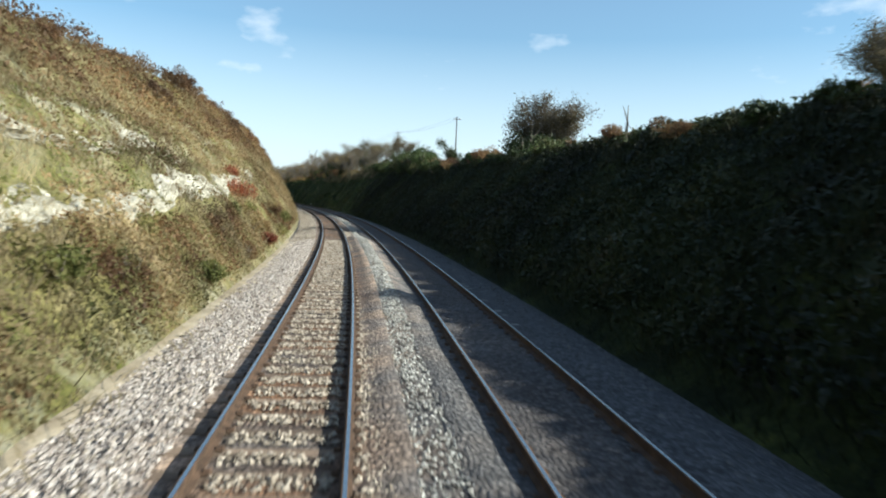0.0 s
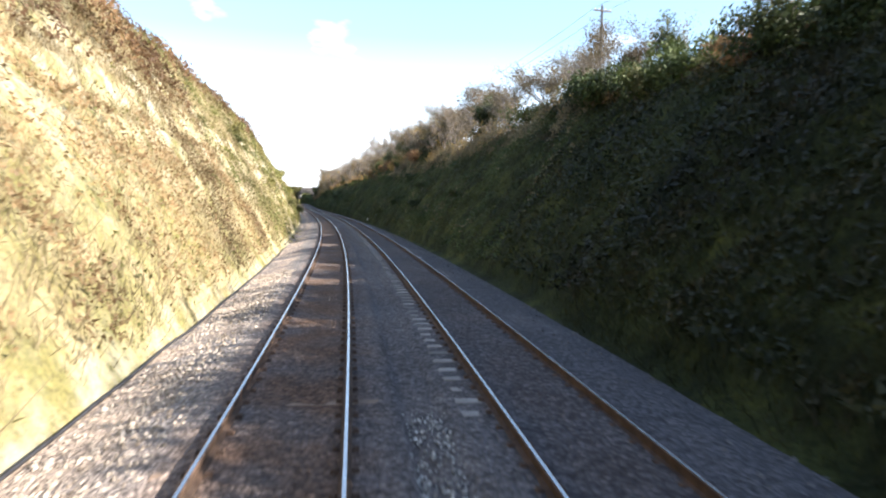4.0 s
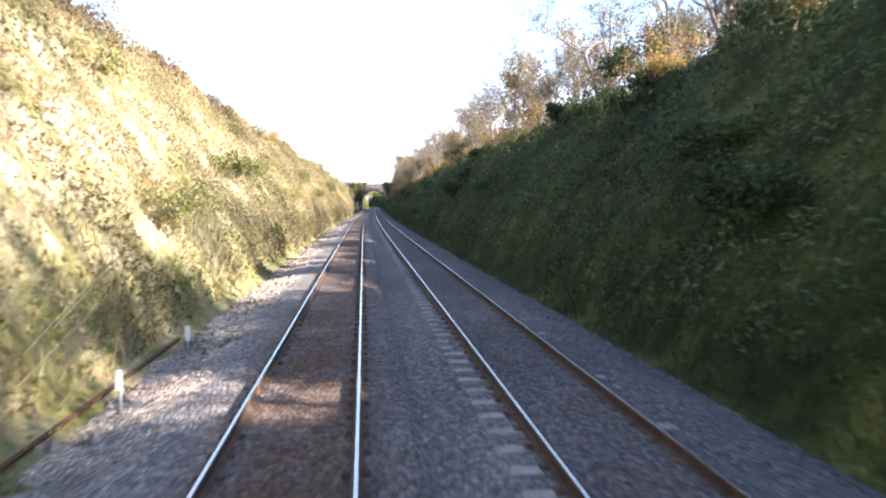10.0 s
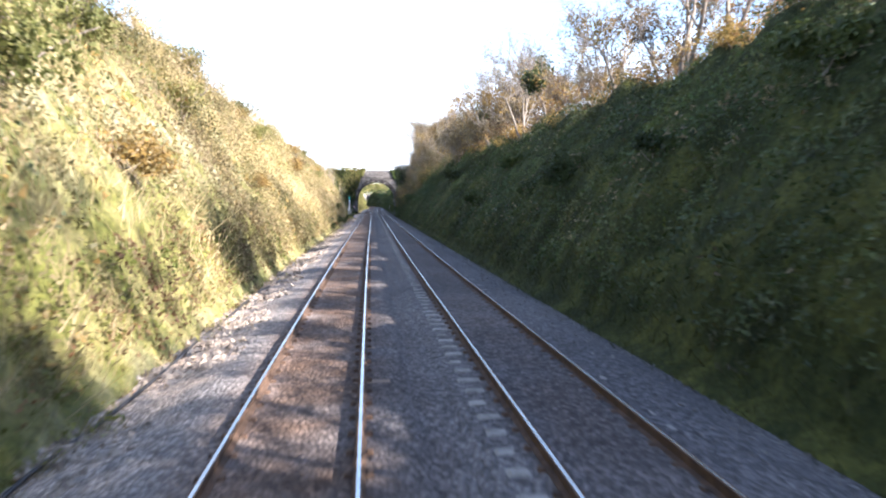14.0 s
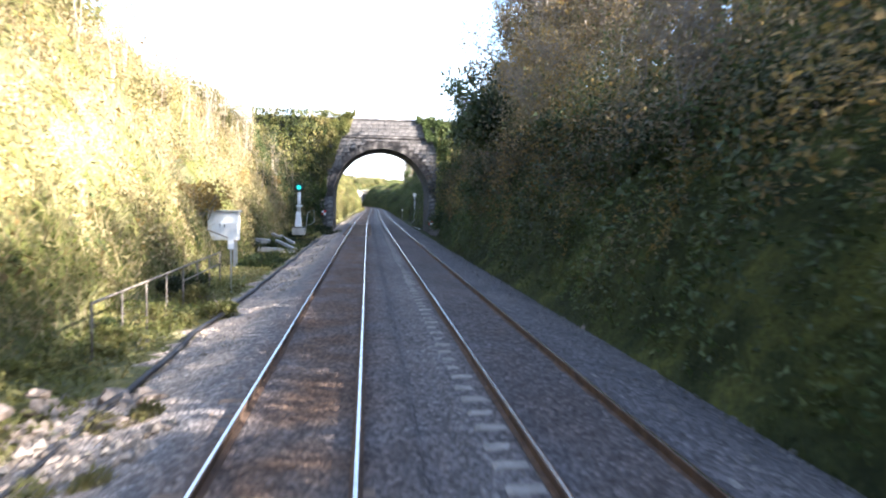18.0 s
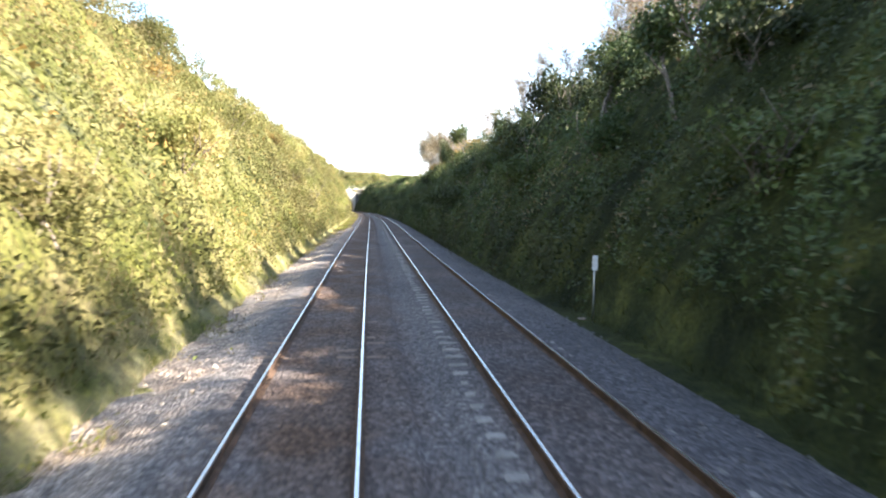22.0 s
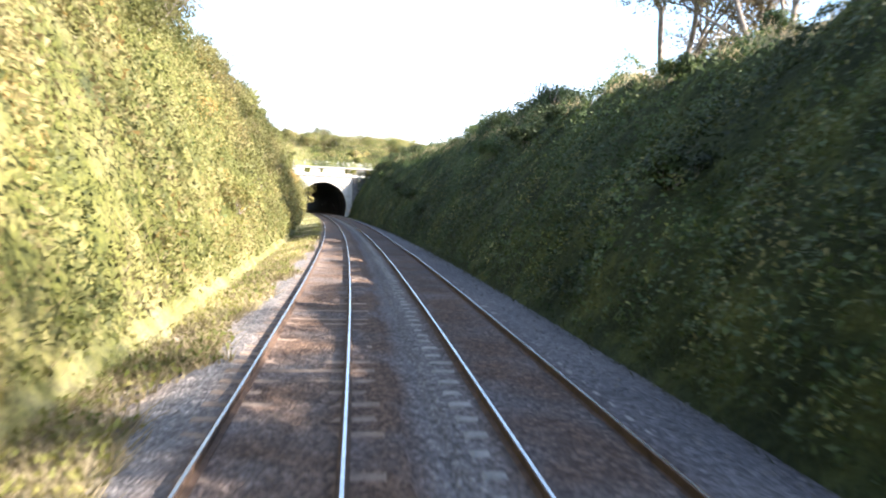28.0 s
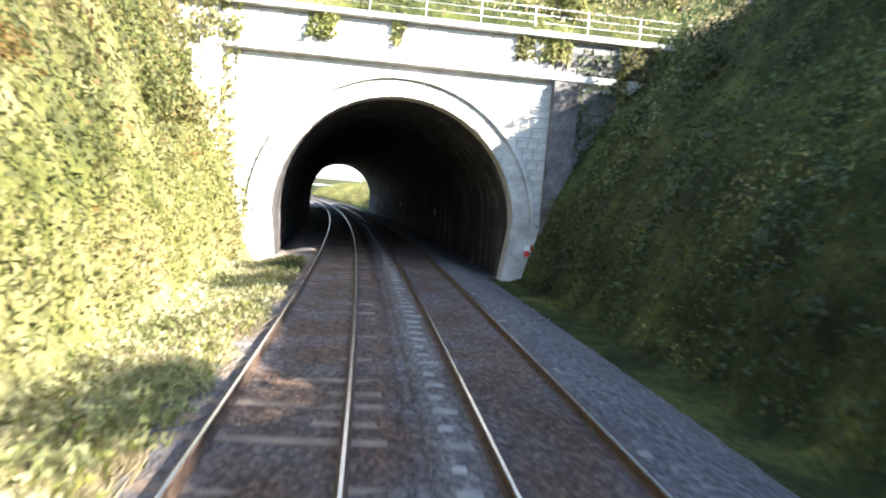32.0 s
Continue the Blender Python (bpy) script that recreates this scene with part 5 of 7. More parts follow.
scatter("ivy", 1, 494, 556, 0.1, 0.9, 14, 1.5, 2.5, 159, 1.1)
scatter("brown", 1, -5, 130, 0.95, 1.4, 20, 0.6, 1.1, 111)
scatter("ivy", 1, -5, 60, 0.95, 1.15, 30, 0.6, 0.95, 112)
scatter("ivy", 1, 60, 150, 0.9, 1.3, 26, 1.0, 2.0, 112)
scatter("dark", 1, 110, 150, 1.05, 1.5, 5, 0.4, 0.6, 130)
scatter("broad", 1, 100, 150, 1.0, 1.45, 9, 0.35, 0.6, 135)
scatter("brown", 1, 60, 150, 0.95, 1.3, 24, 1.0, 1.7, 136)
scatter("broad", 1, 150, 480, 1.0, 1.6, 34, 0.7, 1.2, 137)
scatter("dark", 1, 165, 250, 1.05, 1.5, 10, 0.8, 1.2, 138)
scatter("dark", 1, 540, 558, 0.4, 1.2, 5, 1.1, 1.4, 139)
scatter("broad", 1, 460, 556, 0.85, 1.5, 14, 1.1, 1.6, 140)
scatter("bare", 1, 505, 545, 0.6, 0.95, 8, 0.6, 0.85, 141)
scatter("dark", 1, 205, 240, 1.05, 1.35, 5, 0.9, 1.3, 142)
scatter("brown", 1, 190, 270, 0.92, 1.2, 12, 1.5, 2.4, 143)
scatter("bramble", -1, 494, 511, -0.5, -0.02, 7, 0.55, 0.85, 144)
scatter("ivy", -1, 500, 556, -0.4, 0.05, 9, 0.6, 1.0, 145)
undergrowth("crest_scrub", "brown and yellow scrub along the bank crest", 1, 140, 490, 0.97, 1.8, 80000, LEAF_AUTUMN, 2.3, 0.1, 21, (-0.3, 10))
undergrowth("wood_floor", "dark brown undergrowth beneath the bare crest trees", 1, 195, 490, 1.02, 2.2, 80000, LEAF_BROWN, 3.0, 0.1, 36, (-0.6, 22), 6.0)
undergrowth("bank_scrub", "dull green growth on the shaded bank", 1, 140, 480, 0.02, 0.9, 36000, LEAF_SHADE_GRASS, 0.9, 0.085, 37, (0.08, 23), 5.0)
undergrowth("bank_scrub", "paler green growth low on the shaded bank", 1, 765, 922, 0.0, 0.8, 30000, LEAF_GREEN, 0.9, 0.075, 38, (0.0, 24), 5.0)
undergrowth("crest_scrub", "grey-brown thorn scrub over the upper bank", 1, 135, 250, 0.72, 1.15, 46000, LEAF_SCRUB, 1.5, 0.085, 39, (-0.35, 25), 5.0)
scatter("bare", 1, 145, 200, 0.97, 1.5, 8, 0.7, 1.0, 113)
scatter("bare", 1, 195, 236, 0.97, 1.5, 6, 0.6, 0.9, 156)
scatter("bare", 1, 236, 500, 0.97, 1.5, 35, 0.9, 1.45, 132)
scatter("autumn", 1, 190, 490, 1.05, 1.8, 32, 0.75, 1.3, 114)
scatter("dry", 1, 150, 480, 0.92, 1.1, 22, 1.0, 1.8, 115)
scatter("dark", 1, 250, 480, 1.0, 1.4, 6, 0.9, 1.3, 116)
scatter("autumn", 1, 525, 556, 0.6, 0.95, 4, 0.8, 1.1, 133)
scatter("dark", 1, 530, 558, 0.15, 0.5, 5, 1.0, 1.5, 134)
scatter("ivy", 1, 490, 720, 0.05, 0.95, 30, 1.4, 2.6, 117)
scatter("dark", 1, 572, 720, 0.45, 0.8, 13, 0.7, 0.95, 118)
scatter("bare", 1, 600, 660, 1.0, 1.4, 12, 0.6, 0.9, 157)
scatter("autumn", 1, 440, 558, 0.95, 1.4, 16, 0.9, 1.5, 119)
scatter("ivy", 1, 574, 650, 0.85, 1.1, 15, 1.6, 2.7, 146, 1.25)
scatter("dry", 1, 680, 760, 0.98, 1.2, 14, 1.0, 1.8, 153, 1.2)
scatter("autumn", 1, 690, 780, 1.1, 1.5, 7, 0.5, 0.8, 154)
scatter("ivy", 1, 784, 840, 1.15, 1.4, 7, 1.0, 1.6, 147)
scatter("ivy", 1, 840, 918, 1.0, 1.25, 9, 0.8, 1.3, 158)
scatter("ivy", 1, 190, 290, 0.92, 1.1, 14, 1.3, 2.1, 148, 1.1)
scatter("ivy", 1, 98, 150, 0.95, 1.15, 18, 1.4, 2.2, 150, 1.1)
scatter("ivy", -1, 543, 560, -0.1, 0.7, 9, 0.9, 1.4, 155)
scatter("brown", -1, 440, 498, 0.0, 0.12, 12, 0.6, 1.0, 151)
scatter("ivy", -1, 440, 500, 0.0, 0.15, 9, 0.7, 1.1, 152)
scatter("ivy", 1, 150, 480, 0.1, 0.9, 40, 0.8, 1.7, 149)
scatter("ivy", 1, 720, 918, 0.1, 1.0, 22, 0.9, 1.7, 120)
scatter("bare", 1, 660, 720, 1.1, 1.4, 5, 0.6, 0.9, 122)

# single plants that stand out
plant("thorn0", 58.5, 19.0, 1.15, 140, "broad half-bare tree standing on the bank crest", "tree", "")
plant("thorn0", 55.0, 16.6, 1.4, 40, "broad half-bare tree standing on the bank crest", "tree", "", sink=0.0)
plant("dark1", 56.2, 16.6, 0.55, 10, "small dark tree beside the half-bare tree", "tree", "")
plant("dark0", 86.0, 15.4, 0.8, 80, "dark ivy-clad tree stump standing over the bank", "tree", "", tall=1.0)
plant("broad1", 759.0, 16.0, 1.4, 30, "round half-bare tree on the bank crest", "tree", "")
plant("bare1", 737.0, 16.5, 1.2, 80, *LABELS["bare"])
plant("bare2", 741.0, 15.8, 1.1, 10, *LABELS["bare"])
plant("bare0", 733.0, 17.0, 1.2, 200, *LABELS["bare"])
for q, (ps, po) in enumerate(((817.0, 25.0), (822.0, 27.5), (826.5, 23.5), (830.0, 27.0))):
    plant("tall%d" % (q % 2), ps, po, 1.0 + 0.06 * (q % 3), 75 * q, "tall half-bare tree standing back from the bank crest", "tree", "tall trees")
# Many added for the shade they throw left; the pair near 770 is unseen.
for q, (ps, po, sc) in enumerate(((148.0, 20.5, 0.5), (155.0, 21.0, 0.52), (162.0, 20.0, 0.5), (186.0, 21.0, 0.62), (192.0, 19.5, 0.55), (198.0, 21.5, 0.62), (204.5, 19.5, 0.55), (211.0, 21.0, 0.6), (224.0, 20.5, 0.58), (231.0, 21.0, 0.56), (238.0, 20.0, 0.58), (769.0, 22.0, 0.62), (776.0, 21.0, 0.58), (252.0, 20.0, 0.6), (258.0, 21.0, 0.62), (264.0, 19.5, 0.55), (449.0, 20.5, 0.6), (456.0, 19.5, 0.6), (462.0, 21.0, 0.62), (592.0, 20.5, 0.5), (599.0, 19.5, 0.55), (606.0, 21.0, 0.6), (612.0, 20.0, 0.5), (648.0, 21.0, 0.6), (655.0, 20.0, 0.55), (661.0, 22.0, 0.6))):
    plant("tall%d" % (q % 2), ps, po, sc, 110 * q, "tall half-bare tree standing back from the bank crest", "tree", "tall trees")
for q in (0, 1, 2, 3, 4, 8, 10, 11, 12, 13, 14, 15):
    plant("tall%d" % (q % 2), 276.0 + 12.5 * q, 27.0 + 2.5 * ((q * 5) % 3), 0.5 + 0.06 * (q % 4), 73 * q, "tall half-bare tree in the wood behind the crest", "tree", "tall trees")
for q, (ps, po, sc) in enumerate(((504.0, 20.0, 0.6), (511.0, 21.0, 0.6), (518.0, 19.5, 0.65), (529.0, 16.0, 0.8), (536.0, 14.5, 0.85), (541.0, 17.0, 0.95), (546.5, 15.0, 0.9), (551.0, 17.5, 0.9))):
    plant("tall%d" % (q % 2), ps, po, sc, 73 * q, "tall half-bare tree in the wood behind the crest", "tree", "tall trees")
plant("thorn0", 16.0, 13.8, 0.55, 100, "dark half-bare thorn bush on the bank crest", "tree", "")
plant("dark2", 14.5, 14.4, 0.45, 20, "dark ivy bush on the bank crest", "tree", "")
for q, (ps, pu) in enumerate(((889.0, 0.35), (893.0, 0.6), (884.0, 0.2))):
    plant("bramble%d" % q, ps, float(on_bank(-1, ps, pu)), 2.6, 50 * q, "large bramble bush bulging from the bank before the tunnel", "bramble", "")
for q, ps in enumerate((99.0, 102.5, 105.5, 109.0, 112.5, 116.0)):
    plant("ivy%d" % (q % 3), ps, 14.6 + 0.5 * (q % 2), 2.1 + 0.2 * (q % 3), 70 * q, "tall dark ivy bush standing on the bank crest", "ivy bush", "ivy bushes", tall=1.5)
for q, (ps, pu, sc) in enumerate(((514.0, 0.7, 0.9), (507.0, 0.45, 0.6), (524.0, 0.5, 0.7))):
    plant("bare%d" % q, ps, float(on_bank(1, ps, pu)), sc, 90 * q, "pale dead branching tree in the wood edge", "tree", "bare trees", sink=-0.6)
for q, ps in enumerate((826.0, 830.0, 834.0, 838.0, 842.0, 846.0, 850.0, 854.0)):
    plant("ivy%d" % (q % 3), ps, 15.2 + 0.7 * (q % 2), 1.8 + 0.2 * (q % 3), 80 * q, "tall dark ivy bush on the crest of the tunnel approach", "ivy bush", "ivy bushes", tall=1.3)
# Bushes added to throw shade on the portal's right side and the track.
for q, (ps, po) in enumerate(((905.0, 13.6), (909.5, 13.0), (914.0, 12.6), (918.5, 12.0), (886.0, 14.2), (894.0, 14.0))):
    plant("ivy%d" % (q % 3), ps, po, 1.5 + 0.15 * (q % 3), 65 * q, "dark ivy bush on the bank crest beside the tunnel portal", "ivy bush", "ivy bushes")
# Bushes added to throw shade over the left track near chainage 60.
for q, (ps, po) in enumerate(((44.5, 14.2), (47.5, 14.6), (50.5, 14.0))):
    plant("ivy%d" % (q % 3), ps, po, 1.35 + 0.2 * (q % 2), 65 * q, "dark ivy bush at the foot of the half-bare tree", "ivy bush", "ivy bushes")
# Two more added for shade, hidden within the outline of the tree.
for q, (ps, po) in enumerate(((52.8, 15.2), (55.6, 15.6))):
    plant("ivy%d" % q, ps, po, 2.5, 95 * q, "large dark ivy bush grown into the half-bare tree", "ivy bush", "ivy bushes")
plant("red0", 41.0, -5.6, 1.3, 0, *LABELS["red"])
plant("red0", 37.0, -3.6, 0.7, 120, *LABELS["red"])
plant("red0", 43.5, -6.4, 1.0, 200, *LABELS["red"])


# ---------- ivy on the bridge, plants over the tunnel ----------
def wall_ivy(s, c_off, x_ranges, z_of, n, mat, seed, thick=0.45, name="wall_ivy", label="dense dark ivy hanging on the bridge stonework", low=0.0):
    rng = np.random.RandomState(seed)
    xs, zs = [], []
    for a, b in x_ranges:
        k = int(n * (b - a) / sum(q - p for p, q in x_ranges))
        x = rng.uniform(a, b, k)
        xs.append(x)
        lo = low(x) if callable(low) else low
        zs.append(lo + rng.uniform(0, 1, k) * (z_of(x) - lo))
    x, z = np.concatenate(xs), np.concatenate(zs)
    lump = 0.5 + 0.5 * fbm(x * 3, z * 3, 5.0, 40 + seed)
    keep = lump + rng.uniform(-0.25, 0.25, len(x)) > 0.3
    x, z, lump = x[keep], z[keep], lump[keep]
    d = 0.06 + thick * lump * rng.uniform(0.2, 1, len(x))
    c = W(s - d, c_off + x, z)
    th = heading(s)
    out = np.tile([math.sin(th), -math.cos(th), 0.4], (len(x), 1))
    return tagged(new(name, leaf_mesh(name, c, 0.13, mat, rng, out)), label, "ivy", kind="stuff")


wall_ivy(BRIDGE_S, BR_C, [(-13.4, -6.0), (7.4, 13.4)], lambda x: np.where(x < 0, 12.1, 11.6), 24000, LEAF_IVY, 1)
wall_ivy(BRIDGE_S, BR_C, [(-13.4, -6.2)], lambda x: np.full_like(x, 12.2), 6000, LEAF_GREEN, 8, 0.6, label="sunlit green creeper over the dark ivy of the bridge", low=5.5)
wall_ivy(BRIDGE_S, BR_C, [(-6.3, -5.75)], lambda x: np.full_like(x, 11.8), 2500, LEAF_IVY, 11, 0.35, low=3.0)
wall_ivy(BRIDGE_S, BR_C, [(-6.4, -2.9)], lambda x: 12.1 - 0.12 * (x + 6.4) + 0.2 * np.sin(3 * x), 7000, LEAF_GREEN, 12, 0.45, label="green ivy cushion over the bridge parapet", low=lambda x: 4.0 + 2.25 * (x + 6.4) + 0.5 * np.sin(4 * x))
wall_ivy(BRIDGE_S, BR_C, [(3.6, 8.5)], lambda x: 11.6 + 0.15 * np.sin(4 * x), 8000, LEAF_IVY, 13, 0.4, label="dark ivy over the bridge parapet", low=lambda x: 11.3 - 1.5 * (x - 3.6) + 0.4 * np.sin(5 * x))
wall_ivy(BRIDGE_S, BR_C, [(5.8, 7.5)], lambda x: np.full_like(x, 9.5), 3800, LEAF_GREEN, 7, 0.3, label="bright green ivy strands hanging down the bridge pier")
wall_ivy(BRIDGE_S, BR_C, [(-8.5, -6.4), (6.6, 8.6)], lambda x: np.full_like(x, 7.5), 5000, LEAF_IVY, 2)
wall_ivy(PORTAL_S, TUNNEL_C, [(-10.9, -6.2), (8.6, 11.9)], lambda x: np.full_like(x, 9.4), 9000, LEAF_GREEN, 3, label="bramble hanging over the portal wing walls")
wall_ivy(PORTAL_S, TUNNEL_C, [(-3.8, -2.7), (-0.6, 0.0), (4.4, 6.6)], lambda x: 9.7 + 0.3 * np.sin(5 * x), 1500, LEAF_GREEN, 9, 0.3, label="tufts of creeper hanging over the portal coping", low=8.4)
wall_ivy(PORTAL_S, TUNNEL_C, [(7.0, 11.5)], lambda x: np.full_like(x, 9.0), 2500, LEAF_IVY, 10, 0.4, label="dark ivy on the shaded wing wall")


def land_plants(name, label, s0, s1, o0, o1, n, mat, thick, size, seed):
    rng = np.random.RandomState(seed)
    s, off = rng.uniform(s0, s1, n), rng.uniform(o0, o1, n)
    h = thick * np.clip(0.5 + 0.5 * fbm(s, off, 5, 50 + seed), 0.05, 1) * rng.uniform(0.3, 1, n)
    c = W(s, off, ground_z(s, off) + h)
    return tagged(new(name, leaf_mesh(name, c, size, mat, rng, np.tile([0, 0, 0.8], (n, 1)))), label, "undergrowth", kind="stuff")


land_plants("hill_scrub", "yellow-green scrub on the hill over the tunnel", PORTAL_S + 1.6, PORTAL_S + 45, -22, 26, 60000, LEAF_GREEN, 2.6, 0.13, 1)
land_plants("hill_scrub", "dry yellow scrub on the hill over the tunnel", PORTAL_S + 1.6, PORTAL_S + 45, -22, 26, 26000, LEAF_DRY, 1.6, 0.12, 2)
undergrowth_far = [(1, 3), (-1, 4)]
for side, seed in undergrowth_far:
    rng = np.random.RandomState(90 + seed)
    s, u = rng.uniform(1010, 1150, 26000), rng.uniform(0.0, 1.2, 26000)
    off = on_bank(side, s, u)
    h = 1.3 * rng.uniform(0.1, 1, len(s))
    ob = new("bank_scrub", leaf_mesh("bank_scrub", W(s, off - side * 0.6 * h, ground_z(s, off) + h), 0.17, LEAF_GREEN, rng))
    tagged(ob, "sunlit green scrub on the bank beyond the tunnel", "undergrowth", kind="stuff")
for k in range(9):
    rr = random.Random(300 + k)
    plant("bramble%d" % (k % 3), PORTAL_S + rr.uniform(6, 22), rr.uniform(-16, 20), rr.uniform(1.8, 3.0), rr.uniform(0, 360), "tall yellow-green bush on the hill over the tunnel", "bramble", "hill bushes", tall=1.3)
for k in range(14):
    rr = random.Random(330 + k)
    plant("bramble%d" % (k % 3), PORTAL_S + rr.uniform(3, 14), rr.uniform(-12, 16), rr.uniform(0.8, 1.5), rr.uniform(0, 360), "sunlit bramble bush above the tunnel portal", "bramble", "portal bushes")
for k in range(6):
    rr = random.Random(350 + k)
    plant("green%d" % (k % 3), 1018 + 14 * k, rr.choice([-7.5, 11.5]), rr.uniform(0.7, 1.0), rr.uniform(0, 360), "leafy green tree beyond the tunnel", "tree", "far trees")


land_plants("cess_plants", "low bramble and ivy on the level ground by the signal", 493, 557, -5.9, -3.4, 16000, LEAF_GREEN, 0.55, 0.075, 5)
land_plants("cess_plants", "dark ivy on the level ground by the signal", 520, 557, -5.9, -3.3, 9000, LEAF_IVY, 0.4, 0.075, 6)


def cess_grass():
    """Grass that has grown over the ballast shoulder near the tunnel."""
    rng = np.random.RandomState(99)
    n = 210000
    s, off = 924 - 164 * rng.uniform(0, 1, n) ** 1.3, -1.1 - 2.8 * rng.uniform(0, 1, n) ** 0.9
    s = np.minimum(s, 922)
    keep = fbm(s, off, 5, 81) + np.interp(s, [765, 850], [-0.5, 0.75]) + np.interp(-off, [1.1, 2.2], [-0.8, 0.5]) > rng.uniform(-0.3, 0.3, len(s))
    s, off = s[keep], off[keep]
    z = np.interp(-off, [1.1, 1.45, 1.75, 2.1, 2.5, 3.0, 3.7], [-0.18, -0.19, -0.23, -0.33, -0.43, -0.52, -0.5])
    ob = new("cess_grass", blade_mesh("cess_grass", W(s, off, z), 0.28, LEAF_DRY, rng, 0.8, 0.02))
    tagged(ob, "sunlit grass grown over the ballast shoulder", "grass", kind="stuff")
    c = W(s[::2], off[::2], z[::2] + rng.uniform(0.02, 0.3, len(s[::2])))
    ob = new("cess_weeds", leaf_mesh("cess_weeds", c, 0.07, LEAF_GRASS, rng, np.tile([0, 0, 1.0], (len(c), 1))))
    tagged(ob, "low green weeds among the cess grass", "weeds", kind="stuff")


cess_grass()


def portal_weeds():
    """Broad weeds, their leaf colour lightened as sunlit, from the rail up to the bank before the tunnel."""
    rng = np.random.RandomState(97)
    n = 60000
    s, off = rng.uniform(846, 922, n), -1.0 - 3.2 * rng.uniform(0, 1, n)
    keep = fbm(s, off, 3.5, 83) + np.interp(-off, [1.0, 1.7], [-0.6, 0.6]) + np.interp(s, [846, 880], [-0.5, 0.3]) > rng.uniform(-0.3, 0.3, n)
    s, off = s[keep], off[keep]
    z = np.interp(-off, [1.1, 1.45, 1.75, 2.1, 2.5, 3.0, 4.2], [-0.16, -0.17, -0.2, -0.28, -0.36, -0.42, 0.1])
    c = W(s, off, z + rng.uniform(0.0, 0.3, len(s)))
    ob = new("portal_weeds", leaf_mesh("portal_weeds", c, 0.075, LEAF_SUNLIT, rng, np.tile([0, 0, 1.0], (len(c), 1))))
    return tagged(ob, "weeds with sunlight put into their leaf colour covering the cess before the tunnel", "weeds", kind="stuff")


portal_weeds()


def cess_tufts():
    """Patchy grass and weeds along the left cess."""
    rng = np.random.RandomState(98)
    n = 170000
    s = np.where(rng.uniform(0, 1, n) < 0.65, rng.uniform(150, 790, n), rng.uniform(684, 775, n))
    off = -1.5 - 2.2 * rng.uniform(0, 1, n)
    keep = fbm(s, off, 4.5, 82) + np.interp(-off, [1.5, 2.0, 3.5], [-1.1, -0.75, 0.25]) + np.interp(s, [240, 330, 570, 600, 676, 690, 750, 775], [-0.15, 0.0, -0.2, 0.0, 0.1, 0.85, 0.7, 0.1]) > rng.uniform(0.0, 0.35, n)
    keep &= ~((s > 195) & (s < 264) & (off > -3.1)) & ~((s > BRIDGE_S - 3) & (s < BRIDGE_S + BRIDGE_D + 3)) & ~((s > 490) & (s < 548))
    s, off = s[keep], off[keep]
    z = np.interp(-off, [1.5, 1.75, 2.1, 2.5, 3.0, 3.7], [-0.2, -0.24, -0.34, -0.44, -0.52, -0.55])
    ob = new("cess_grass", blade_mesh("cess_grass", W(s, off, z), 0.22, LEAF_DRY, rng, 0.8, 0.013))
    tagged(ob, "patchy bleached grass tufts along the cess", "grass", kind="stuff")
    s, off, z = s[::2], off[::2], z[::2]
    c = W(s, off, z + rng.uniform(0.03, 0.25, len(s)))
    ob = new("cess_weeds", leaf_mesh("cess_weeds", c, 0.06, LEAF_GRASS, rng, np.tile([0, 0, 1.0], (len(c), 1))))
    tagged(ob, "low green weeds patching the cess", "weeds", kind="stuff")


cess_tufts()

# ---------- lineside things ----------
def lens_mat():
    m = bpy.data.materials.new("lit_green_lens")
    m.use_nodes = True
    b = m.node_tree.nodes["Principled BSDF"]
    b.inputs["Base Color"].default_value = (0.0, 0.25, 0.2, 1)
    b.inputs["Emission Color"].default_value = (0.02, 0.75, 0.62, 1)
    b.inputs["Emission Strength"].default_value = 0.35
    return m


M_LENS = lens_mat()


def disc(name, r, depth, mat, sides=20, hole=0.0):
    """A short round drum facing -y."""
    v, f = [], []
    for y, rr in ((0.0, r * 0.86), (-depth * 0.4, r), (-depth, r * 0.94)):
        v += [(rr * math.cos(6.283 * k / sides), y, rr * math.sin(6.283 * k / sides)) for k in range(sides)]
    for i in range(2):
        for k in range(sides):
            f.append((i * sides + k, i * sides + (k + 1) % sides, (i + 1) * sides + (k + 1) % sides, (i + 1) * sides + k))
    f += [tuple(range(sides))[::-1], tuple(2 * sides + k for k in range(sides))]
    return mesh_of(name, v, f, mat)


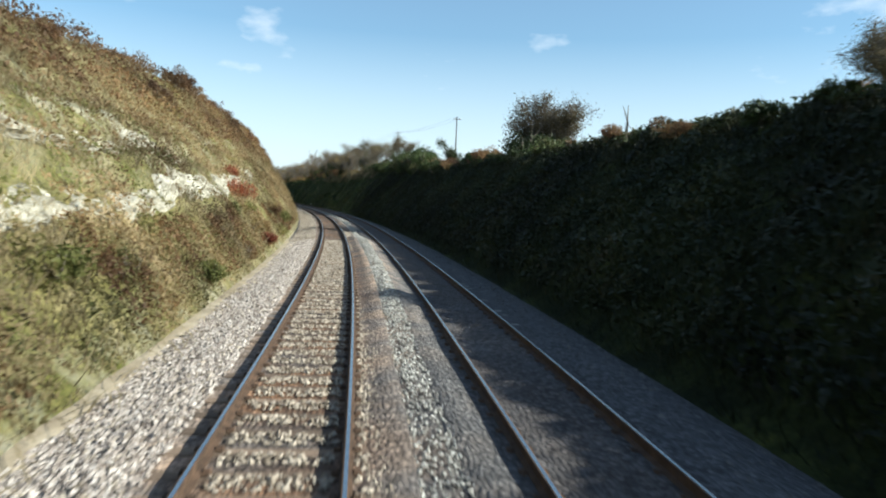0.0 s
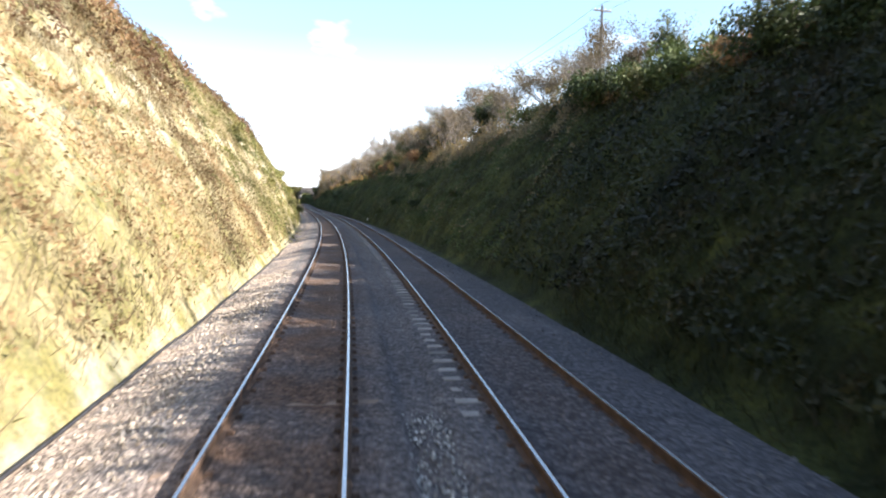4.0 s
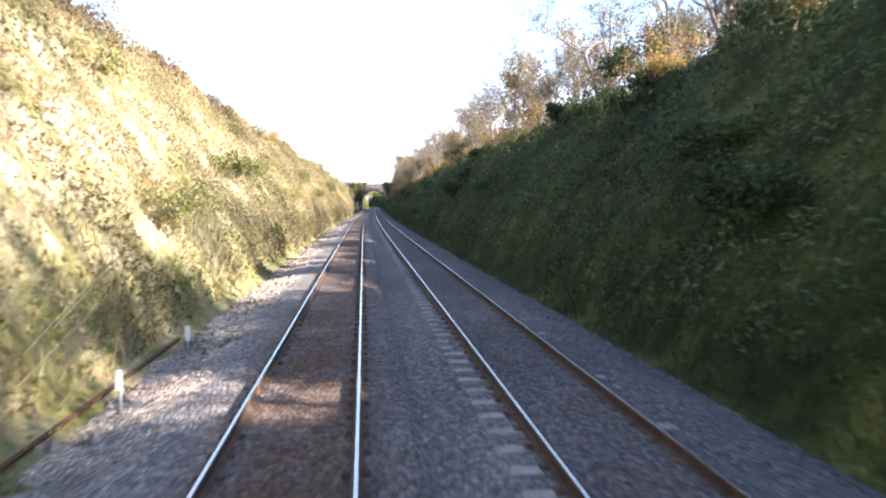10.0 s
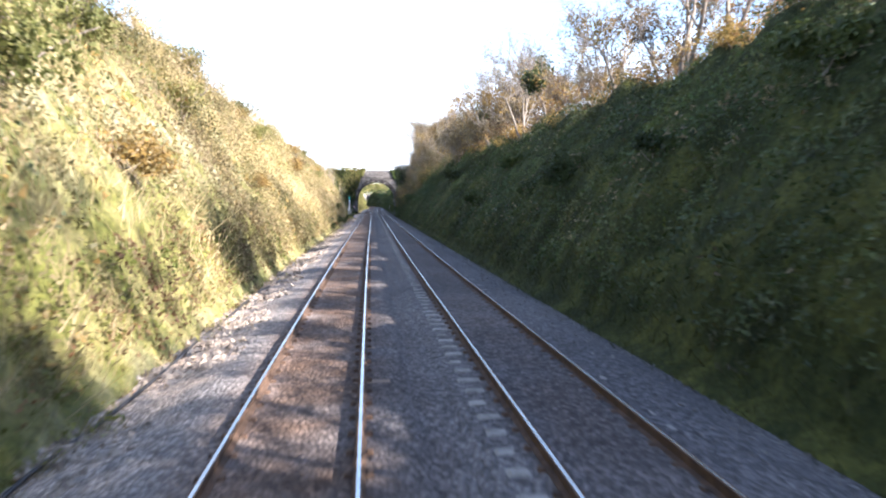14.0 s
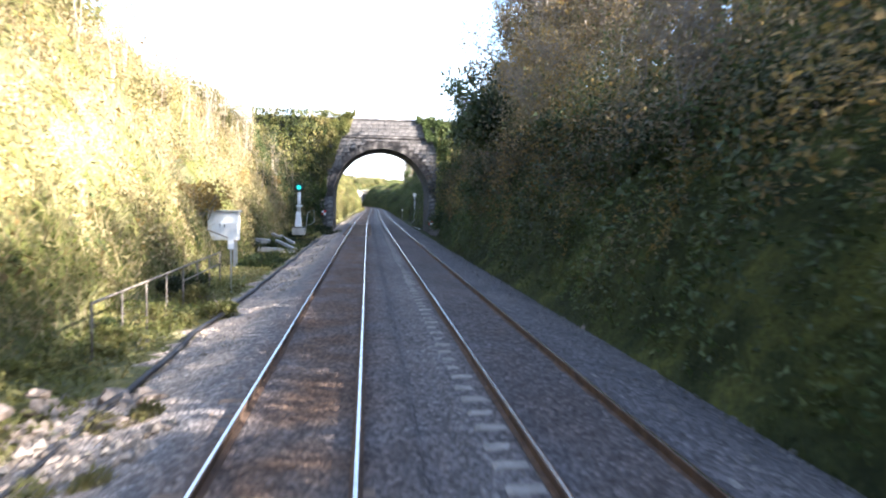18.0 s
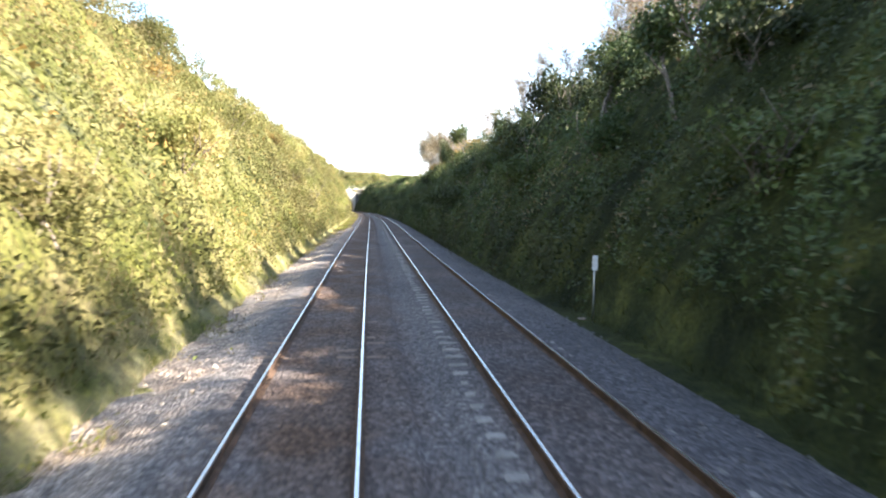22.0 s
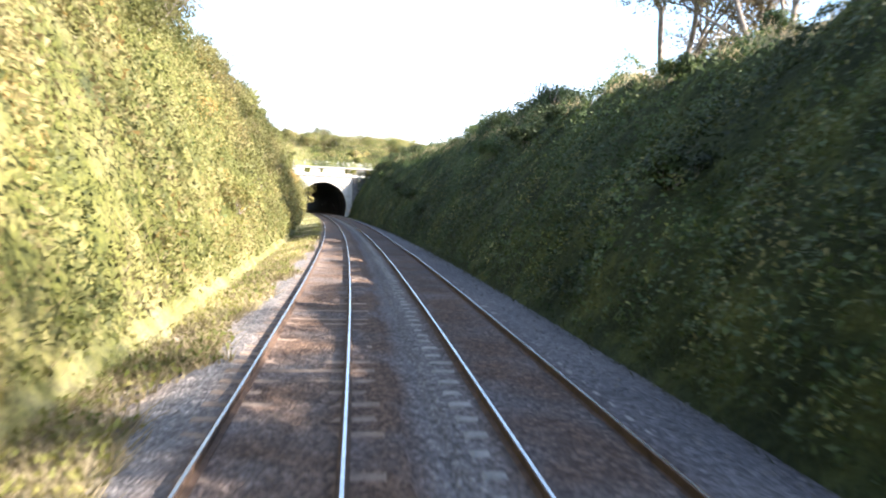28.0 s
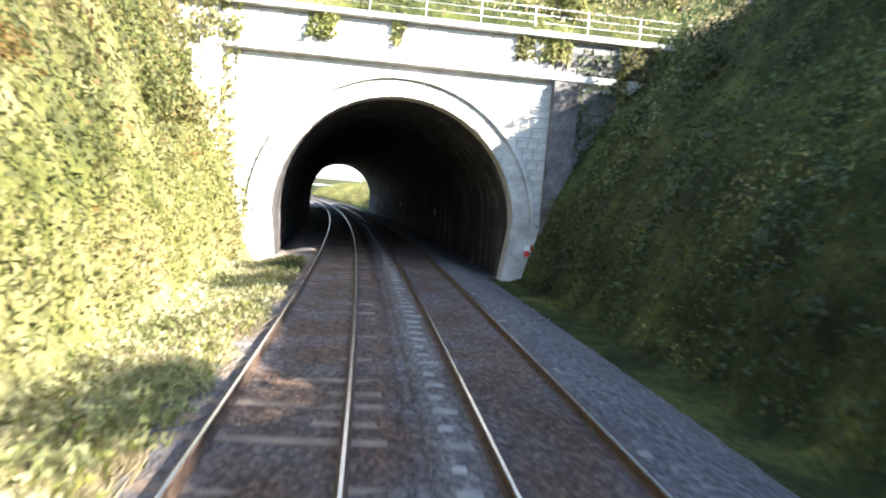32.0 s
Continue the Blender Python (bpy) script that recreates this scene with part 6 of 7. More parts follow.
def make_signal():
    g = 0.3
    sg = thing("railway_signal", "white colour-light signal showing green on a concrete base", "signal", at(542.5, -4.42, g - 0.3))
    part("base", box("base", 0.95, 0.95, 0.55, M_CONC, 0.03), sg)
    part("platform", box("platform", 1.0, 1.0, 0.05, M_DARKMETAL, 0.01), sg, pose(0, 0, 0.56))
    part("casing", box("casing", 0.5, 0.42, 1.15, M_WHITE, 0.02, taper=0.66), sg, pose(-0.03, 0, 0.615))
    part("post", tube("post", [(0, 0, 0), (0, 0, 1.55)], [0.13, 0.115], M_WHITE, 12), sg, pose(0, 0, 1.77))
    part("bracket", box("bracket", 0.46, 0.2, 0.12, M_WHITE, 0.015), sg, pose(0.03, -0.02, 2.15))
    part("bracket", box("bracket", 0.3, 0.22, 0.07, M_DARKMETAL, 0.01), sg, pose(0, 0, 2.33))
    head = part("head", disc("head", 0.34, 0.1, M_DARKMETAL), sg, pose(0, -0.1, 3.62))
    part("lamp_housing", box("lamp_housing", 0.3, 0.32, 0.3, M_DARKMETAL, 0.03, -0.15), sg, pose(0, 0.06, 3.62))
    part("lens", disc("lens", 0.17, 0.03, M_LENS), head, pose(0, -0.1, 0.02))
    hood = [(0.19 * math.cos(a), y, 0.19 * math.sin(a) + 0.02) for y in (-0.1, -0.38) for a in [math.pi * (k / 10) for k in range(11)]]
    part("hood", mesh_of("hood", hood, [(k, k + 1, k + 12, k + 11) for k in range(10)], M_DARKMETAL), head)
    part("ladder_rail", tube("ladder_rail", [(0.55, -0.3, 0.2), (0.62, -0.3, 1.0), (0.7, -0.3, 1.75)], 0.022, M_GALV, 6), sg)
    part("guard_hoop", tube("guard_hoop", [(0.68, -0.3, 1.7), (1.15, -0.3, 1.95), (1.2, -0.3, 1.0), (0.75, -0.3, 0.75)], 0.022, M_GALV, 6), sg)
    return sg


make_signal()


def make_cabinet():
    cb = thing("relay_cabinet", "pale grey lineside equipment cabinet on legs", "cabinet", at(520.2, -5.6, float(ground_z(520.2, -5.6)) - 0.05, -3))
    h0 = max(0.3, 0.75 - float(ground_z(520.2, -5.6)))
    for x in (-0.5, 0.5):
        for y in (-0.2, 0.2):
            part("leg", box("leg", 0.08, 0.08, h0 + 0.1, M_GALV), cb, pose(x, y, 0))
    part("body", box("body", 1.3, 0.6, 1.25, M_WHITE, 0.015), cb, pose(0, 0, h0 + 0.102))
    part("roof", box("roof", 1.5, 0.8, 0.09, M_CONC, 0.02, taper=0.95), cb, pose(0, 0, h0 + 1.354))
    for x in (-0.32, 0.32):
        d = part("door", box("door", 0.6, 0.02, 1.1, M_WHITE, 0.006), cb, pose(x, -0.312, h0 + 0.18))
        part("handle", box("handle", 0.03, 0.04, 0.16, M_DARKMETAL, 0.005), d, pose(0.22 if x < 0 else -0.22, -0.03, 0.5))
    part("prop", tube("prop", [(-1.3, -0.7, h0 + 0.85), (0.75, -0.75, h0 + 0.1)], 0.03, M_TWIG, 7), cb)
    return cb


make_cabinet()


M_OLDTUBE = node_mat("weathered_grey_tube", [(0.08, 0.066, 0.052), (0.15, 0.13, 0.108), (0.21, 0.19, 0.165)], 6, 0.8, 0.2, 50)


def make_handrail():
    hr = thing("handrail", "weathered galvanised tube handrail along the cess", "handrail", at(507, -4.4, 0))
    inv = hr.matrix_world.inverted()
    pts = [W(s, -4.5, 0.55 + 0.012 * (s - 500)) for s in np.arange(502, 514, 1.7)]
    part("top_rail", tube("top_rail", pts, 0.03, M_OLDTUBE, 7), hr, inv)
    part("mid_rail", tube("mid_rail", [p - np.array([0, 0, 0.42]) for p in pts[4:]], 0.025, M_OLDTUBE, 7), hr, inv)
    for i, p in enumerate(pts):
        part("post", tube("post", [(p[0], p[1], -0.75), (p[0], p[1], p[2])], 0.028, M_OLDTUBE, 7), hr, inv)
    return hr


make_handrail()


def sign_post(s, off, z0, h, pw, ph, mat, label, turn=0.0, name="sign_post", thick=0.014, grp=""):
    sp = thing(name, label, "sign", at(s, off, z0, turn), grp)
    part("post", tube("post", [(0, 0, 0), (0, 0, h)], 0.025, M_GALV, 8), sp)
    part("plate", box("plate", pw, thick, ph, mat, 0.004), sp, pose(0, -0.035, h - ph))
    for z in (0.25, 0.75):
        part("clamp", box("clamp", 0.08, 0.04, 0.03, M_DARKMETAL), sp, pose(0, -0.012, h - ph + ph * z))
    return sp


sign_post(512.3, -3.8, -0.6, 2.1, 0.2, 0.55, M_WHITE, "small white marker plate on a thin post")
sign_post(261.06, -3.05, -0.6, 1.7, 0.36, 0.36, M_YELLOW, "yellow square warning sign on a short post")
sign_post(623.5, 7.2, -0.6, 1.95, 0.16, 0.42, M_WHITE, "small white plate on a thin lineside post")
sign_post(268.5, -2.75, -0.55, 0.75, 0.1, 0.3, M_WHITE, "low white stake in the cess", grp="white stakes")
sign_post(272.5, -2.75, -0.55, 0.7, 0.1, 0.3, M_WHITE, "low white stake in the cess", grp="white stakes")


def make_board():
    b = thing("notice_board", "blank pale board leaning at the foot of the bank", "board", at(211.5, 7.35, -0.62, -6))
    part("panel", box("panel", 0.5, 0.02, 0.4, M_WHITE, 0.006), b, pose(0, 0, 0.42))
    for x in (-0.18, 0.18):
        part("stake", box("stake", 0.05, 0.03, 0.75, M_WOOD, 0.005), b, pose(x, 0.03, 0))
    return b


make_board()


def rock_mesh(seed, mat, rough=0.3):
    rng = random.Random(seed)
    bm = bmesh.new()
    bmesh.ops.create_icosphere(bm, subdivisions=2, radius=0.5)
    for v in bm.verts:
        k = 1 + rough * noise.noise(v.co * 2.2 + Vector((seed * 3.1, 0, 0)))
        v.co = Vector((v.co.x * k * 1.25, v.co.y * k, v.co.z * k * 0.6))
    for f in bm.faces:
        f.smooth = False
    me = bpy.data.meshes.new("rock")
    bm.to_mesh(me)
    bm.free()
    me.materials.append(mat)
    return me


M_BOULDER = node_mat("dusty_beige_boulder", [(0.09, 0.07, 0.058), (0.17, 0.138, 0.115), (0.25, 0.21, 0.18)], 3, 0.95, 0.8, 18)
ROCKS = [rock_mesh(k, M_BOULDER, 1.1) for k in range(4)]


def rock(s, off, z, size, k, label, grp):
    ob = new("rock", ROCKS[k % 4])
    ob.matrix_world = at(s, off, z + size * 0.2, (k * 77) % 360)
    ob.scale = (size, size, size)
    return tagged(ob, label, "rock", grp)


for k, (s, off, z) in enumerate([(213.0, 7.2, -0.6), (213.4, 7.5, -0.55), (210.6, 7.4, -0.6), (216.5, 7.1, -0.6), (219.5, 7.2, -0.55), (226.0, 7.1, -0.6)]):
    rock(s, off, z, 0.28 + 0.06 * (k % 3), k, "pale limestone lump at the edge of the ballast", "edge rocks")
for k in range(26):
    rr = random.Random(400 + k)
    s = rr.uniform(245, 920)
    rock(s, float(second(s)) + 3.35 + rr.uniform(-0.2, 0.3), -0.66, rr.uniform(0.15, 0.4), k, "pale limestone lump at the edge of the ballast", "edge rocks")
for k in range(26):
    rr = random.Random(450 + k)
    s, off = rr.uniform(484, 499), -rr.uniform(2.3, 4.2)
    rock(s, off, float(np.interp(-off, [2.1, 2.5, 3.0, 3.7, 4.4], [-0.33, -0.43, -0.52, -0.55, -0.2])), rr.uniform(0.25, 0.5), k, "pale limestone boulder tipped beside the cess", "cess boulders")
for k, (s, off) in enumerate([(371.2, 11.8), (377.5, 13.1), (402.0, 12.4), (244.9, 9.0), (228.0, 11.5), (300.0, 11.0), (169.0, 11.3)]):
    rock(s, off, float(ground_z(s, off)) + 0.1, 0.28, k, "white rock showing through the ivy of the bank", "bank rocks")


def beam(s, off, z, length, turn, tilt, mat, label, w=0.28, h=0.2, name="concrete_beam", grp="concrete beams"):
    ob = new(name, box(name, length, w, h, mat, 0.02))
    ob.matrix_world = at(s, off, z, turn) @ pose(0, 0, 0, 0, tilt, 0)
    return tagged(ob, label, "beam", grp)


def lying_beam(a, b, w, h, label, name="concrete_beam"):
    """A beam from one place (chainage, offset, height) to another."""
    p, q = Vector(W(*a)), Vector(W(*b))
    d = (q - p).normalized()
    ob = new(name, box(name, (q - p).length, w, h, M_CONC, 0.02))
    side = Vector((0, 0, 1)).cross(d).normalized()
    up = d.cross(side)
    c = (p + q) / 2
    ob.matrix_world = Matrix(((d.x, side.x, up.x, c.x), (d.y, side.y, up.y, c.y), (d.z, side.z, up.z, c.z), (0, 0, 0, 1)))
    return tagged(ob, label, "beam", "concrete beams")


lying_beam((535.8, -5.56, 0.3), (534.2, -3.93, -0.22), 0.2, 0.16, "long pale concrete post fallen across the cess bank")
lying_beam((535.5, -4.95, 0.22), (534.5, -4.1, -0.2), 0.14, 0.12, "short pale concrete post beside the fallen one")
lying_beam((532.1, -4.82, 0.05), (531.1, -3.48, -0.45), 0.22, 0.16, "long pale concrete post fallen across the cess bank")
lying_beam((530.3, -5.9, 0.05), (530.2, -4.95, -0.02), 0.5, 0.32, "thick pale concrete block in the cess", "concrete_block")
lying_beam((529.5, -5.5, -0.36), (529.4, -4.5, -0.42), 0.42, 0.26, "broken pale concrete slab in the cess", "concrete_block")
lying_beam((529.3, -4.45, -0.4), (528.9, -3.45, -0.5), 0.16, 0.12, "thin pale concrete post lying in the cess")
lying_beam((530.1, -4.74, -0.25), (529.4, -3.41, -0.42), 0.14, 0.1, "thin mossy concrete post lying in the cess")
for k, (s, o, a, t) in enumerate([(558.9, 8.1, 62, -16), (558.0, 8.3, 72, -24), (556.9, 8.2, 55, -10), (556.0, 8.0, 38, -20), (557.2, 7.7, 84, 3), (555.2, 8.3, 66, -8)]):
    beam(s, o, -0.4 + 0.16 * k, 2.7, a, t * 1.3, M_WOOD, "old grey timber sleeper in a heap by the abutment", 0.25, 0.14, "timber_sleeper", "timber heap")
for s, o, z, a, t in ((558.4, 7.95, 0.0, 24, -34), (555.2, 8.1, -0.02, 30, -38), (556.8, 8.4, -0.1, 10, -22)):
    beam(s, o, z, 2.0, a, t, M_WOOD, "thick grey timber baulk leaning on the bank by the abutment", 0.3, 0.24, "timber_baulk", "timber heap")
for k, s in enumerate([86.5, 89.0, 91.2]):
    beam(s, 7.0, -0.62, 0.9, 80 + 9 * k, 1, M_CONC, "loose concrete trough lid by the ballast edge", 0.38, 0.06, "trough_lid", "loose lids")
for k in range(7):
    beam(571.5 + 1.5 * k, 7.0 + 0.1 * (k % 3), -0.62, 1.0, 86 + 5 * (k % 4), 1, M_CONC, "loose concrete trough lid by the ballast edge", 0.38, 0.08, "trough_lid", "loose lids")


def make_trough():
    tr = thing("cable_trough", "grey concrete cable trough with flat lids along the cess", "cable trough", kind="structure")
    part("channel", sweep("channel", np.arange(196, 263.1, 1.0), [(-2.98, -0.6), (-2.5, -0.6), (-2.5, -0.42), (-2.98, -0.42)], M_TROUGH), tr)
    lid = box("lid", 0.5, 0.985, 0.05, M_TROUGH, 0.008)
    for k in range(67):
        part("lid", lid, tr, at(196.5 + k, -2.74, -0.418 + 0.004 * (k % 3), 0.4 * ((k * 7) % 5 - 2)))
    return tr


make_trough()


def cable(name, label, s0, s1, off, z, r, mat, wob=0.06, seed=0):
    s = np.arange(s0, s1, 1.2)
    o = off + wob * fbm(s, s * 0, 9.0, seed) + wob * 0.4 * fbm(s, s * 0, 3.0, seed + 1)
    ob = new(name, tube(name, list(W(s, o, z + 0.02 * fbm(s, s * 0, 5, seed + 2))), r, mat, 7))
    return tagged(ob, label, "cable")


cable("pipe", "black pipe running along the foot of the bank", 150, 236, -3.2, -0.38, 0.05, M_BLACK, 0.04, 60)
cable("cable", "black cable lying along the ballast edge", 48, 150, -3.0, -0.44, 0.03, M_BLACK, 0.08, 61)
cable("cable", "black cable lying along the ballast edge", 300, 500, -2.9, -0.44, 0.03, M_BLACK, 0.12, 62)
cable("pipe", "pale grey hose snaking along the cess", 521, 541, -2.6, -0.4, 0.024, M_OLDTUBE, 0.2, 63)
cable("pipe", "old grey timber pole lying along the ballast edge", 530, 546, 7.15, -0.55, 0.06, M_WOOD, 0.2, 66)
cable("cable", "bundle of black cables along the cess by the bridge", 498, 585, -3.0, -0.42, 0.06, M_BLACK, 0.1, 64)
cable("cable", "black cable hung along the foot of the bridge wall", 556, 580, -2.86, -0.3, 0.03, M_BLACK, 0.03, 65)
for s0, s1, o in ((256, 276, -3.3), (376, 396, -3.3), (318, 330, -3.2)):
    me = sweep("old_rail", np.arange(s0, s1, 2.0), [(x * 1.1 + o, z - 0.36) for x, z in RAIL], node_mat("orange_rust", [(0.05, 0.025, 0.014), (0.1, 0.047, 0.026)], 4, 0.95, 0.3, 50))
    tagged(new("old_rail", me), "length of orange-rusted scrap rail lying in the cess", "rail", "scrap rails")


def make_back_signal():
    sg = thing("railway_signal", "grey signal seen from behind with a round white back", "signal", at(597.0, 8.0, -0.65))
    part("base", box("base", 0.7, 0.7, 0.35, M_CONC, 0.03), sg)
    part("platform", box("platform", 0.8, 0.8, 0.04, M_DARKMETAL), sg, pose(0, 0, 0.352))
    part("casing", box("casing", 0.36, 0.3, 0.75, M_GALV, 0.02, taper=0.8), sg, pose(0.02, 0, 0.394))
    part("post", tube("post", [(0, 0, 0), (0, 0, 3.1)], [0.1, 0.085], M_GALV, 12), sg, pose(0, 0, 1.14))
    head = part("head", disc("head", 0.3, 0.12, M_WHITE), sg, pose(0, -0.08, 4.45))
    part("lamp_housing", box("lamp_housing", 0.3, 0.14, 0.3, M_WHITE, 0.04, -0.15), head, pose(0, -0.17, 0))
    part("step", box("step", 1.5, 0.25, 0.05, M_WOOD, 0.01), sg, pose(-0.6, -0.6, 0.1) @ pose(0, 0, 0, 0, -8, 30))
    return sg


make_back_signal()


def make_pole(s, off, top, turn):
    base = float(ground_z(s, off)) - 0.3
    p = thing("telegraph_pole", "thin weathered timber telegraph pole with a cross-arm", "pole", at(s, off, base, turn), "telegraph poles")
    h = top - base
    part("pole", tube("pole", [(0, 0, 0), (0.02, 0, h * 0.5), (0.0, 0, h)], [0.13, 0.11, 0.085], M_WOOD, 9), p)
    part("cross_arm", box("cross_arm", 1.4, 0.09, 0.1, M_WOOD, 0.01), p, pose(0, -0.1, h - 0.45))
    for x in (-0.6, -0.25, 0.25, 0.6):
        part("insulator", tube("insulator", [(x, -0.1, h - 0.348), (x, -0.1, h - 0.22)], [0.035, 0.02], M_WHITE, 7), p)
    return p


for s, off, top in ((108.3, 21.2, 16.2), (149.8, 19.3, 17.4), (206.8, 18.0, 18.1), (252.0, 19.0, 17.5)):
    make_pole(s, off, top, 6)


def make_wires():
    """Two sagging wires from pole to pole."""
    row = [(108.3, 21.2, 16.0), (149.8, 19.3, 17.2), (206.8, 18.0, 17.9), (252.0, 19.0, 17.3)]
    for dx in (-0.6, 0.6):
        pts = []
        for (s0, o0, z0), (s1, o1, z1) in zip(row[:-1], row[1:]):
            for k in range(8):
                u = k / 8
                pts.append(W(s0 + (s1 - s0) * u, o0 + (o1 - o0) * u + dx, z0 + (z1 - z0) * u - 2.0 * u * (1 - u)))
        tagged(new("telegraph_wire", tube("telegraph_wire", pts, 0.012, M_BLACK, 5)), "thin sagging wire between the telegraph poles", "wire", "telegraph wires")


make_wires()


def make_portal_fence():
    fe = thing("fence", "pale metal post and wire fence above the tunnel portal", "fence", at(PORTAL_S, TUNNEL_C, 9.5))
    y = 0.75
    xs = np.arange(-10.5, 12.1, 2.25)
    for x in xs:
        part("post", tube("post", [(x, y, 0), (x, y, 1.25)], 0.022, M_GALV, 7), fe)
    for z in (0.3, 0.6, 0.9, 1.2):
        part("wire", tube("wire", [(xs[0], y, z), (xs[-1], y, z)], 0.009, M_GALV, 5), fe)
    return fe


make_portal_fence()

# white plates and a cable rack inside the tunnel
for k, s in enumerate((948.0, 972.0, 996.0)):
    ob = new("refuge_plate", box("refuge_plate", 0.02, 0.35, 0.5, M_WHITE, 0.004))
    ob.matrix_world = at(s, TUNNEL_C + TU_HW - 0.02, 1.3)
    tagged(ob, "white refuge plate on the tunnel wall", "sign", "tunnel plates")

# dead stems on the first bank
for k, (s, off) in enumerate(((30.6, 13.0), (31.4, 13.3))):
    z = float(ground_z(s, off))
    st = new("dead_stem", tube("dead_stem", [W(s, off, z - 0.2), W(s, off + 0.1, z + 0.9), W(s + 0.1, off - 0.15 + 0.3 * k, z + 1.7)], [0.05, 0.04, 0.015], M_TWIG, 6))
    tagged(st, "pale dead stem standing on the bank crest", "stem", "dead stems")


# ---------- rock ledges in the first bank ----------
def rock_ledge(label, s0, s1, knots, low, tall, seed):
    """A broken course of pale rock that stands out of the bank."""
    s = np.arange(s0, s1, 0.22)
    rows = np.linspace(0, 1, 9)
    S, R = np.meshgrid(s, rows, indexing="ij")
    u = np.interp(S, knots, low) + tall * R + 0.012 * fbm(S, R * 0, 6, seed + 90)
    off = on_bank(-1, S, u)
    z = ground_z(S, off)
    out = np.sin(np.pi * np.clip(R * 1.05, 0, 1)) ** 0.5 * (0.3 + 0.3 * fbm(S, R * 3, 5, seed + 91)) + 0.14 * fbm(S * 2, R * 6, 1.6, seed + 92) - 0.12
    step = 0.06 * np.sign(np.sin(R * 16 + 2 * fbm(S, R, 4, seed + 93)))
    step = step + 0.07 * np.sign(np.sin(S * 7.0 + 3 * fbm(S, R * 4, 2.5, seed + 94))) * np.sin(np.pi * R)
    v = W(S, off + out * 0.8 + step, z + out * 0.5)
    ob = new("rock_ledge", mesh_of("rock_ledge", v, grid_faces(*S.shape), M_LEDGE))
    return tagged(ob, label, "rock", "rock ledges")


rock_ledge("long pale limestone ledge standing out of the grassy bank", -4, 57, [10, 20, 28, 52], [0.14, 0.17, 0.19, 0.28], 0.08, 1)
rock_ledge("short weathered limestone ledge high on the grassy bank", 6, 33, [10, 20, 33], [0.31, 0.32, 0.36], 0.06, 2)


def make_path():
    """Trodden sandy strip between the ballast and the first bank."""
    S, R = np.meshgrid(np.arange(-12, 66, 0.5), np.linspace(0, 1, 6), indexing="ij")
    o = -3.62 + R * (0.95 + 0.12 * fbm(S, R * 0, 5, 95)) * np.interp(S, [40, 65], [1.0, 0.5])
    z = -0.452 + 0.02 * fbm(S, o, 2, 96) - 0.1 * (np.abs(R - 0.5) > 0.45)
    ob = new("path", mesh_of("path", W(S, o, z), grid_faces(*S.shape), M_SAND, True))
    return tagged(ob, "pale trodden sandy strip along the foot of the bank", "path", kind="structure")


make_path()


def straw_stems():
    """Long dead stems fallen over the path at the foot of the first bank."""
    rng = np.random.RandomState(55)
    n = 420
    s, o = rng.uniform(-2, 46, n), -2.45 - 1.5 * rng.uniform(0, 1, n)
    a, ln = rng.normal(0.9, 0.5, n), rng.uniform(0.35, 1.3, n)
    v = []
    for k, u in enumerate((0.0, 0.5, 1.0)):
        z = np.interp(-o, [2.4, 3.0, 3.9], [-0.36, -0.42, -0.4]) + (0.0, 0.07, 0.02)[k] + rng.uniform(0, 0.04, n)
        for d in (-0.009, 0.009):
            v.append(W(s + ln * u * np.sin(a) + d * np.cos(a), np.minimum(o - ln * (u - 0.5) * np.cos(a), -2.2) + d * np.sin(a), z))
    v = np.stack(v, 1)
    f = np.concatenate([np.arange(n)[:, None] * 6 + np.array(q)[None] for q in ((0, 1, 3, 2), (2, 3, 5, 4))])
    ob = new("straw_stems", mesh_of("straw_stems", v.reshape(-1, 3), f, LEAF_DRY))
    return tagged(ob, "long straw-coloured dead stems fallen over the path", "stems", kind="stuff")


straw_stems()


# ---------- loose stone ----------
def stone_scatter(name, label, s, off, z, size, mat, seed):
    """Angular stones, eight faces each, lying on a surface."""
    rng = np.random.RandomState(seed)
    n = len(s)
    base = np.array([(1, 0, 0), (-1, 0, 0), (0, 1, 0), (0, -1, 0), (0, 0, 1), (0, 0, -1)], float)
    v = base[None] * rng.uniform(0.55, 1.25, (n, 6, 1)) + rng.normal(0, 0.15, (n, 6, 3))
    a = rng.uniform(0, 6.283, n)
    ca, sa = np.cos(a)[:, None], np.sin(a)[:, None]
    x = (v[..., 0] * ca - v[..., 1] * sa)
    y = (v[..., 0] * sa + v[..., 1] * ca)
    v = np.stack([x, y, v[..., 2] * 0.8], -1) * (size * rng.uniform(0.5, 1.3, n))[:, None, None] + W(s, off, z)[:, None, :]
    tri = np.array([(0, 2, 4), (2, 1, 4), (1, 3, 4), (3, 0, 4), (2, 0, 5), (1, 2, 5), (3, 1, 5), (0, 3, 5)])
    f = (np.arange(n)[:, None, None] * 6 + tri[None]).reshape(-1, 3)
    return tagged(new(name, mesh_of(name, v.reshape(-1, 3), f, mat)), label, "stones", kind="stuff")


def stone_mat(name, dark, middle, light):
    m = node_mat(name, [(0.2, 0.18, 0.165), (0.36, 0.33, 0.31), (0.55, 0.52, 0.48)], 3, 0.95, 0.3, 40)
    n, l = m.node_tree.nodes, m.node_tree.links
    geo, ramp, b = n.new("ShaderNodeNewGeometry"), n.new("ShaderNodeValToRGB"), n["Principled BSDF"]
    e = ramp.color_ramp.elements
    e.new(0.5)
    for q, p, c in zip(e, (0, 0.5, 1), (dark, middle, light)):
        q.position, q.color = p, (*c, 1)
    l.new(geo.outputs["Random Per Island"], ramp.inputs["Fac"])
    l.new(ramp.outputs["Color"], b.inputs["Base Color"])
    return m


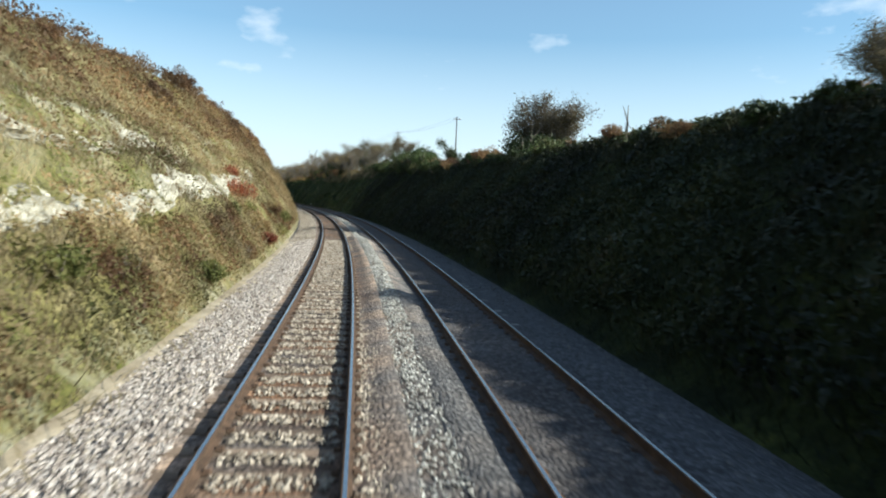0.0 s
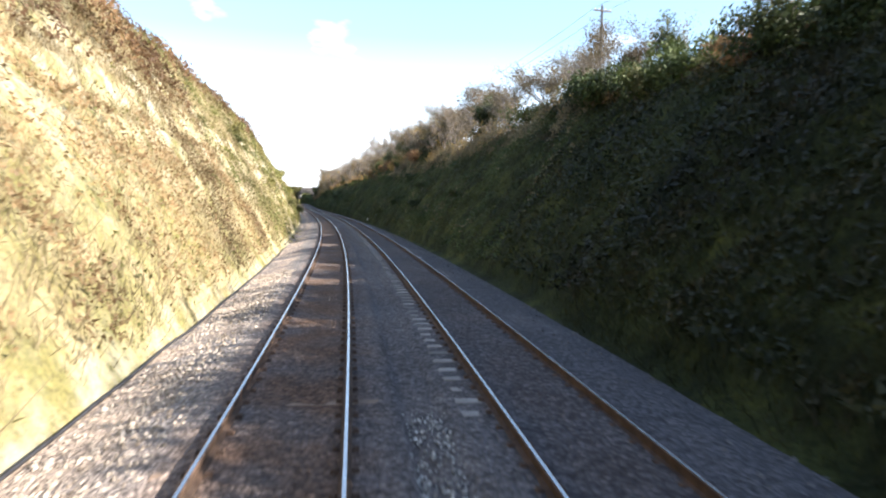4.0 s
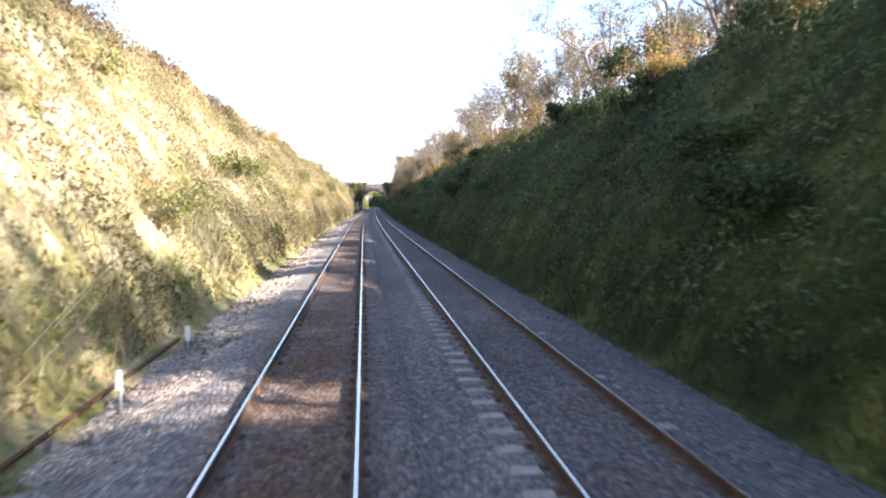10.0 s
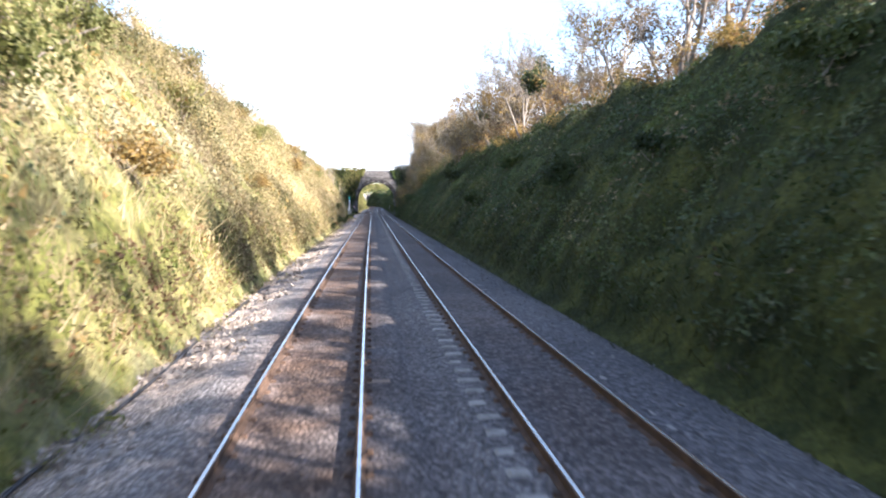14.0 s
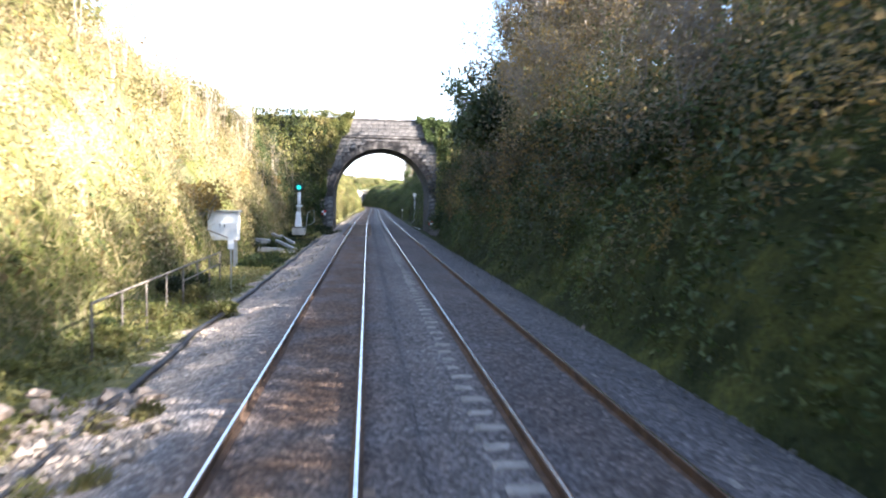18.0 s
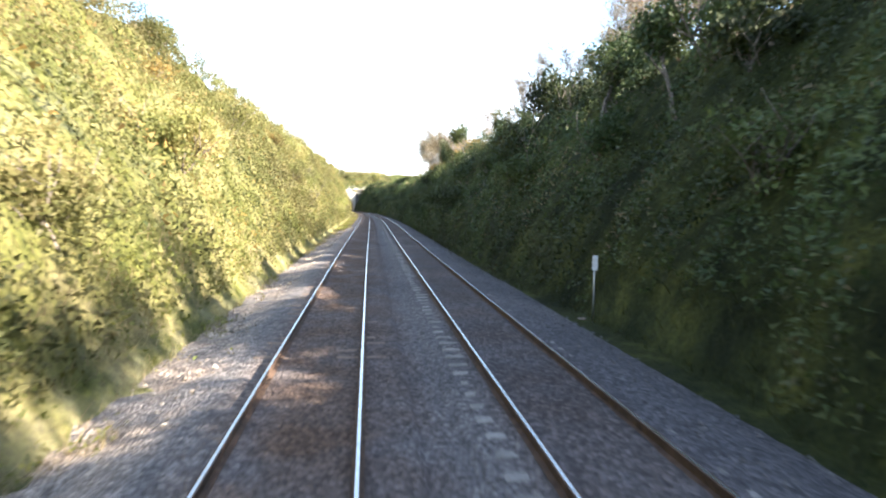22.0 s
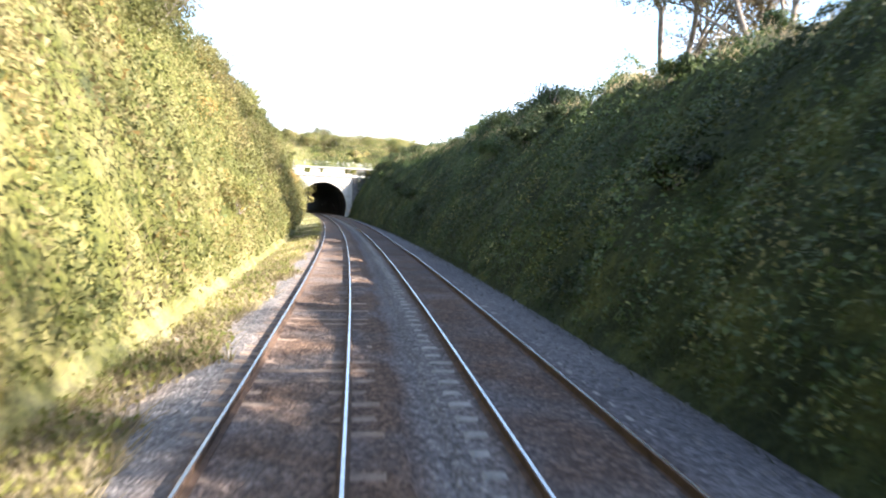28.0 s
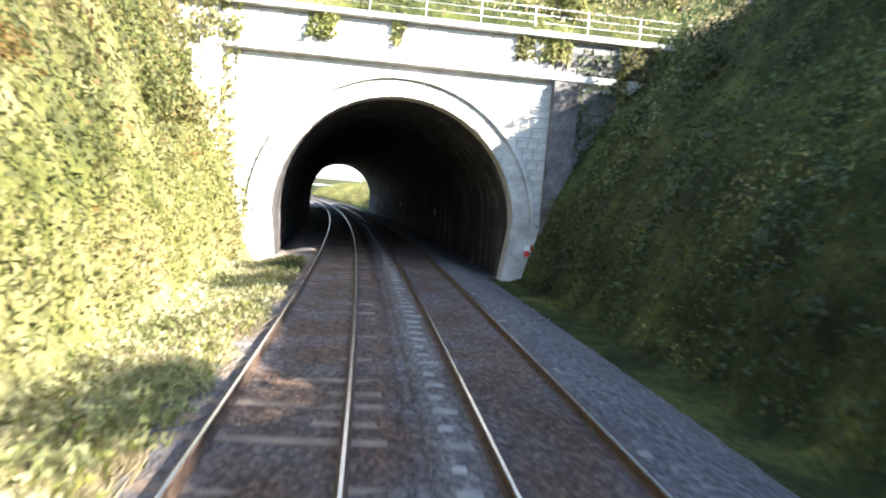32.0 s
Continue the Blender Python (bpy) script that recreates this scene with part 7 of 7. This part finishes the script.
M_CHIP = stone_mat("broken_ballast_stone", (0.13, 0.105, 0.08), (0.25, 0.212, 0.17), (0.4, 0.35, 0.29))
M_HEAP = stone_mat("fresh_grey_ballast_stone", (0.14, 0.135, 0.125), (0.29, 0.28, 0.26), (0.46, 0.45, 0.42))

M_PINK = stone_mat("pinkish_ballast_stone", (0.14, 0.115, 0.1), (0.3, 0.26, 0.235), (0.5, 0.455, 0.42))
M_SPOIL = stone_mat("dusty_spoil_stone", (0.08, 0.064, 0.052), (0.16, 0.132, 0.11), (0.27, 0.235, 0.2))


M_CHIP_GREY = node_mat("dark_grey_ballast_stone", [(0.05, 0.05, 0.05), (0.1, 0.098, 0.098), (0.18, 0.175, 0.17)], 5, 0.95, 0.3, 40)


def make_stones():
    rng = np.random.RandomState(77)
    n = 60000
    s = rng.uniform(-2, 110, n)
    c2 = second(s)
    w = 1.45 + 0.62 * (c2 - 2.9)
    off = w + rng.normal(0, 0.5, n)
    ridge = np.interp(s, [0, 14, 22, 45, 52, 56, 64, 76, 90, 100, 112], [0.1, 0.12, 0.3, 0.32, 0.05, 0.05, 0.3, 0.3, 0.22, 0.15, 0])
    keep = rng.uniform(0, 0.33, n) < ridge + 0.04
    s, off, w, ridge = s[keep], off[keep], w[keep], ridge[keep]
    z = -0.25 + ridge * np.exp(-((off - w) / 0.55) ** 2) * (1 + 0.45 * fbm(s, off, 4, 10)) + 0.015
    stone_scatter("ballast_stones", "heaped pale grey crushed stone between the tracks", s, off, z, 0.03, M_HEAP, 1)
    n = 16000
    s, off = rng.uniform(-2, 130, n), -rng.uniform(1.3, 2.9, n)
    z = np.interp(-off, [1.3, 1.75, 2.1, 2.5, 3.0], [-0.17, -0.21, -0.31, -0.41, -0.49])
    stone_scatter("ballast_stones", "loose pale crushed stone on the ballast shoulder", s, off, z, 0.042, M_CHIP, 2)
    n = 9000
    n = 15000
    s, off = rng.uniform(1, 46, n), rng.uniform(-0.62, 0.62, n)
    keep = np.abs((s / SLEEPER_STEP + 0.5) % 1.0 - 0.5) > 0.2
    stone_scatter("ballast_stones", "loose tan crushed stone between the sleepers", s[keep], off[keep], np.full(keep.sum(), -0.175), 0.04, M_CHIP, 5)
    n = 26000
    s, off = rng.uniform(-2, 46, n), -rng.uniform(1.2, 2.95, n)
    z = np.interp(-off, [1.2, 1.75, 2.1, 2.5, 3.0], [-0.165, -0.205, -0.305, -0.405, -0.485])
    stone_scatter("ballast_stones", "loose pale crushed stone on the ballast shoulder", s, off, z, 0.042, M_PINK, 6)
    n = 9000
    s, off = rng.uniform(1, 60, n), rng.uniform(0.85, 1.5, n)
    stone_scatter("ballast_stones", "loose tan crushed stone beside the rail", s, off, np.full(n, -0.175), 0.038, M_CHIP, 8)
    n = 14000
    s, off = rng.uniform(240, 790, n), -rng.uniform(1.7, 3.6, n)
    keep = fbm(s, off, 6, 70) > 0.0
    s, off = s[keep], off[keep]
    z = np.interp(-off, [1.75, 2.1, 2.5, 3.0, 3.7], [-0.2, -0.31, -0.41, -0.49, -0.58])
    stone_scatter("rubble", "pale limestone rubble strewn along the cess", s, off, z, 0.05, M_CHIP, 3)
    n = 30000
    s, off = rng.uniform(236, 500, n), -1.5 - 2.4 * rng.uniform(0, 1, n)
    keep = fbm(s, off, 5, 71) + np.interp(-off, [1.5, 2.4], [-0.5, 0.25]) > rng.uniform(-0.1, 0.3, n)
    s, off = s[keep], off[keep]
    z = np.interp(-off, [1.75, 2.1, 2.5, 3.0, 3.7], [-0.22, -0.33, -0.43, -0.5, -0.55]) + 0.1 * fbm(s, off, 2.4, 13)
    stone_scatter("spoil_stones", "pale limestone spoil heaped along the cess", s, off, z, 0.085, M_SPOIL, 7)
    n = 9000
    s = rng.uniform(0, 920, n)
    off = second(s) + rng.uniform(1.5, 3.1, n)
    z = np.interp(off - second(s), [1.45, 1.8, 2.2, 2.7, 3.3], [-0.155, -0.18, -0.29, -0.47, -0.6])
    stone_scatter("ballast_stones", "loose grey crushed stone on the far ballast shoulder", s, off, z, 0.05, M_CHIP_GREY, 4)


make_stones()
